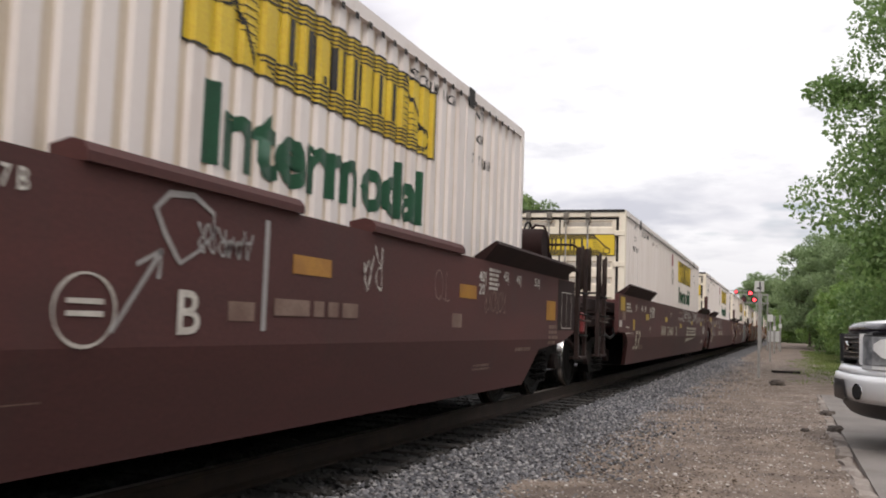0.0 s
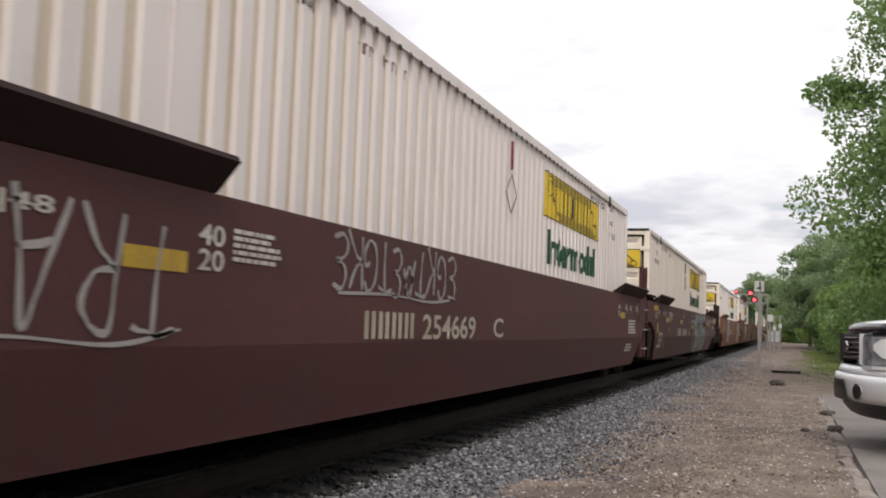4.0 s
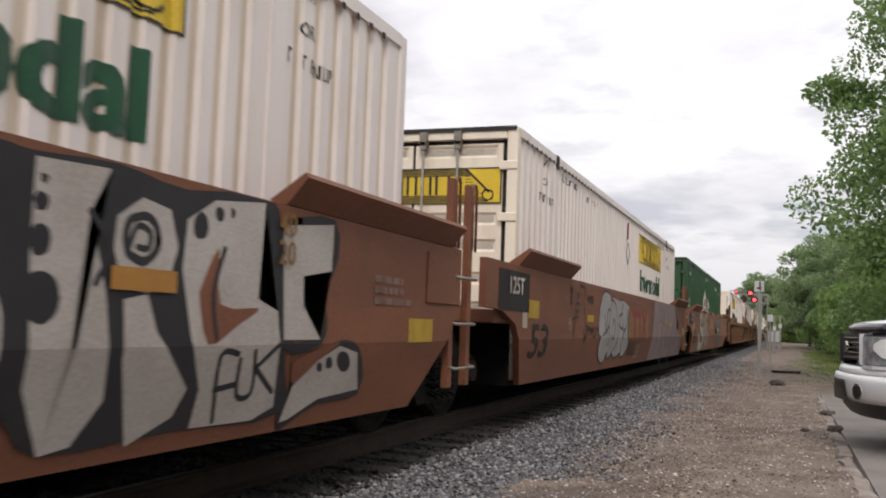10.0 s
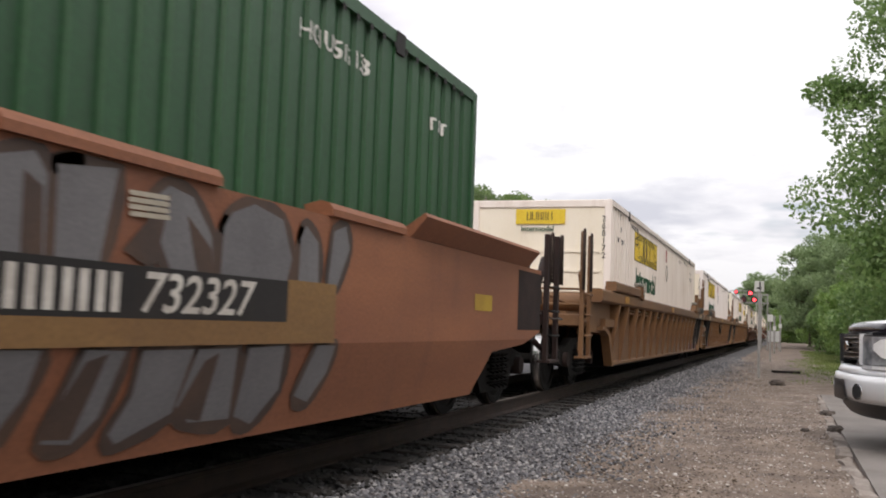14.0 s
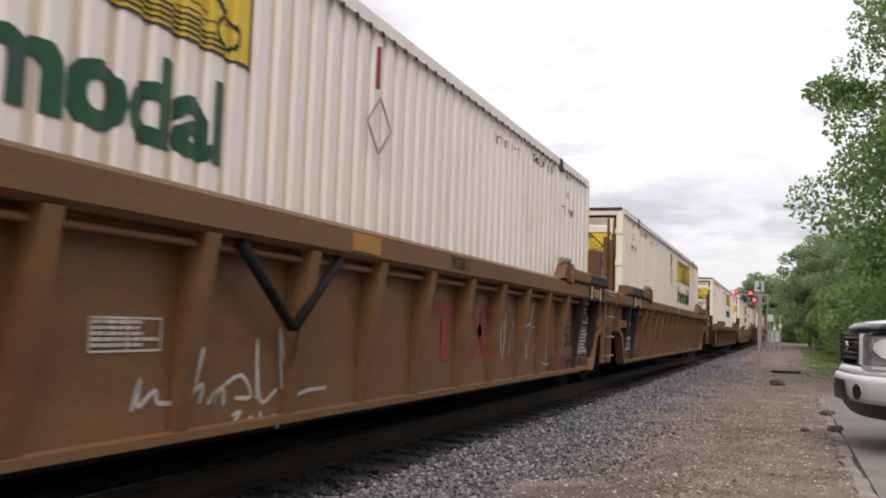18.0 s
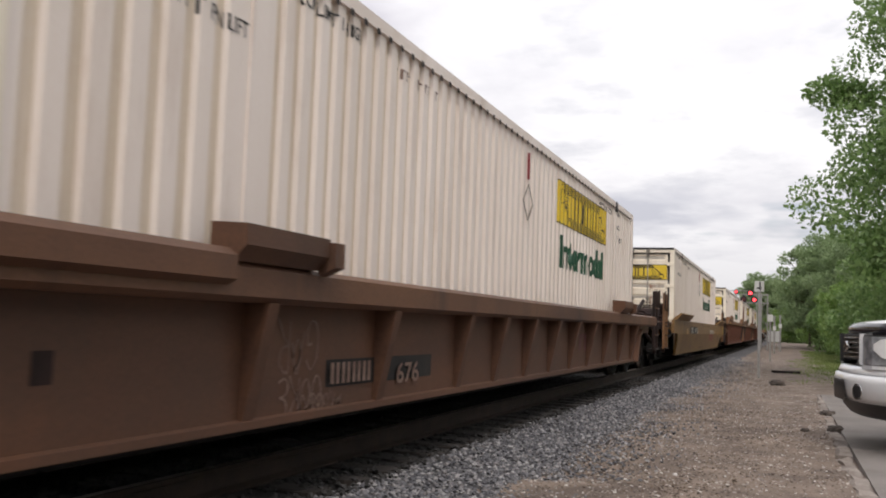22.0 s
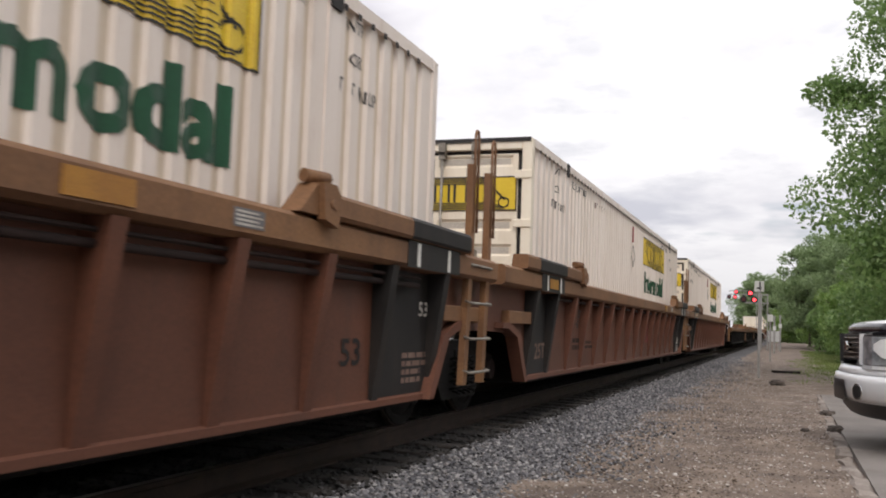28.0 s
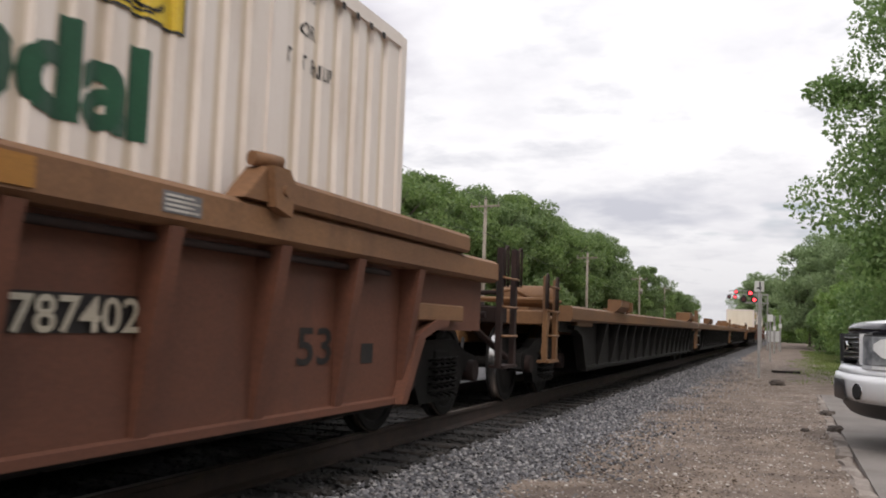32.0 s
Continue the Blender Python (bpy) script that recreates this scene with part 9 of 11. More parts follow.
spray("c4", "fill", "blackpaint", 0, [(-4.68, 1.37), (-4.54, 1.46), (-4.55, 1.34)])
spray("c4", "line", "greypaint", 0.018, [(-4.04, 1.47), (-3.77, 1.49)])
spray("c4", "line", "greypaint", 0.018, [(-4.04, 1.44), (-3.77, 1.45)])
spray("c4", "line", "greypaint", 0.018, [(-4.04, 1.41), (-3.76, 1.42)])
spray("c4", "line", "greypaint", 0.018, [(-4.03, 1.37), (-3.76, 1.38)])
spray("c4", "line", "sprayed_white", 0.022, [(-1.50, 1.46), (-1.38, 1.32)])
spray("c4", "line", "sprayed_white", 0.022, [(-1.19, 1.44), (-1.26, 1.31), (-1.02, 1.28), (-0.97, 1.44), (-1.19, 1.44)])
spray("c4", "line", "sprayed_white", 0.022, [(-0.78, 1.50), (-0.83, 1.31), (-0.42, 1.31), (-0.44, 1.52), (-0.71, 1.43), (-0.26, 1.42)])
spray("c4", "line", "sprayed_white", 0.022, [(-1.13, 1.23), (-1.23, 1.01), (-0.99, 0.97), (-0.95, 1.19), (-1.13, 1.23)])
spray("c4", "line", "sprayed_white", 0.022, [(-0.87, 1.08), (-0.52, 0.93), (-0.48, 1.21), (-0.76, 1.25)])
spray("c4", "line", "sprayed_white", 0.022, [(-0.97, 0.84), (-1.02, 0.70), (-0.71, 0.81), (-0.91, 0.88)])
spray("c4", "line", "scrawlpaint", 0.024, [(-3.25, 1.51), (-3.27, 1.38), (-3.11, 1.37), (-3.10, 1.50), (-3.25, 1.51)])
spray("c4", "line", "scrawlpaint", 0.024, [(-3.02, 1.51), (-2.96, 1.28)])
spray("c4", "line", "scrawlpaint", 0.024, [(-3.01, 1.37), (-2.76, 1.41)])
spray("c4", "line", "scrawlpaint", 0.024, [(-2.81, 1.53), (-2.75, 1.26)])
spray("c4", "line", "scrawlpaint", 0.024, [(-2.66, 1.53), (-2.41, 1.50), (-2.57, 1.41), (-2.31, 1.32), (-2.59, 1.27)])
spray("c4", "line", "scrawlpaint", 0.024, [(-2.15, 1.45), (-2.01, 1.52), (-2.05, 1.42), (-2.13, 1.33), (-1.90, 1.35)])
spray("c4", "line", "scrawlpaint", 0.024, [(-1.77, 1.48), (-1.86, 1.39), (-1.70, 1.34)])
spray("c4", "line", "scrawlpaint", 0.024, [(-2.86, 1.28), (-2.89, 1.20)])
# white and black letters further along the same car
spray("c4", "fill", "blackpaint", 0, [(3.63, 1.54), (3.89, 1.57), (4.05, 1.56), (4.53, 1.59), (5.01, 1.55), (5.77, 1.62), (5.89, 1.32), (5.96, 0.85), (6.11, 0.42), (5.11, 0.41), (4.26, 0.39), (4.04, 0.55), (3.92, 0.45), (3.79, 0.51)])
spray("c4", "ring", "blackpaint", 0.07, [(5.91, 1.48), (6.53, 1.55), (6.52, 1.26), (6.17, 1.21), (6.18, 1.04), (6.43, 1.03), (6.41, 0.84), (5.97, 0.84)])
spray("c4", "ring", "blackpaint", 0.07, [(6.19, 0.57), (6.43, 0.71), (6.69, 0.80), (6.97, 0.75), (7.11, 0.50), (6.55, 0.47), (6.22, 0.37), (6.13, 0.36)])
spray("c4", "patch", "whitepaint", 0, [(4.06, 1.54), (4.48, 1.56), (4.37, 1.37), (4.49, 1.04), (4.57, 0.59), (4.43, 0.41), (4.26, 0.39), (4.10, 0.66), (4.06, 1.17)])
spray("c4", "patch", "whitepaint", 0, [(4.52, 1.23), (4.53, 1.37), (4.69, 1.47), (4.89, 1.44), (4.96, 1.27), (4.90, 1.11), (4.76, 1.05), (4.59, 1.07)])
spray("c4", "patch", "whitepaint", 0, [(4.60, 1.02), (4.76, 1.05), (4.84, 0.88), (5.15, 0.61), (5.08, 0.48), (4.78, 0.37), (4.63, 0.76)])
spray("c4", "patch", "whitepaint", 0, [(5.02, 1.41), (5.24, 1.53), (5.71, 1.58), (5.68, 1.06), (5.89, 1.00), (6.02, 0.46), (5.81, 0.40), (5.24, 0.41), (5.25, 0.60), (5.10, 0.85), (5.00, 1.17)])
spray("c4", "patch", "whitepaint", 0, [(5.91, 1.48), (6.53, 1.55), (6.52, 1.26), (6.17, 1.21), (6.18, 1.04), (6.43, 1.03), (6.41, 0.84), (5.97, 0.84)])
spray("c4", "patch", "whitepaint", 0, [(6.19, 0.57), (6.43, 0.71), (6.69, 0.80), (6.97, 0.75), (7.11, 0.50), (6.55, 0.47), (6.22, 0.37), (6.13, 0.36)])
spray("c4", "patch", "whitepaint", 0, [(3.66, 1.52), (3.87, 1.53), (3.88, 1.11), (3.95, 0.94), (3.96, 0.57), (3.80, 0.52)])
spray("c4", "fill", "orange", 0, [(5.14, 1.07), (5.29, 1.30), (5.33, 1.02), (5.69, 1.01), (5.50, 0.92), (5.24, 0.82)])
spray("c4", "fill", "blackpaint", 0, [(4.13, 1.47), (4.12, 1.45), (4.11, 1.44), (4.10, 1.45), (4.09, 1.45), (4.09, 1.47), (4.09, 1.48), (4.11, 1.48), (4.12, 1.48)])
spray("c4", "fill", "blackpaint", 0, [(4.14, 1.38), (4.13, 1.35), (4.11, 1.34), (4.08, 1.34), (4.07, 1.36), (4.06, 1.38), (4.08, 1.41), (4.10, 1.41), (4.13, 1.40)])
spray("c4", "fill", "blackpaint", 0, [(4.16, 1.23), (4.15, 1.19), (4.12, 1.17), (4.08, 1.17), (4.06, 1.20), (4.05, 1.24), (4.07, 1.28), (4.11, 1.29), (4.15, 1.27)])
spray("c4", "fill", "blackpaint", 0, [(4.23, 1.01), (4.21, 0.95), (4.15, 0.91), (4.09, 0.92), (4.04, 0.97), (4.03, 1.04), (4.07, 1.10), (4.14, 1.11), (4.20, 1.08)])
spray("c4", "fill", "blackpaint", 0, [(5.19, 1.40), (5.18, 1.35), (5.14, 1.33), (5.10, 1.33), (5.07, 1.36), (5.07, 1.41), (5.09, 1.44), (5.13, 1.46), (5.17, 1.44)])
spray("c4", "fill", "blackpaint", 0, [(5.32, 1.47), (5.31, 1.44), (5.29, 1.43), (5.27, 1.43), (5.25, 1.45), (5.24, 1.47), (5.26, 1.50), (5.29, 1.50), (5.31, 1.49)])
spray("c4", "fill", "blackpaint", 0, [(5.42, 1.49), (5.41, 1.47), (5.40, 1.46), (5.39, 1.46), (5.38, 1.47), (5.38, 1.49), (5.38, 1.51), (5.40, 1.51), (5.41, 1.50)])
spray("c4", "fill", "blackpaint", 0, [(6.89, 0.69), (6.89, 0.65), (6.84, 0.63), (6.77, 0.64), (6.71, 0.68), (6.68, 0.72), (6.71, 0.76), (6.77, 0.76), (6.84, 0.74)])
spray("c4", "fill", "blackpaint", 0, [(6.64, 0.69), (6.64, 0.67), (6.62, 0.66), (6.58, 0.66), (6.55, 0.68), (6.54, 0.71), (6.55, 0.73), (6.58, 0.73), (6.61, 0.72)])
spray("c4", "fill", "blackpaint", 0, [(6.51, 0.67), (6.51, 0.65), (6.49, 0.64), (6.46, 0.65), (6.44, 0.66), (6.43, 0.68), (6.44, 0.70), (6.46, 0.70), (6.49, 0.69)])
spray("c4", "line", "blackpaint", 0.04, [(4.81, 1.30), (4.80, 1.25), (4.76, 1.21), (4.71, 1.19), (4.66, 1.20), (4.61, 1.22), (4.59, 1.27), (4.59, 1.31), (4.61, 1.36), (4.66, 1.38), (4.72, 1.39), (4.77, 1.37), (4.80, 1.33), (4.81, 1.28)])
spray("c4", "line", "blackpaint", 0.03, [(4.61, 1.24), (4.66, 1.34), (4.75, 1.32), (4.74, 1.25), (4.67, 1.25)])
spray("c4", "line", "blackpaint", 0.032, [(5.43, 0.43), (5.37, 0.76), (5.53, 0.77)])
spray("c4", "line", "blackpaint", 0.032, [(5.38, 0.59), (5.56, 0.61)])
spray("c4", "line", "blackpaint", 0.032, [(5.56, 0.74), (5.60, 0.55), (5.74, 0.56), (5.69, 0.78)])
spray("c4", "line", "blackpaint", 0.032, [(5.73, 0.69), (5.92, 0.81)])
spray("c4", "line", "blackpaint", 0.032, [(5.73, 0.69), (5.96, 0.55)])
spray("c4", "line", "blackpaint", 0.032, [(4.37, 1.37), (4.49, 1.23), (4.42, 1.08)])
spray("c4", "line", "blackpaint", 0.032, [(5.34, 1.30), (5.26, 1.07), (5.31, 0.85)])
spray("c4", "fill", "orange", 0, [(6.12, 0.71), (6.40, 0.78), (6.68, 0.82), (6.43, 0.71), (6.18, 0.58)])
# scrawls and grey bubble letters on the second orange car
spray("c5", "line", "blackpaint", 0.03, [(-5.97, 1.07), (-5.88, 0.83), (-5.84, 0.94), (-5.77, 1.09), (-5.93, 1.07)])
spray("c5", "line", "blackpaint", 0.03, [(-5.78, 1.04), (-5.78, 1.23), (-5.70, 1.28), (-5.55, 1.28), (-5.60, 1.17), (-5.70, 1.19), (-5.68, 1.10), (-5.59, 1.10)])
spray("c5", "line", "blackpaint", 0.03, [(-5.68, 1.41), (-5.64, 1.44), (-5.60, 1.40), (-5.67, 1.37), (-5.67, 1.31)])
spray("c5", "line", "blackpaint", 0.03, [(-5.50, 1.38), (-5.53, 1.49), (-5.46, 1.55), (-5.29, 1.52), (-5.20, 1.55), (-5.16, 1.46), (-5.23, 1.40), (-5.22, 1.25), (-5.14, 1.12), (-5.05, 0.85)])
spray("c5", "line", "blackpaint", 0.03, [(-5.24, 0.92), (-5.15, 0.76), (-5.04, 0.85)])
spray("c5", "line", "blackpaint", 0.03, [(-5.23, 0.93), (-5.14, 0.81)])
spray("c5", "line", "blackpaint", 0.03, [(-5.04, 1.35), (-4.96, 1.41), (-4.94, 1.33)])
spray("c5", "line", "blackpaint", 0.03, [(-4.89, 1.31), (-4.89, 1.40), (-4.81, 1.34), (-4.79, 1.42)])
spray("c5", "line", "blackpaint", 0.03, [(-4.74, 1.42), (-4.70, 1.32), (-4.63, 1.42), (-4.75, 1.39)])
spray("c5", "line", "blackpaint", 0.03, [(-4.62, 1.31), (-4.54, 1.40)])
spray("c5", "line", "blackpaint", 0.03, [(-4.99, 0.84), (-4.98, 1.00), (-4.89, 0.96), (-4.97, 0.92)])
spray("c5", "line", "blackpaint", 0.03, [(-4.84, 0.86), (-4.82, 0.98), (-4.74, 0.87)])
spray("c5", "line", "blackpaint", 0.03, [(-4.70, 0.98), (-4.66, 0.88), (-4.58, 0.94), (-4.69, 0.95)])
spray("c5", "line", "blackpaint", 0.03, [(-4.51, 0.97), (-4.54, 0.85), (-4.36, 0.85), (-4.44, 0.99)])
spray("c5", "line", "blackpaint", 0.03, [(-4.31, 0.97), (-4.11, 0.93)])
spray("c5", "ring", "blackpaint", 0.06, [(-4.04, 1.24), (-3.90, 1.29), (-3.85, 1.45), (-3.58, 1.53), (-3.18, 1.49), (-3.08, 1.40), (-2.85, 1.48), (-2.61, 1.39), (-1.93, 1.45), (-1.85, 1.38), (-1.21, 1.37), (-1.40, 1.03), (-1.13, 0.67), (-1.57, 0.48), (-1.82, 0.56), (-2.27, 0.48), (-2.62, 0.55), (-2.93, 0.48), (-3.13, 0.60), (-3.30, 0.44), (-3.60, 0.46), (-3.86, 0.60), (-3.92, 0.80), (-3.79, 0.85), (-4.04, 0.86), (-4.09, 1.04)])
spray("c5", "fill", "silverpaint", 0, [(-4.04, 1.24), (-3.90, 1.29), (-3.85, 1.45), (-3.58, 1.53), (-3.18, 1.49), (-3.08, 1.40), (-2.85, 1.48), (-2.61, 1.39), (-1.93, 1.45), (-1.85, 1.38), (-1.21, 1.37), (-1.40, 1.03), (-1.13, 0.67), (-1.57, 0.48), (-1.82, 0.56), (-2.27, 0.48), (-2.62, 0.55), (-2.93, 0.48), (-3.13, 0.60), (-3.30, 0.44), (-3.60, 0.46), (-3.86, 0.60), (-3.92, 0.80), (-3.79, 0.85), (-4.04, 0.86), (-4.09, 1.04)])
spray("c5", "line", "blackpaint", 0.036, [(-3.63, 1.18), (-3.45, 0.88), (-3.36, 1.21), (-3.16, 1.26), (-3.27, 0.99), (-3.75, 0.85)])
spray("c5", "line", "blackpaint", 0.036, [(-3.11, 1.23), (-2.99, 1.42), (-2.60, 1.34), (-2.41, 1.01), (-2.48, 0.67), (-2.86, 0.48)])
spray("c5", "line", "blackpaint", 0.036, [(-2.90, 1.00), (-2.81, 1.12), (-2.64, 1.00), (-2.77, 0.80), (-2.96, 0.84)])
spray("c5", "line", "blackpaint", 0.036, [(-1.89, 1.39), (-1.93, 1.23), (-2.27, 1.18), (-2.25, 1.01), (-1.88, 0.99), (-1.93, 1.20)])
spray("c5", "line", "blackpaint", 0.036, [(-2.25, 1.01), (-1.81, 0.93), (-1.86, 0.83)])
spray("c5", "line", "blackpaint", 0.036, [(-1.43, 1.31), (-1.47, 1.02), (-1.74, 0.95)])
spray("c5", "line", "blackpaint", 0.036, [(-1.98, 1.37), (-2.29, 0.84), (-2.28, 0.49)])
spray("c5", "line", "blackpaint", 0.036, [(-1.47, 1.02), (-1.91, 0.79), (-1.79, 0.56)])
spray("c5", "line", "blackpaint", 0.036, [(-3.18, 0.99), (-3.23, 0.69)])
# grey field with pink-edged hooks
spray("c5", "patch", "fieldgrey", 0, [(1.95, 0.32), (8.05, 0.32), (7.75, 0.60), (7.35, 0.72), (7.1, 0.98), (6.62, 1.02), (6.55, 1.40), (6.45, 1.59), (2.3, 1.59), (2.15, 1.2), (2.0, 0.8)])
spray("c5", "line", "wineline", 0.085, [(3.09, 1.36), (2.94, 1.27)])
spray("c5", "line", "wineline", 0.065, [(3.48, 1.58), (3.48, 1.45), (3.33, 1.38), (3.36, 1.24), (3.41, 1.16), (3.26, 1.11)])
spray("c5", "line", "wineline", 0.135, [(3.32, 1.11), (3.12, 1.07), (3.04, 0.94), (3.05, 0.77), (3.15, 0.63), (3.24, 0.66), (3.22, 0.77)])
spray("c5", "line", "wineline", 0.065, [(3.34, 1.10), (3.38, 0.97), (3.56, 0.83), (3.64, 0.51), (3.49, 0.32)])
spray("c5", "line", "wineline", 0.07, [(3.97, 1.57), (3.91, 1.31), (3.93, 1.11)])
spray("c5", "line", "wineline", 0.07, [(3.91, 0.59), (3.98, 0.79), (4.17, 0.81), (4.35, 0.74), (4.30, 0.68)])
spray("c5", "line", "wineline", 0.105, [(4.59, 1.32), (4.40, 1.39), (4.23, 1.32), (4.24, 1.19), (4.41, 1.12), (4.58, 1.19)])
spray("c5", "line", "wineline", 0.07, [(4.52, 1.55), (4.63, 1.23), (4.71, 1.00), (4.61, 0.84)])
spray("c5", "line", "wineline", 0.085, [(4.67, 1.36), (4.84, 1.19), (5.04, 1.29)])
spray("c5", "line", "wineline", 0.085, [(4.15, 0.34), (4.14, 0.57), (3.96, 0.53)])
spray("c5", "line", "wineline", 0.11, [(4.56, 0.33), (4.76, 0.44), (4.93, 0.56), (5.12, 0.52), (5.05, 0.45)])
spray("c5", "line", "wineline", 0.07, [(4.45, 0.59), (4.69, 0.70), (5.12, 0.83), (5.28, 0.98), (5.41, 1.41)])
spray("c5", "line", "wineline", 0.075, [(5.14, 0.78), (5.38, 0.56)])
spray("c5", "line", "wineline", 0.095, [(5.89, 1.58), (5.66, 1.31), (5.56, 1.11), (5.76, 1.24)])
spray("c5", "line", "wineline", 0.075, [(5.90, 1.14), (5.58, 0.88), (5.96, 0.93)])
spray("c5", "line", "wineline", 0.085, [(5.47, 0.84), (5.89, 0.81), (5.77, 0.69), (5.64, 0.77)])
spray("c5", "line", "wineline", 0.07, [(6.12, 0.88), (6.41, 0.82), (6.38, 0.68), (6.88, 0.43)])
spray("c5", "line", "wineline", 0.105, [(5.96, 0.34), (6.02, 0.54), (6.06, 0.65)])
spray("c5", "line", "wineline", 0.095, [(6.26, 1.54), (6.55, 1.53), (6.52, 1.00), (6.95, 0.97), (7.12, 0.84), (7.56, 0.83), (7.55, 0.69)])
spray("c5", "line", "wineline", 0.075, [(7.31, 0.34), (7.48, 0.56), (7.93, 0.59)])
spray("c5", "line", "rosepaint", 0.05, [(3.09, 1.36), (2.94, 1.27)])
spray("c5", "line", "rosepaint", 0.03, [(3.48, 1.58), (3.48, 1.45), (3.33, 1.38), (3.36, 1.24), (3.41, 1.16), (3.26, 1.11)])
spray("c5", "line", "rosepaint", 0.1, [(3.32, 1.11), (3.12, 1.07), (3.04, 0.94), (3.05, 0.77), (3.15, 0.63), (3.24, 0.66), (3.22, 0.77)])
spray("c5", "line", "rosepaint", 0.03, [(3.34, 1.10), (3.38, 0.97), (3.56, 0.83), (3.64, 0.51), (3.49, 0.32)])
spray("c5", "line", "rosepaint", 0.035, [(3.97, 1.57), (3.91, 1.31), (3.93, 1.11)])
spray("c5", "line", "rosepaint", 0.035, [(3.91, 0.59), (3.98, 0.79), (4.17, 0.81), (4.35, 0.74), (4.30, 0.68)])
spray("c5", "line", "rosepaint", 0.07, [(4.59, 1.32), (4.40, 1.39), (4.23, 1.32), (4.24, 1.19), (4.41, 1.12), (4.58, 1.19)])
spray("c5", "line", "rosepaint", 0.035, [(4.52, 1.55), (4.63, 1.23), (4.71, 1.00), (4.61, 0.84)])
spray("c5", "line", "rosepaint", 0.05, [(4.67, 1.36), (4.84, 1.19), (5.04, 1.29)])
spray("c5", "line", "rosepaint", 0.05, [(4.15, 0.34), (4.14, 0.57), (3.96, 0.53)])
spray("c5", "line", "rosepaint", 0.075, [(4.56, 0.33), (4.76, 0.44), (4.93, 0.56), (5.12, 0.52), (5.05, 0.45)])
spray("c5", "line", "rosepaint", 0.035, [(4.45, 0.59), (4.69, 0.70), (5.12, 0.83), (5.28, 0.98), (5.41, 1.41)])
spray("c5", "line", "rosepaint", 0.04, [(5.14, 0.78), (5.38, 0.56)])
spray("c5", "line", "rosepaint", 0.06, [(5.89, 1.58), (5.66, 1.31), (5.56, 1.11), (5.76, 1.24)])
spray("c5", "line", "rosepaint", 0.04, [(5.90, 1.14), (5.58, 0.88), (5.96, 0.93)])
spray("c5", "line", "rosepaint", 0.05, [(5.47, 0.84), (5.89, 0.81), (5.77, 0.69), (5.64, 0.77)])
spray("c5", "line", "rosepaint", 0.035, [(6.12, 0.88), (6.41, 0.82), (6.38, 0.68), (6.88, 0.43)])
spray("c5", "line", "rosepaint", 0.07, [(5.96, 0.34), (6.02, 0.54), (6.06, 0.65)])
spray("c5", "line", "rosepaint", 0.06, [(6.26, 1.54), (6.55, 1.53), (6.52, 1.00), (6.95, 0.97), (7.12, 0.84), (7.56, 0.83), (7.55, 0.69)])
spray("c5", "line", "rosepaint", 0.04, [(7.31, 0.34), (7.48, 0.56), (7.93, 0.59)])
spray("c5", "ring", "wineline", 0.04, [(3.62, 1.13), (3.73, 1.15), (3.85, 0.95), (3.95, 1.01), (3.94, 1.10), (4.23, 0.97), (4.09, 0.93), (3.92, 0.88), (3.88, 0.77)])
spray("c5", "fill", "rosepaint", 0, [(3.62, 1.13), (3.73, 1.15), (3.85, 0.95), (3.95, 1.01), (3.94, 1.10), (4.23, 0.97), (4.09, 0.93), (3.92, 0.88), (3.88, 0.77)])
spray("c5", "ring", "wineline", 0.04, [(4.61, 1.14), (4.85, 0.92), (4.61, 0.84)])
spray("c5", "fill", "rosepaint", 0, [(4.61, 1.14), (4.85, 0.92), (4.61, 0.84)])
spray("c5", "ring", "wineline", 0.04, [(4.54, 0.32), (4.69, 0.46), (5.00, 0.54), (4.85, 0.35)])
spray("c5", "fill", "rosepaint", 0, [(4.54, 0.32), (4.69, 0.46), (5.00, 0.54), (4.85, 0.35)])
# cream letters with heavy outlines on the bleached car
spray("c6", "line", "blackpaint", 0.44, [(-4.98, 1.31), (-5.12, 1.47), (-5.39, 1.54), (-5.64, 1.46), (-5.71, 1.20), (-5.48, 1.01), (-5.01, 0.97), (-4.61, 0.83), (-4.51, 0.61), (-4.81, 0.46), (-5.39, 0.47), (-5.78, 0.59), (-5.92, 0.74)])
spray("c6", "line", "creampaint", 0.3, [(-4.98, 1.31), (-5.12, 1.47), (-5.39, 1.54), (-5.64, 1.46), (-5.71, 1.20), (-5.48, 1.01), (-5.01, 0.97), (-4.61, 0.83), (-4.51, 0.61), (-4.81, 0.46), (-5.39, 0.47), (-5.78, 0.59), (-5.92, 0.74)])
spray("c6", "line", "blackpaint", 0.31, [(-4.43, 1.54), (-4.21, 1.26), (-4.22, 0.95), (-4.28, 0.50)])
spray("c6", "line", "creampaint", 0.22, [(-4.43, 1.54), (-4.21, 1.26), (-4.22, 0.95), (-4.28, 0.50)])
spray("c6", "line", "blackpaint", 0.23, [(-3.80, 1.44), (-3.83, 1.00), (-3.95, 0.53), (-4.17, 0.40)])
spray("c6", "line", "creampaint", 0.14, [(-3.80, 1.44), (-3.83, 1.00), (-3.95, 0.53), (-4.17, 0.40)])
spray("c6", "line", "blackpaint", 0.25, [(-4.11, 1.15), (-3.74, 0.84)])
spray("c6", "line", "creampaint", 0.16, [(-4.11, 1.15), (-3.74, 0.84)])
spray("c6", "line", "blackpaint", 0.29, [(-3.02, 1.58), (-3.46, 1.45), (-3.64, 1.12), (-3.57, 0.80), (-3.34, 0.62)])
spray("c6", "line", "creampaint", 0.2, [(-3.02, 1.58), (-3.46, 1.45), (-3.64, 1.12), (-3.57, 0.80), (-3.34, 0.62)])
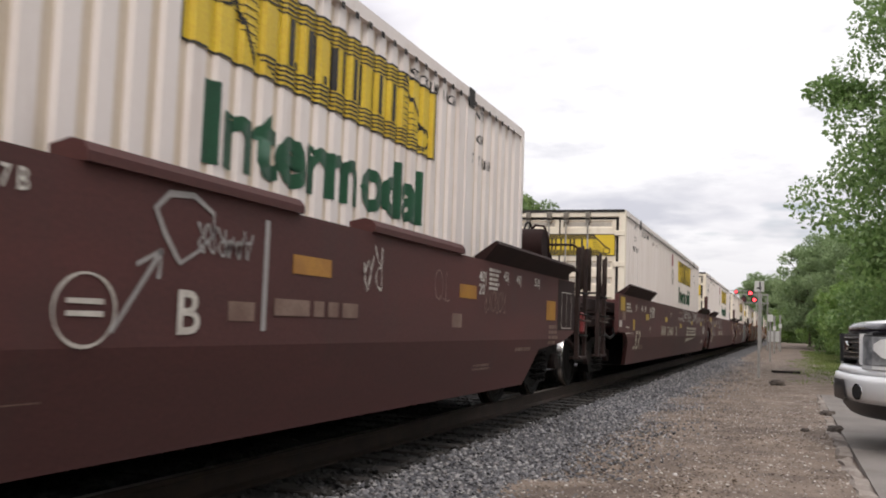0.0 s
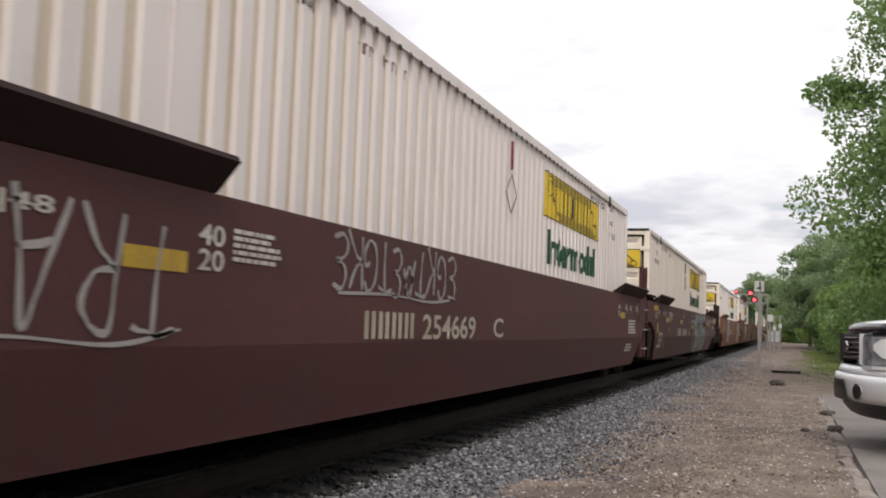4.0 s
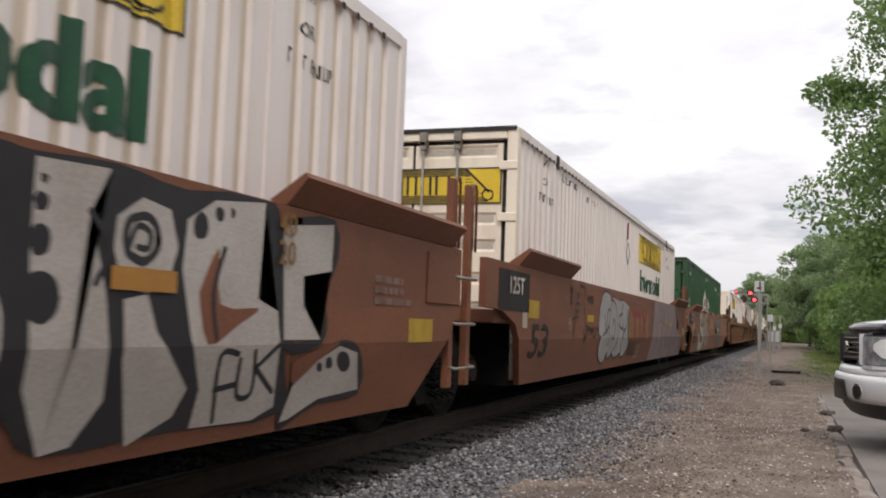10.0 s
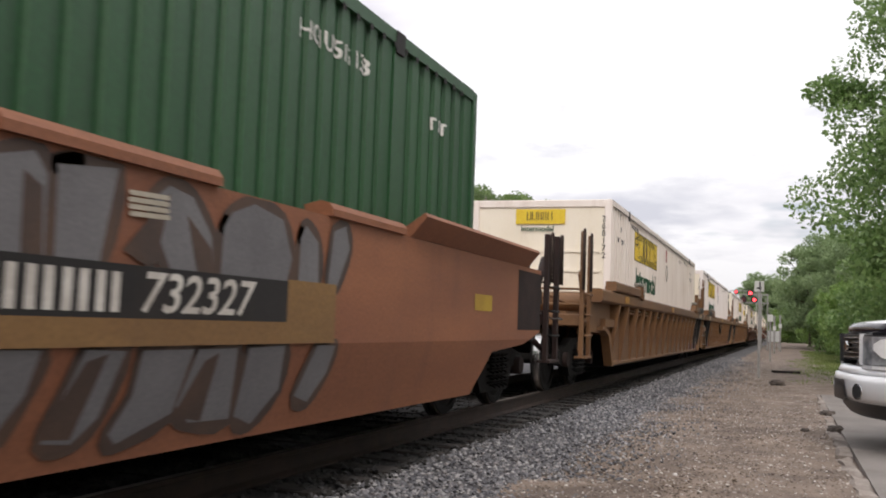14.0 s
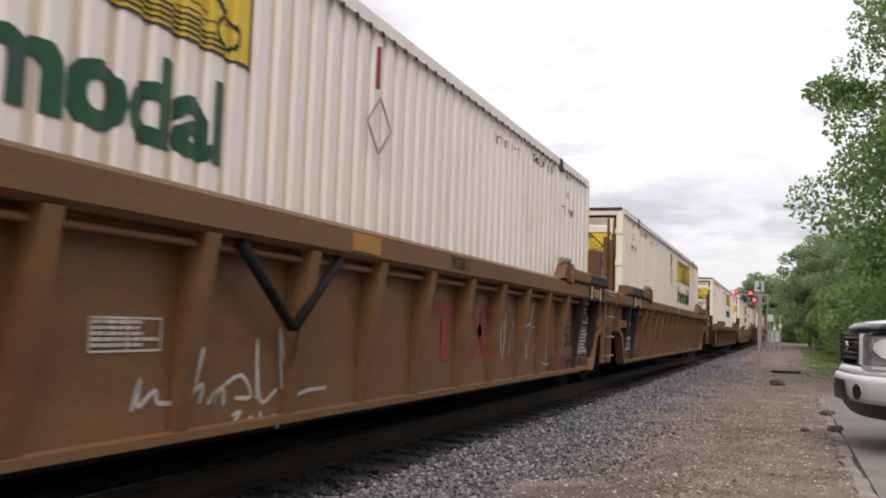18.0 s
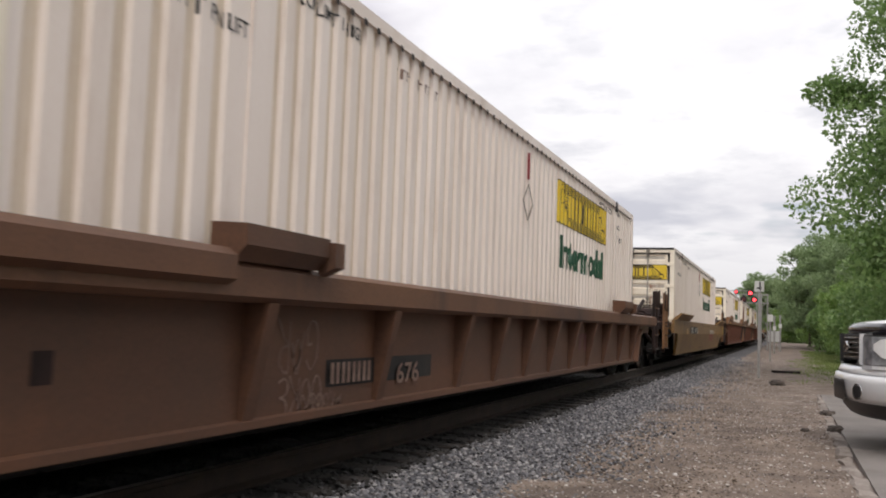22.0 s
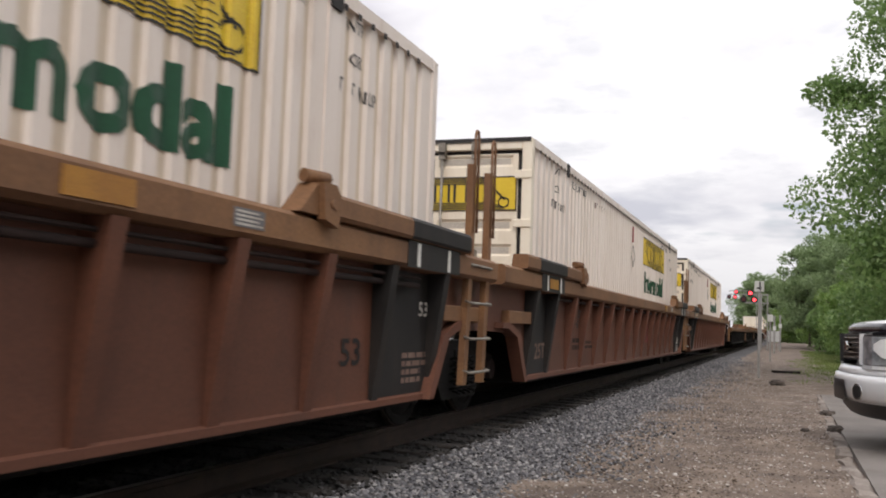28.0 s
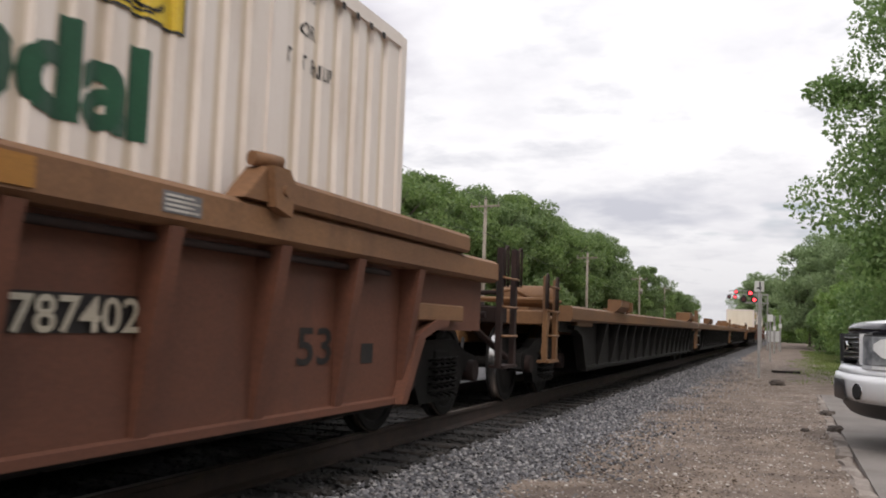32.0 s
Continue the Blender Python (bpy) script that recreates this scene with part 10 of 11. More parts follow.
spray("c6", "line", "blackpaint", 0.21, [(-2.80, 1.27), (-3.18, 1.01), (-2.97, 0.52), (-2.62, 0.53)])
spray("c6", "line", "creampaint", 0.12, [(-2.80, 1.27), (-3.18, 1.01), (-2.97, 0.52), (-2.62, 0.53)])
spray("c6", "line", "blackpaint", 0.21, [(-2.66, 1.21), (-2.86, 0.97), (-2.45, 0.78), (-1.89, 0.47)])
spray("c6", "line", "creampaint", 0.12, [(-2.66, 1.21), (-2.86, 0.97), (-2.45, 0.78), (-1.89, 0.47)])
spray("c6", "line", "scrawlpaint", 0.022, [(-6.58, 1.24), (-6.51, 1.15), (-6.43, 1.30), (-6.37, 1.05), (-6.31, 1.32), (-6.21, 0.96), (-6.16, 1.39), (-6.05, 1.18), (-6.16, 0.96)])
spray("c6", "line", "scrawlpaint", 0.022, [(-6.38, 1.41), (-6.32, 1.26), (-6.26, 1.45), (-6.13, 1.28), (-6.05, 1.44)])
spray("c6", "line", "scrawlpaint", 0.022, [(-6.52, 1.20), (-6.40, 0.95), (-6.31, 1.11), (-6.20, 0.85), (-6.11, 1.12), (-6.07, 0.96)])
spray("c6", "line", "scrawlpaint", 0.022, [(-2.41, 1.55), (-2.21, 1.03), (-2.03, 1.53), (-2.06, 1.03), (-1.69, 1.45)])
spray("c6", "fill", "creampaint", 0, [(-6.48, 0.91), (-6.35, 0.91), (-6.39, 0.75), (-6.48, 0.75)])
spray("c6", "line", "creampaint", 0.022, [(-4.31, 1.50), (-4.06, 1.51)])
spray("c6", "line", "creampaint", 0.022, [(-4.31, 1.46), (-4.05, 1.46)])
spray("c6", "line", "creampaint", 0.022, [(-4.30, 1.42), (-4.05, 1.41)])
spray("c6", "line", "creampaint", 0.022, [(-4.30, 1.38), (-4.04, 1.37)])
# grey letters behind the number band
spray("c6", "ring", "brownline", 0.09, [(1.89, 1.47), (2.03, 1.52), (2.19, 1.56), (2.26, 1.48), (2.27, 1.13), (1.92, 1.11)])
spray("c6", "ring", "brownline", 0.09, [(2.31, 1.53), (2.66, 1.57), (2.57, 1.15), (2.32, 1.15)])
spray("c6", "ring", "brownline", 0.09, [(2.90, 1.48), (3.01, 1.55), (3.19, 1.52), (3.36, 1.35), (3.39, 1.15), (3.05, 1.16), (2.92, 1.35)])
spray("c6", "ring", "brownline", 0.09, [(3.46, 1.41), (3.53, 1.49), (3.74, 1.56), (4.04, 1.51), (4.16, 1.30), (4.11, 1.17), (3.45, 1.15)])
spray("c6", "ring", "brownline", 0.09, [(4.25, 1.43), (4.31, 1.51), (4.47, 1.42), (4.49, 1.18), (4.24, 1.16)])
spray("c6", "ring", "brownline", 0.09, [(4.67, 1.51), (4.83, 1.56), (4.90, 1.42), (4.74, 1.17), (4.61, 1.17)])
spray("c6", "ring", "brownline", 0.09, [(1.95, 0.82), (2.29, 0.81), (2.26, 0.64), (2.13, 0.46)])
spray("c6", "ring", "brownline", 0.09, [(2.53, 0.81), (2.78, 0.80), (2.70, 0.52), (2.57, 0.42), (2.40, 0.44), (2.47, 0.63)])
spray("c6", "ring", "brownline", 0.09, [(2.89, 0.80), (3.27, 0.80), (3.21, 0.50), (2.85, 0.39), (2.79, 0.44), (2.89, 0.60)])
spray("c6", "ring", "brownline", 0.09, [(3.31, 0.80), (3.65, 0.80), (3.72, 0.43), (3.36, 0.44), (3.23, 0.53)])
spray("c6", "ring", "brownline", 0.09, [(3.76, 0.80), (4.13, 0.81), (4.17, 0.56), (3.95, 0.38), (3.76, 0.44)])
spray("c6", "ring", "brownline", 0.09, [(4.52, 0.81), (4.76, 0.80), (4.72, 0.63), (4.55, 0.46), (4.37, 0.51)])
spray("c6", "patch", "greypaint", 0, [(1.89, 1.47), (2.03, 1.52), (2.19, 1.56), (2.26, 1.48), (2.27, 1.13), (1.92, 1.11)])
spray("c6", "patch", "greypaint", 0, [(2.31, 1.53), (2.66, 1.57), (2.57, 1.15), (2.32, 1.15)])
spray("c6", "patch", "greypaint", 0, [(2.90, 1.48), (3.01, 1.55), (3.19, 1.52), (3.36, 1.35), (3.39, 1.15), (3.05, 1.16), (2.92, 1.35)])
spray("c6", "patch", "greypaint", 0, [(3.46, 1.41), (3.53, 1.49), (3.74, 1.56), (4.04, 1.51), (4.16, 1.30), (4.11, 1.17), (3.45, 1.15)])
spray("c6", "patch", "greypaint", 0, [(4.25, 1.43), (4.31, 1.51), (4.47, 1.42), (4.49, 1.18), (4.24, 1.16)])
spray("c6", "patch", "greypaint", 0, [(4.67, 1.51), (4.83, 1.56), (4.90, 1.42), (4.74, 1.17), (4.61, 1.17)])
spray("c6", "patch", "greypaint", 0, [(1.95, 0.82), (2.29, 0.81), (2.26, 0.64), (2.13, 0.46)])
spray("c6", "patch", "greypaint", 0, [(2.53, 0.81), (2.78, 0.80), (2.70, 0.52), (2.57, 0.42), (2.40, 0.44), (2.47, 0.63)])
spray("c6", "patch", "greypaint", 0, [(2.89, 0.80), (3.27, 0.80), (3.21, 0.50), (2.85, 0.39), (2.79, 0.44), (2.89, 0.60)])
spray("c6", "patch", "greypaint", 0, [(3.31, 0.80), (3.65, 0.80), (3.72, 0.43), (3.36, 0.44), (3.23, 0.53)])
spray("c6", "patch", "greypaint", 0, [(3.76, 0.80), (4.13, 0.81), (4.17, 0.56), (3.95, 0.38), (3.76, 0.44)])
spray("c6", "patch", "greypaint", 0, [(4.52, 0.81), (4.76, 0.80), (4.72, 0.63), (4.55, 0.46), (4.37, 0.51)])
spray("c6", "patch", "brownline", 0, [(2.15, 1.10), (2.14, 1.48), (2.24, 1.43), (2.26, 1.13)])
spray("c6", "patch", "brownline", 0, [(2.71, 1.23), (3.02, 1.52), (2.93, 1.15)])
spray("c6", "patch", "brownline", 0, [(3.25, 1.17), (3.15, 1.43), (3.36, 1.29), (3.39, 1.15)])
spray("c6", "patch", "brownline", 0, [(2.37, 0.46), (2.55, 0.76), (2.67, 0.79), (2.56, 0.44)])
spray("c6", "patch", "brownline", 0, [(3.22, 0.48), (3.38, 0.74), (3.49, 0.78), (3.46, 0.44)])
spray("c6", "line", "creampaint", 0.022, [(2.74, 1.48), (3.00, 1.49)])
spray("c6", "line", "creampaint", 0.022, [(2.74, 1.45), (3.00, 1.46)])
spray("c6", "line", "creampaint", 0.022, [(2.74, 1.42), (3.00, 1.43)])
spray("c6", "line", "creampaint", 0.022, [(2.75, 1.39), (3.01, 1.40)])
# grey stickers on the rusty chords
for name in ("c12", "c13", "c14"):
    plate = part("data_sticker", boxed(1.5405, 1.543, 4.76, 5.06, 1.425, 1.525), M["greypaint"], CARS[name], "grey data sticker on the chord")
    for i in range(4):
        part("sticker_line", boxed(1.5435, 1.5445, 4.78, 5.04 - 0.04 * (i % 2), 1.435 + 0.022 * i, 1.446 + 0.022 * i), M["marking"], plate)

# small crossed tag on a tan car
spray("c9", "line", "redpaint", 0.035, [(-1.88, 0.80), (-1.51, 1.02)])
spray("c9", "line", "bluepaint", 0.035, [(-1.88, 1.02), (-1.51, 0.80)])

# white chalk signature on a tan car
spray("c8", "line", "sprayed_white", 0.024, [(-2.55, 0.52), (-2.50, 0.66), (-2.51, 0.53), (-2.39, 0.60), (-2.36, 0.54), (-2.23, 0.53)])
spray("c8", "line", "sprayed_white", 0.024, [(-2.13, 0.44), (-2.00, 0.80), (-2.10, 0.58), (-2.00, 0.61), (-2.02, 0.52)])
spray("c8", "line", "sprayed_white", 0.024, [(-1.94, 0.51), (-1.87, 0.57), (-1.92, 0.49), (-1.82, 0.59), (-1.80, 0.50)])
spray("c8", "line", "sprayed_white", 0.024, [(-1.79, 0.60), (-1.63, 0.64), (-1.53, 0.52), (-1.68, 0.52)])
spray("c8", "line", "sprayed_white", 0.024, [(-1.47, 0.51), (-1.49, 0.84), (-1.43, 0.49), (-1.26, 0.54)])
spray("c8", "line", "sprayed_white", 0.024, [(-1.19, 0.55), (-1.24, 0.91), (-1.09, 0.53), (-0.83, 0.52), (-0.62, 0.52)])
spray("c8", "line", "sprayed_white", 0.024, [(-1.70, 0.43), (-1.63, 0.44), (-1.69, 0.38), (-1.59, 0.37)])
spray("c8", "line", "sprayed_white", 0.024, [(-1.52, 0.40), (-1.56, 0.38), (-1.49, 0.37), (-1.52, 0.40)])
spray("c8", "line", "sprayed_white", 0.024, [(-1.42, 0.42), (-1.41, 0.35)])
spray("c8", "line", "sprayed_white", 0.024, [(-1.25, 0.39), (-1.32, 0.38), (-1.24, 0.36), (-1.25, 0.39), (-1.22, 0.32)])
# white scribble on a rusty car
spray("c14", "line", "sprayed_white", 0.016, [(-4.86, 0.84), (-4.84, 1.06), (-4.77, 0.84), (-4.75, 1.08), (-4.67, 0.73), (-4.63, 1.08), (-4.58, 0.84), (-4.50, 1.08), (-4.51, 0.87), (-4.37, 1.05), (-4.41, 0.84), (-4.25, 0.87)])
spray("c14", "line", "sprayed_white", 0.016, [(-4.90, 0.82), (-4.76, 0.73), (-4.68, 0.87), (-4.61, 0.64), (-4.58, 0.84), (-4.50, 0.64), (-4.48, 0.84), (-4.31, 0.69)])
spray("c14", "line", "sprayed_white", 0.016, [(-4.89, 0.95), (-4.69, 1.01), (-4.44, 0.93), (-4.29, 1.01), (-4.23, 0.90)])
spray("c14", "line", "sprayed_white", 0.016, [(-4.81, 0.76), (-4.73, 0.95), (-4.59, 0.96), (-4.53, 0.81), (-4.39, 0.96)])
spray("c14", "line", "sprayed_white", 0.016, [(-4.75, 1.07), (-4.35, 1.08), (-4.62, 0.96), (-4.30, 0.81)])


# weld seams and rubbed dents on the mustard car
for line, w in (([(-1.77, 1.235), (-1.63, 1.19)], 0.016), ([(-2.0, 1.19), (-1.62, 1.185), (-0.90, 1.18), (-0.77, 1.135), (0.57, 1.13)], 0.012), ([(0.6, 1.16), (1.7, 1.16)], 0.010),
                ([(-1.70, 0.42), (-1.10, 0.43)], 0.022), ([(-0.66, 0.425), (-0.13, 0.435)], 0.020)):
    part("weld_seam", stuck(ribbon(bmesh.new(), line, w), "c11", 0.006), M["dirty"], CARS["c11"], "dark weld seam")


# ---- parked pickup ----
M["silver"] = mat("silver car paint", (0.74, 0.75, 0.77), (0.68, 0.69, 0.71), 0.3, 0.12, 2, 120, 0.02, coat=0.6)
M["chrome"] = mat("chromed steel", (0.68, 0.69, 0.70), (0.6, 0.61, 0.62), 0.12, 1.0, 3, 80, 0.02)
M["rubber"] = mat("tyre rubber", (0.025, 0.025, 0.025), None, 0.85, 0, 8, 60, 0.3)
M["trim"] = mat("black moulded plastic", (0.02, 0.02, 0.022), None, 0.45, 0, 6, 60, 0.1)
M["smoke"] = mat("smoked acrylic", (0.014, 0.012, 0.018), None, 0.15, 0, 4, 60, 0.0)
M["amber"] = mat("amber lens", (0.75, 0.16, 0.03), None, 0.2, 0, 5, 60, 0.02, coat=0.8)
M["lens"] = mat("clear headlamp lens", (0.50, 0.52, 0.54), (0.22, 0.23, 0.25), 0.12, 0.3, 9, 60, 0.02, coat=1.0)
M["bowl"] = mat("bright lamp reflector", (0.86, 0.87, 0.88), (0.8, 0.8, 0.8), 0.3, 0.2, 9, 60, 0.02, coat=0.5)
M["glass"] = mat("tinted car glass", (0.03, 0.035, 0.04), None, 0.05, 0, 4, 60, 0.0, coat=1.0)


def loft(sections, smooth=True):
    """Cross-sections (x, [(y, z), ...]) joined along x, closed at both ends."""
    bm = bmesh.new()
    rings = [[bm.verts.new((x, y, z)) for y, z in pts] for x, pts in sections]
    for a, b in zip(rings, rings[1:]):
        for i in range(len(a)):
            j = (i + 1) % len(a)
            bm.faces.new((a[i], a[j], b[j], b[i])).smooth = smooth
    bm.faces.new(rings[0])
    bm.faces.new(rings[-1][::-1])
    bmesh.ops.recalc_face_normals(bm, faces=bm.faces)
    return bm


def slab(half, z0, z1, r):
    """A rounded box section."""
    return [(-half, z0), (half, z0), (half, z1 - r), (half - r * 0.3, z1 - r * 0.3), (half - r, z1), (-half + r, z1), (-half + r * 0.3, z1 - r * 0.3), (-half, z1 - r)]


def swept(profile, path):
    """A profile of (depth, z) swept along a path of (x, y): the bumper and the like."""
    bm = bmesh.new()
    rows = [[bm.verts.new((x - d, y, z)) for d, z in profile] for x, y in path]
    for a, b in zip(rows, rows[1:]):
        for i in range(len(profile) - 1):
            bm.faces.new((a[i], b[i], b[i + 1], a[i + 1])).smooth = True
    bmesh.ops.recalc_face_normals(bm, faces=bm.faces)
    return bm


def pickup():
    root = tagged(new("pickup_truck"), "silver pickup truck with chrome grille, nose over the kerb", "truck")
    part("body", loft([(-0.16, slab(0.86, 0.62, 1.10, 0.08)), (-0.24, slab(0.93, 0.60, 1.14, 0.08)), (-0.40, slab(0.98, 0.55, 1.20, 0.10)), (-1.0, slab(1.0, 0.55, 1.27, 0.12)), (-1.6, slab(1.0, 0.5, 1.30, 0.12)),
                       (-3.6, slab(1.0, 0.5, 1.32, 0.12)), (-5.7, slab(1.0, 0.55, 1.34, 0.06))]), M["silver"], root)
    part("hood", loft([(-0.10, slab(0.42, 1.10, 1.235, 0.05)), (-0.17, slab(0.66, 1.12, 1.275, 0.06)), (-0.30, slab(0.80, 1.14, 1.30, 0.06)), (-0.6, slab(0.84, 1.18, 1.335, 0.06)), (-1.35, slab(0.83, 1.22, 1.36, 0.06))]), M["silver"], root)
    shield = [(-0.01 - 0.15 * (y / 0.8) ** 2, y * 1.06) for y in [-0.8 + 0.1 * i for i in range(17)]]
    shield = [(-0.52, -0.90), (-0.34, -0.87)] + shield + [(-0.34, 0.87), (-0.52, 0.90)]
    part("bug_shield", swept([(0.04, 1.135), (0.0, 1.155), (0.0, 1.22), (0.05, 1.262), (0.10, 1.262)], shield), M["smoke"], root, "dark smoked hood deflector")
    part("cab", loft([(-1.45, slab(0.86, 1.28, 1.30, 0.02)), (-2.1, slab(0.74, 1.28, 1.86, 0.10)), (-3.2, slab(0.74, 1.28, 1.90, 0.10)), (-3.75, slab(0.80, 1.28, 1.80, 0.10)), (-3.85, slab(0.86, 1.28, 1.32, 0.02))]),
         M["silver"], root)
    part("windscreen", loft([(-1.50, slab(0.80, 1.30, 1.335, 0.01)), (-1.56, slab(0.80, 1.30, 1.40, 0.03)), (-2.02, slab(0.70, 1.30, 1.82, 0.06)), (-2.06, slab(0.66, 1.30, 1.80, 0.06))]), M["glass"], root)
    curve = [(-0.015 - 0.30 * abs(y / 1.0) ** 3.2, y) for y in [-1.0 + 0.1 * i for i in range(21)]]
    bump = part("bumper", swept([(0.16, 0.855), (0.03, 0.85), (0.0, 0.80), (0.0, 0.775)], curve), M["silver"], root, "silver upper bumper cover")
    part("bumper_bar", swept([(0.10, 0.773), (-0.03, 0.765), (-0.045, 0.69), (-0.03, 0.54), (0.03, 0.49), (0.12, 0.48)], curve), M["silver"], bump, "silver bumper bar")
    part("valance", swept([(0.02, 0.485), (0.03, 0.42), (0.10, 0.34), (0.25, 0.32)], [(x * 0.9 - 0.02, y * 0.94) for x, y in curve]), M["trim"], bump)
    part("plate_recess", swept([(-0.047, 0.70), (-0.052, 0.69), (-0.050, 0.49), (0.02, 0.48)], [p for p in curve if abs(p[1]) < 0.33]), M["trim"], bump)
    for s in (-1, 1):
        cx = -0.015 - 0.30 * 0.62 ** 3.2
        n = Vector((1.0, s * 0.42, 0)).normalized()
        c = Vector((cx + 0.035, s * 0.62, 0.60))
        ring = part("fog_ring", rod(bmesh.new(), c - n * 0.03, c + n * 0.012, 0.082, 24), M["chrome"], bump, "chrome fog lamp ring")
        part("fog_lamp", rod(bmesh.new(), c, c + n * 0.016, 0.066, 22), M["trim"], ring)
    part("grille", loft([(-0.12, slab(0.54, 0.86, 1.15, 0.05)), (-0.005, slab(0.52, 0.88, 1.14, 0.06))]), M["trim"], root, "black grille opening")
    for z in (0.905, 0.955, 1.005, 1.055, 1.105):
        part("grille_bar", swept([(0.03, z - 0.010), (-0.020, z - 0.008), (-0.028, z), (-0.020, z + 0.006), (0.03, z + 0.008)], [(0.02 - 0.07 * (y / 0.5) ** 2, y) for y in [-0.52 + 0.104 * i for i in range(11)]]), M["smoke"], root,
             "dark grille bar")
        part("grille_edge", swept([(-0.0285, z - 0.001), (-0.030, z + 0.002), (-0.0285, z + 0.005)], [(0.02 - 0.07 * (y / 0.5) ** 2, y) for y in [-0.52 + 0.104 * i for i in range(11)]]), M["chrome"], root, "thin bright edge of a grille bar")
    for s in (-1, 1):
        part("grille_surround", loft([(x, [(s * (0.515 - q), 0.84), (s * (0.575 + q), 0.84), (s * (0.59 + q), 1.15), (s * (0.53 - q), 1.15)]) for x, q in ((-0.12, 0.0), (-0.01, 0.0), (0.018, -0.012))], False), M["silver" if s > 0 else "trim"], root, "upright beside the grille")
        part("lamp_bezel", loft([(x, [(s * 0.54, 0.82), (s * k, 0.82), (s * k, 1.145), (s * 0.54, 1.145)]) for x, k in ((-0.02, 0.60), (-0.06, 0.79), (-0.20, 0.925), (-0.44, 0.99))], False), M["trim"], root)
        head = part("headlamp", loft([(x, [(s * 0.56, 0.845), (s * k, 0.845), (s * k, 1.125), (s * 0.56, 1.125)]) for x, k in ((-0.008, 0.62), (-0.05, 0.81), (-0.19, 0.94), (-0.31, 0.985))], False),
                     M["lens"], root, "clear wraparound headlamp")
        part("reflector_bowl", loft([(x, [(s * 0.6, lo), (s * k, lo), (s * k, hi), (s * 0.6, hi)]) for x, k, lo, hi in ((-0.06, 0.845, 0.99, 1.05), (-0.12, 0.905, 0.92, 1.10), (-0.20, 0.958, 0.90, 1.11), (-0.26, 0.982, 0.96, 1.06))], False), M["bowl"], head, "bright reflector behind the lens")
        part("turn_lamp", loft([(x, [(s * 0.8, 0.86), (s * k, 0.86), (s * k, 1.12), (s * 0.8, 1.12)]) for x, k in ((-0.285, 0.985), (-0.33, 1.002), (-0.42, 1.012))], False), M["amber"], head, "amber corner lens")
        part("lamp_trim", loft([(x, [(s * 0.56, 0.80), (s * k, 0.80), (s * k, 0.835), (s * 0.56, 0.835)]) for x, k in ((0.0, 0.62), (-0.05, 0.82), (-0.19, 0.95), (-0.44, 1.0))], False), M["silver"], root)
        for x in (-1.05, -4.65):
            wheel = part("wheel", rod(bmesh.new(), (x, s * 0.74, 0.40), (x, s * 1.0, 0.40), 0.40, 32), M["rubber"], root)
            part("rim", rod(bmesh.new(), (x, s * 0.98, 0.40), (x, s * 1.008, 0.40), 0.24, 24), M["chrome"], wheel)
        part("mirror", boxed(-2.0, -1.85, s * 1.0 if s > 0 else -1.22, 1.22 if s > 0 else -1.0, 1.33, 1.52, 0.03), M["trim"], root)
    part("badge", rod(bmesh.new(), (0.0, 0, 1.02), (0.055, 0, 1.02), 0.05, 20), M["chrome"], root, "plain oval badge")
    for ob in root.children:
        if ob.name.split(".")[0] not in ("bumper", "wheel"):
            ob.location = (-0.09, 0, 0.035)
    root.matrix_local = pose(0.585, 11.2, -0.205, 0, 0, 186.5) @ Matrix.Scale(1.02, 4)
    return root


pickup()

# ---- house beyond the pole line ----
M["siding"] = mat("white painted siding", (0.70, 0.70, 0.68), (0.6, 0.6, 0.58), 0.6, 0, 2, 40, 0.1)
M["shingle"] = mat("dark grey roof shingles", (0.07, 0.072, 0.078), (0.045, 0.046, 0.05), 0.9, 0, 3, 30, 0.5)
house = tagged(new("house"), "white gabled house with a dark shingle roof", "house")
part("wall", prism(bmesh.new(), [(-3.5, -0.3), (3.5, -0.3), (3.5, 3.0), (0, 5.6), (-3.5, 3.0)], 1, -5.0, 5.0), M["siding"], house)
for s in (-1, 1):
    part("roof", prism(bmesh.new(), [(s * 3.9, 2.75), (0, 5.65), (0, 5.85), (s * 3.9, 2.95)], 1, -5.3, 5.3), M["shingle"], house, "sloping dark shingle roof")
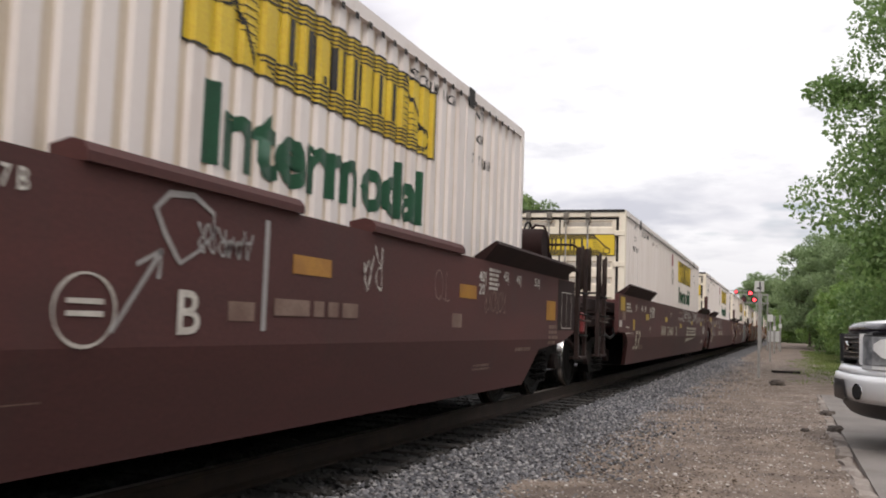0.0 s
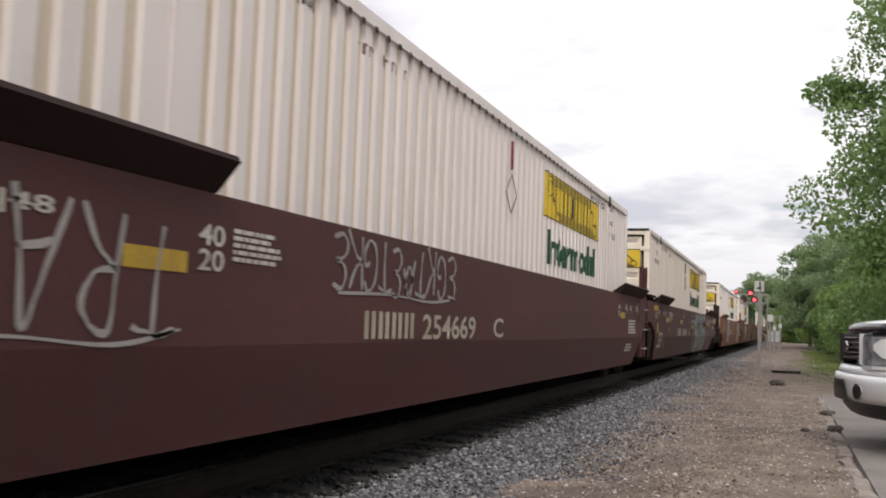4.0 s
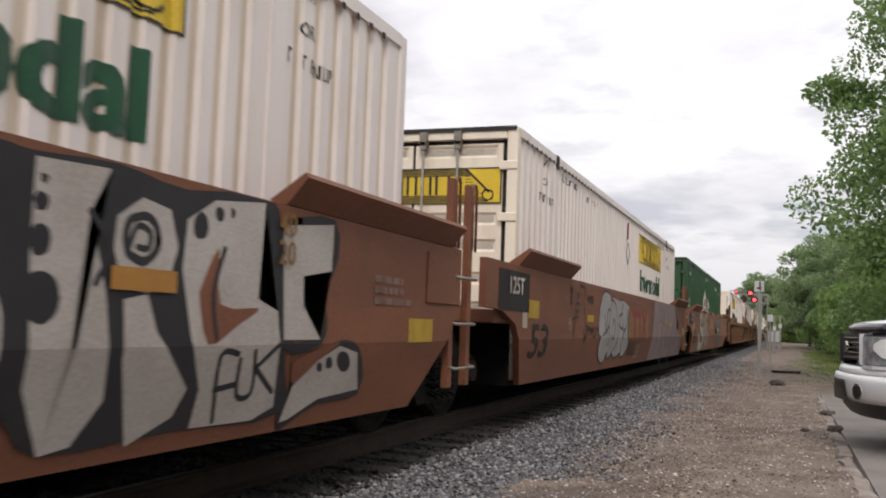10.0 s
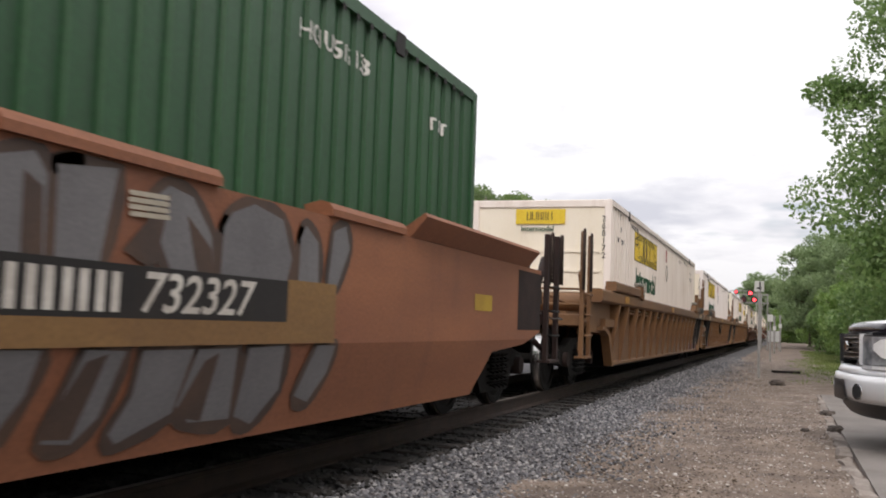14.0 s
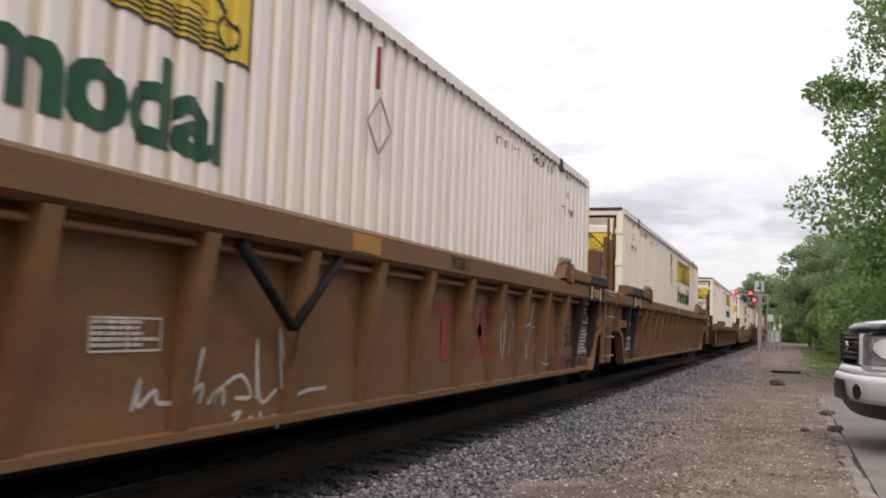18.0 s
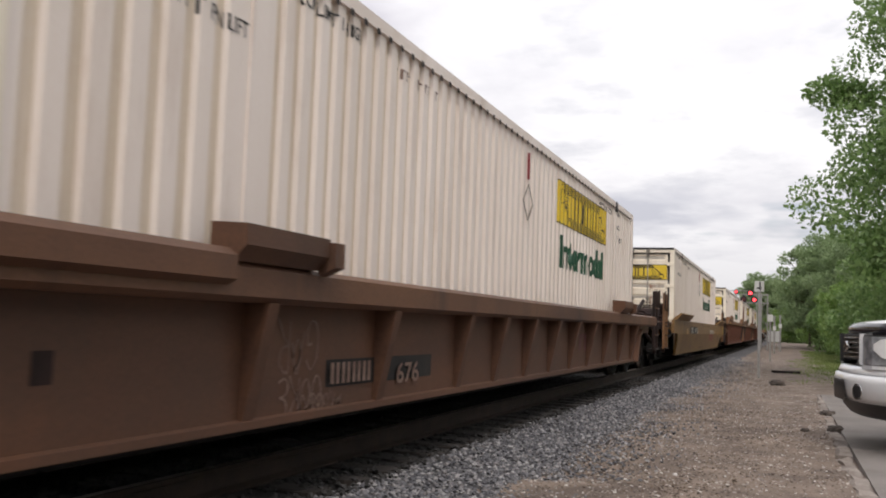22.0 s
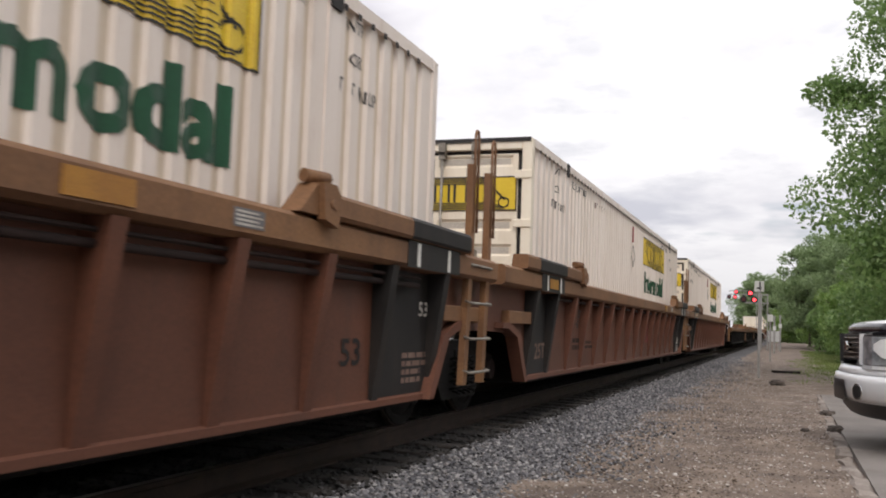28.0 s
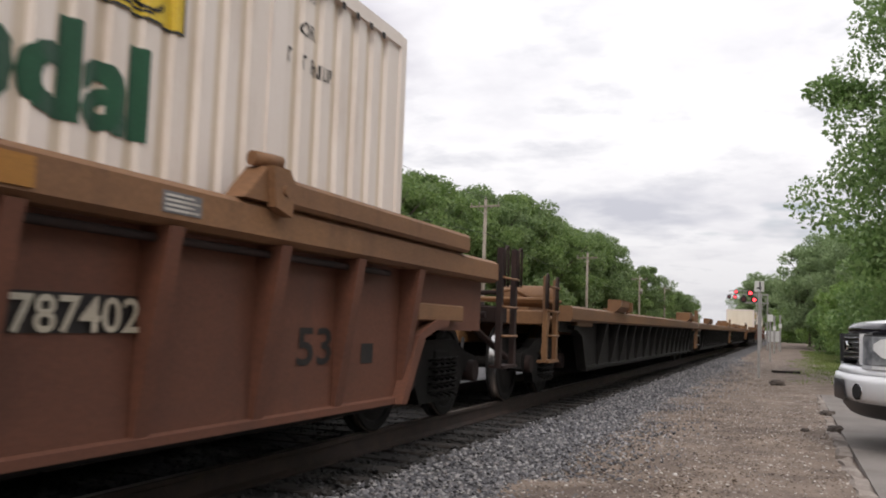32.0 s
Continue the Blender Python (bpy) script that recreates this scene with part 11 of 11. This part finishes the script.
for x in (-1.6, 1.6):
    win = part("window", boxed(x - 0.5, x + 0.5, -5.04, -5.003, 1.0, 2.3), M["glass"], house)
    part("frame", boxed(x - 0.56, x + 0.56, -5.06, -5.045, 0.92, 1.0), M["siding"], win)
house.matrix_local = pose(-39.0, 45.8, -0.25, 0, 0, 40) @ Matrix.Scale(1.12, 4)


# ---- timber ties, the near ones singly ----
def tie_mesh(seed):
    rnd = random.Random(seed)
    bm = boxed(-1.30, 1.30, -0.115, 0.115, -0.36, -0.183, 0.008)
    for v in bm.verts:
        v.co += Vector((rnd.uniform(-0.02, 0.02), rnd.uniform(-0.008, 0.008), rnd.uniform(-0.006, 0.004)))
    me = bpy.data.meshes.new("tie")
    bm.to_mesh(me)
    bm.free()
    me.materials.append(M["tie"])
    return me


TIES = [tie_mesh(i) for i in range(5)]
for i in range(280):
    d = -4.0 + i * 0.54
    ob = part("tie", TIES[i % 5], None, track)
    ob.matrix_local = on_track(d) @ pose(random.Random(i).uniform(-0.05, 0.05), 0, 0, 0, 0, random.Random(i + 900).uniform(-1.2, 1.2))
far_ties = bmesh.new()
for i in range(480):
    d = 147.2 + i * 0.54 if i < 380 else -4.54 - (i - 380) * 0.54
    m = on_track(d)
    n0 = len(far_ties.verts)
    box(far_ties, -1.30, 1.30, -0.115, 0.115, -0.36, -0.172)
    far_ties.verts.ensure_lookup_table()
    for v in far_ties.verts[n0:]:
        v.co = m @ v.co
tagged(part("distant_ties", far_ties, M["tie"], track), kind="stuff")


# ---- what moves ----
def motions():
    for ob, d, z, turn in MOVING:
        walk(ob, [(float(t), on_track(d - run(t)) @ pose(0, 0, z, 0, 0, turn)) for t in range(0, 33)])
    place = {ob: d for ob, d, z, turn in MOVING}
    for car, axle, y in SPINNING:
        d = place[car] + y
        times = [k / 15 for k in range(0, 481) if -3.0 < d - run(k / 15) < 26.0]
        times = sorted(set([0.0] + times + [32.0]))
        roll = lambda t: math.degrees((min(max(d - run(t), -3.0), 26.0) - 26.0) / -AXLE_R)
        first, last = roll(times[1]), roll(times[-2])
        rows = [(t, pose(0, y, AXLE_R, min(max(roll(t), first), last))) for t in times]
        walk(axle, rows)


motions()
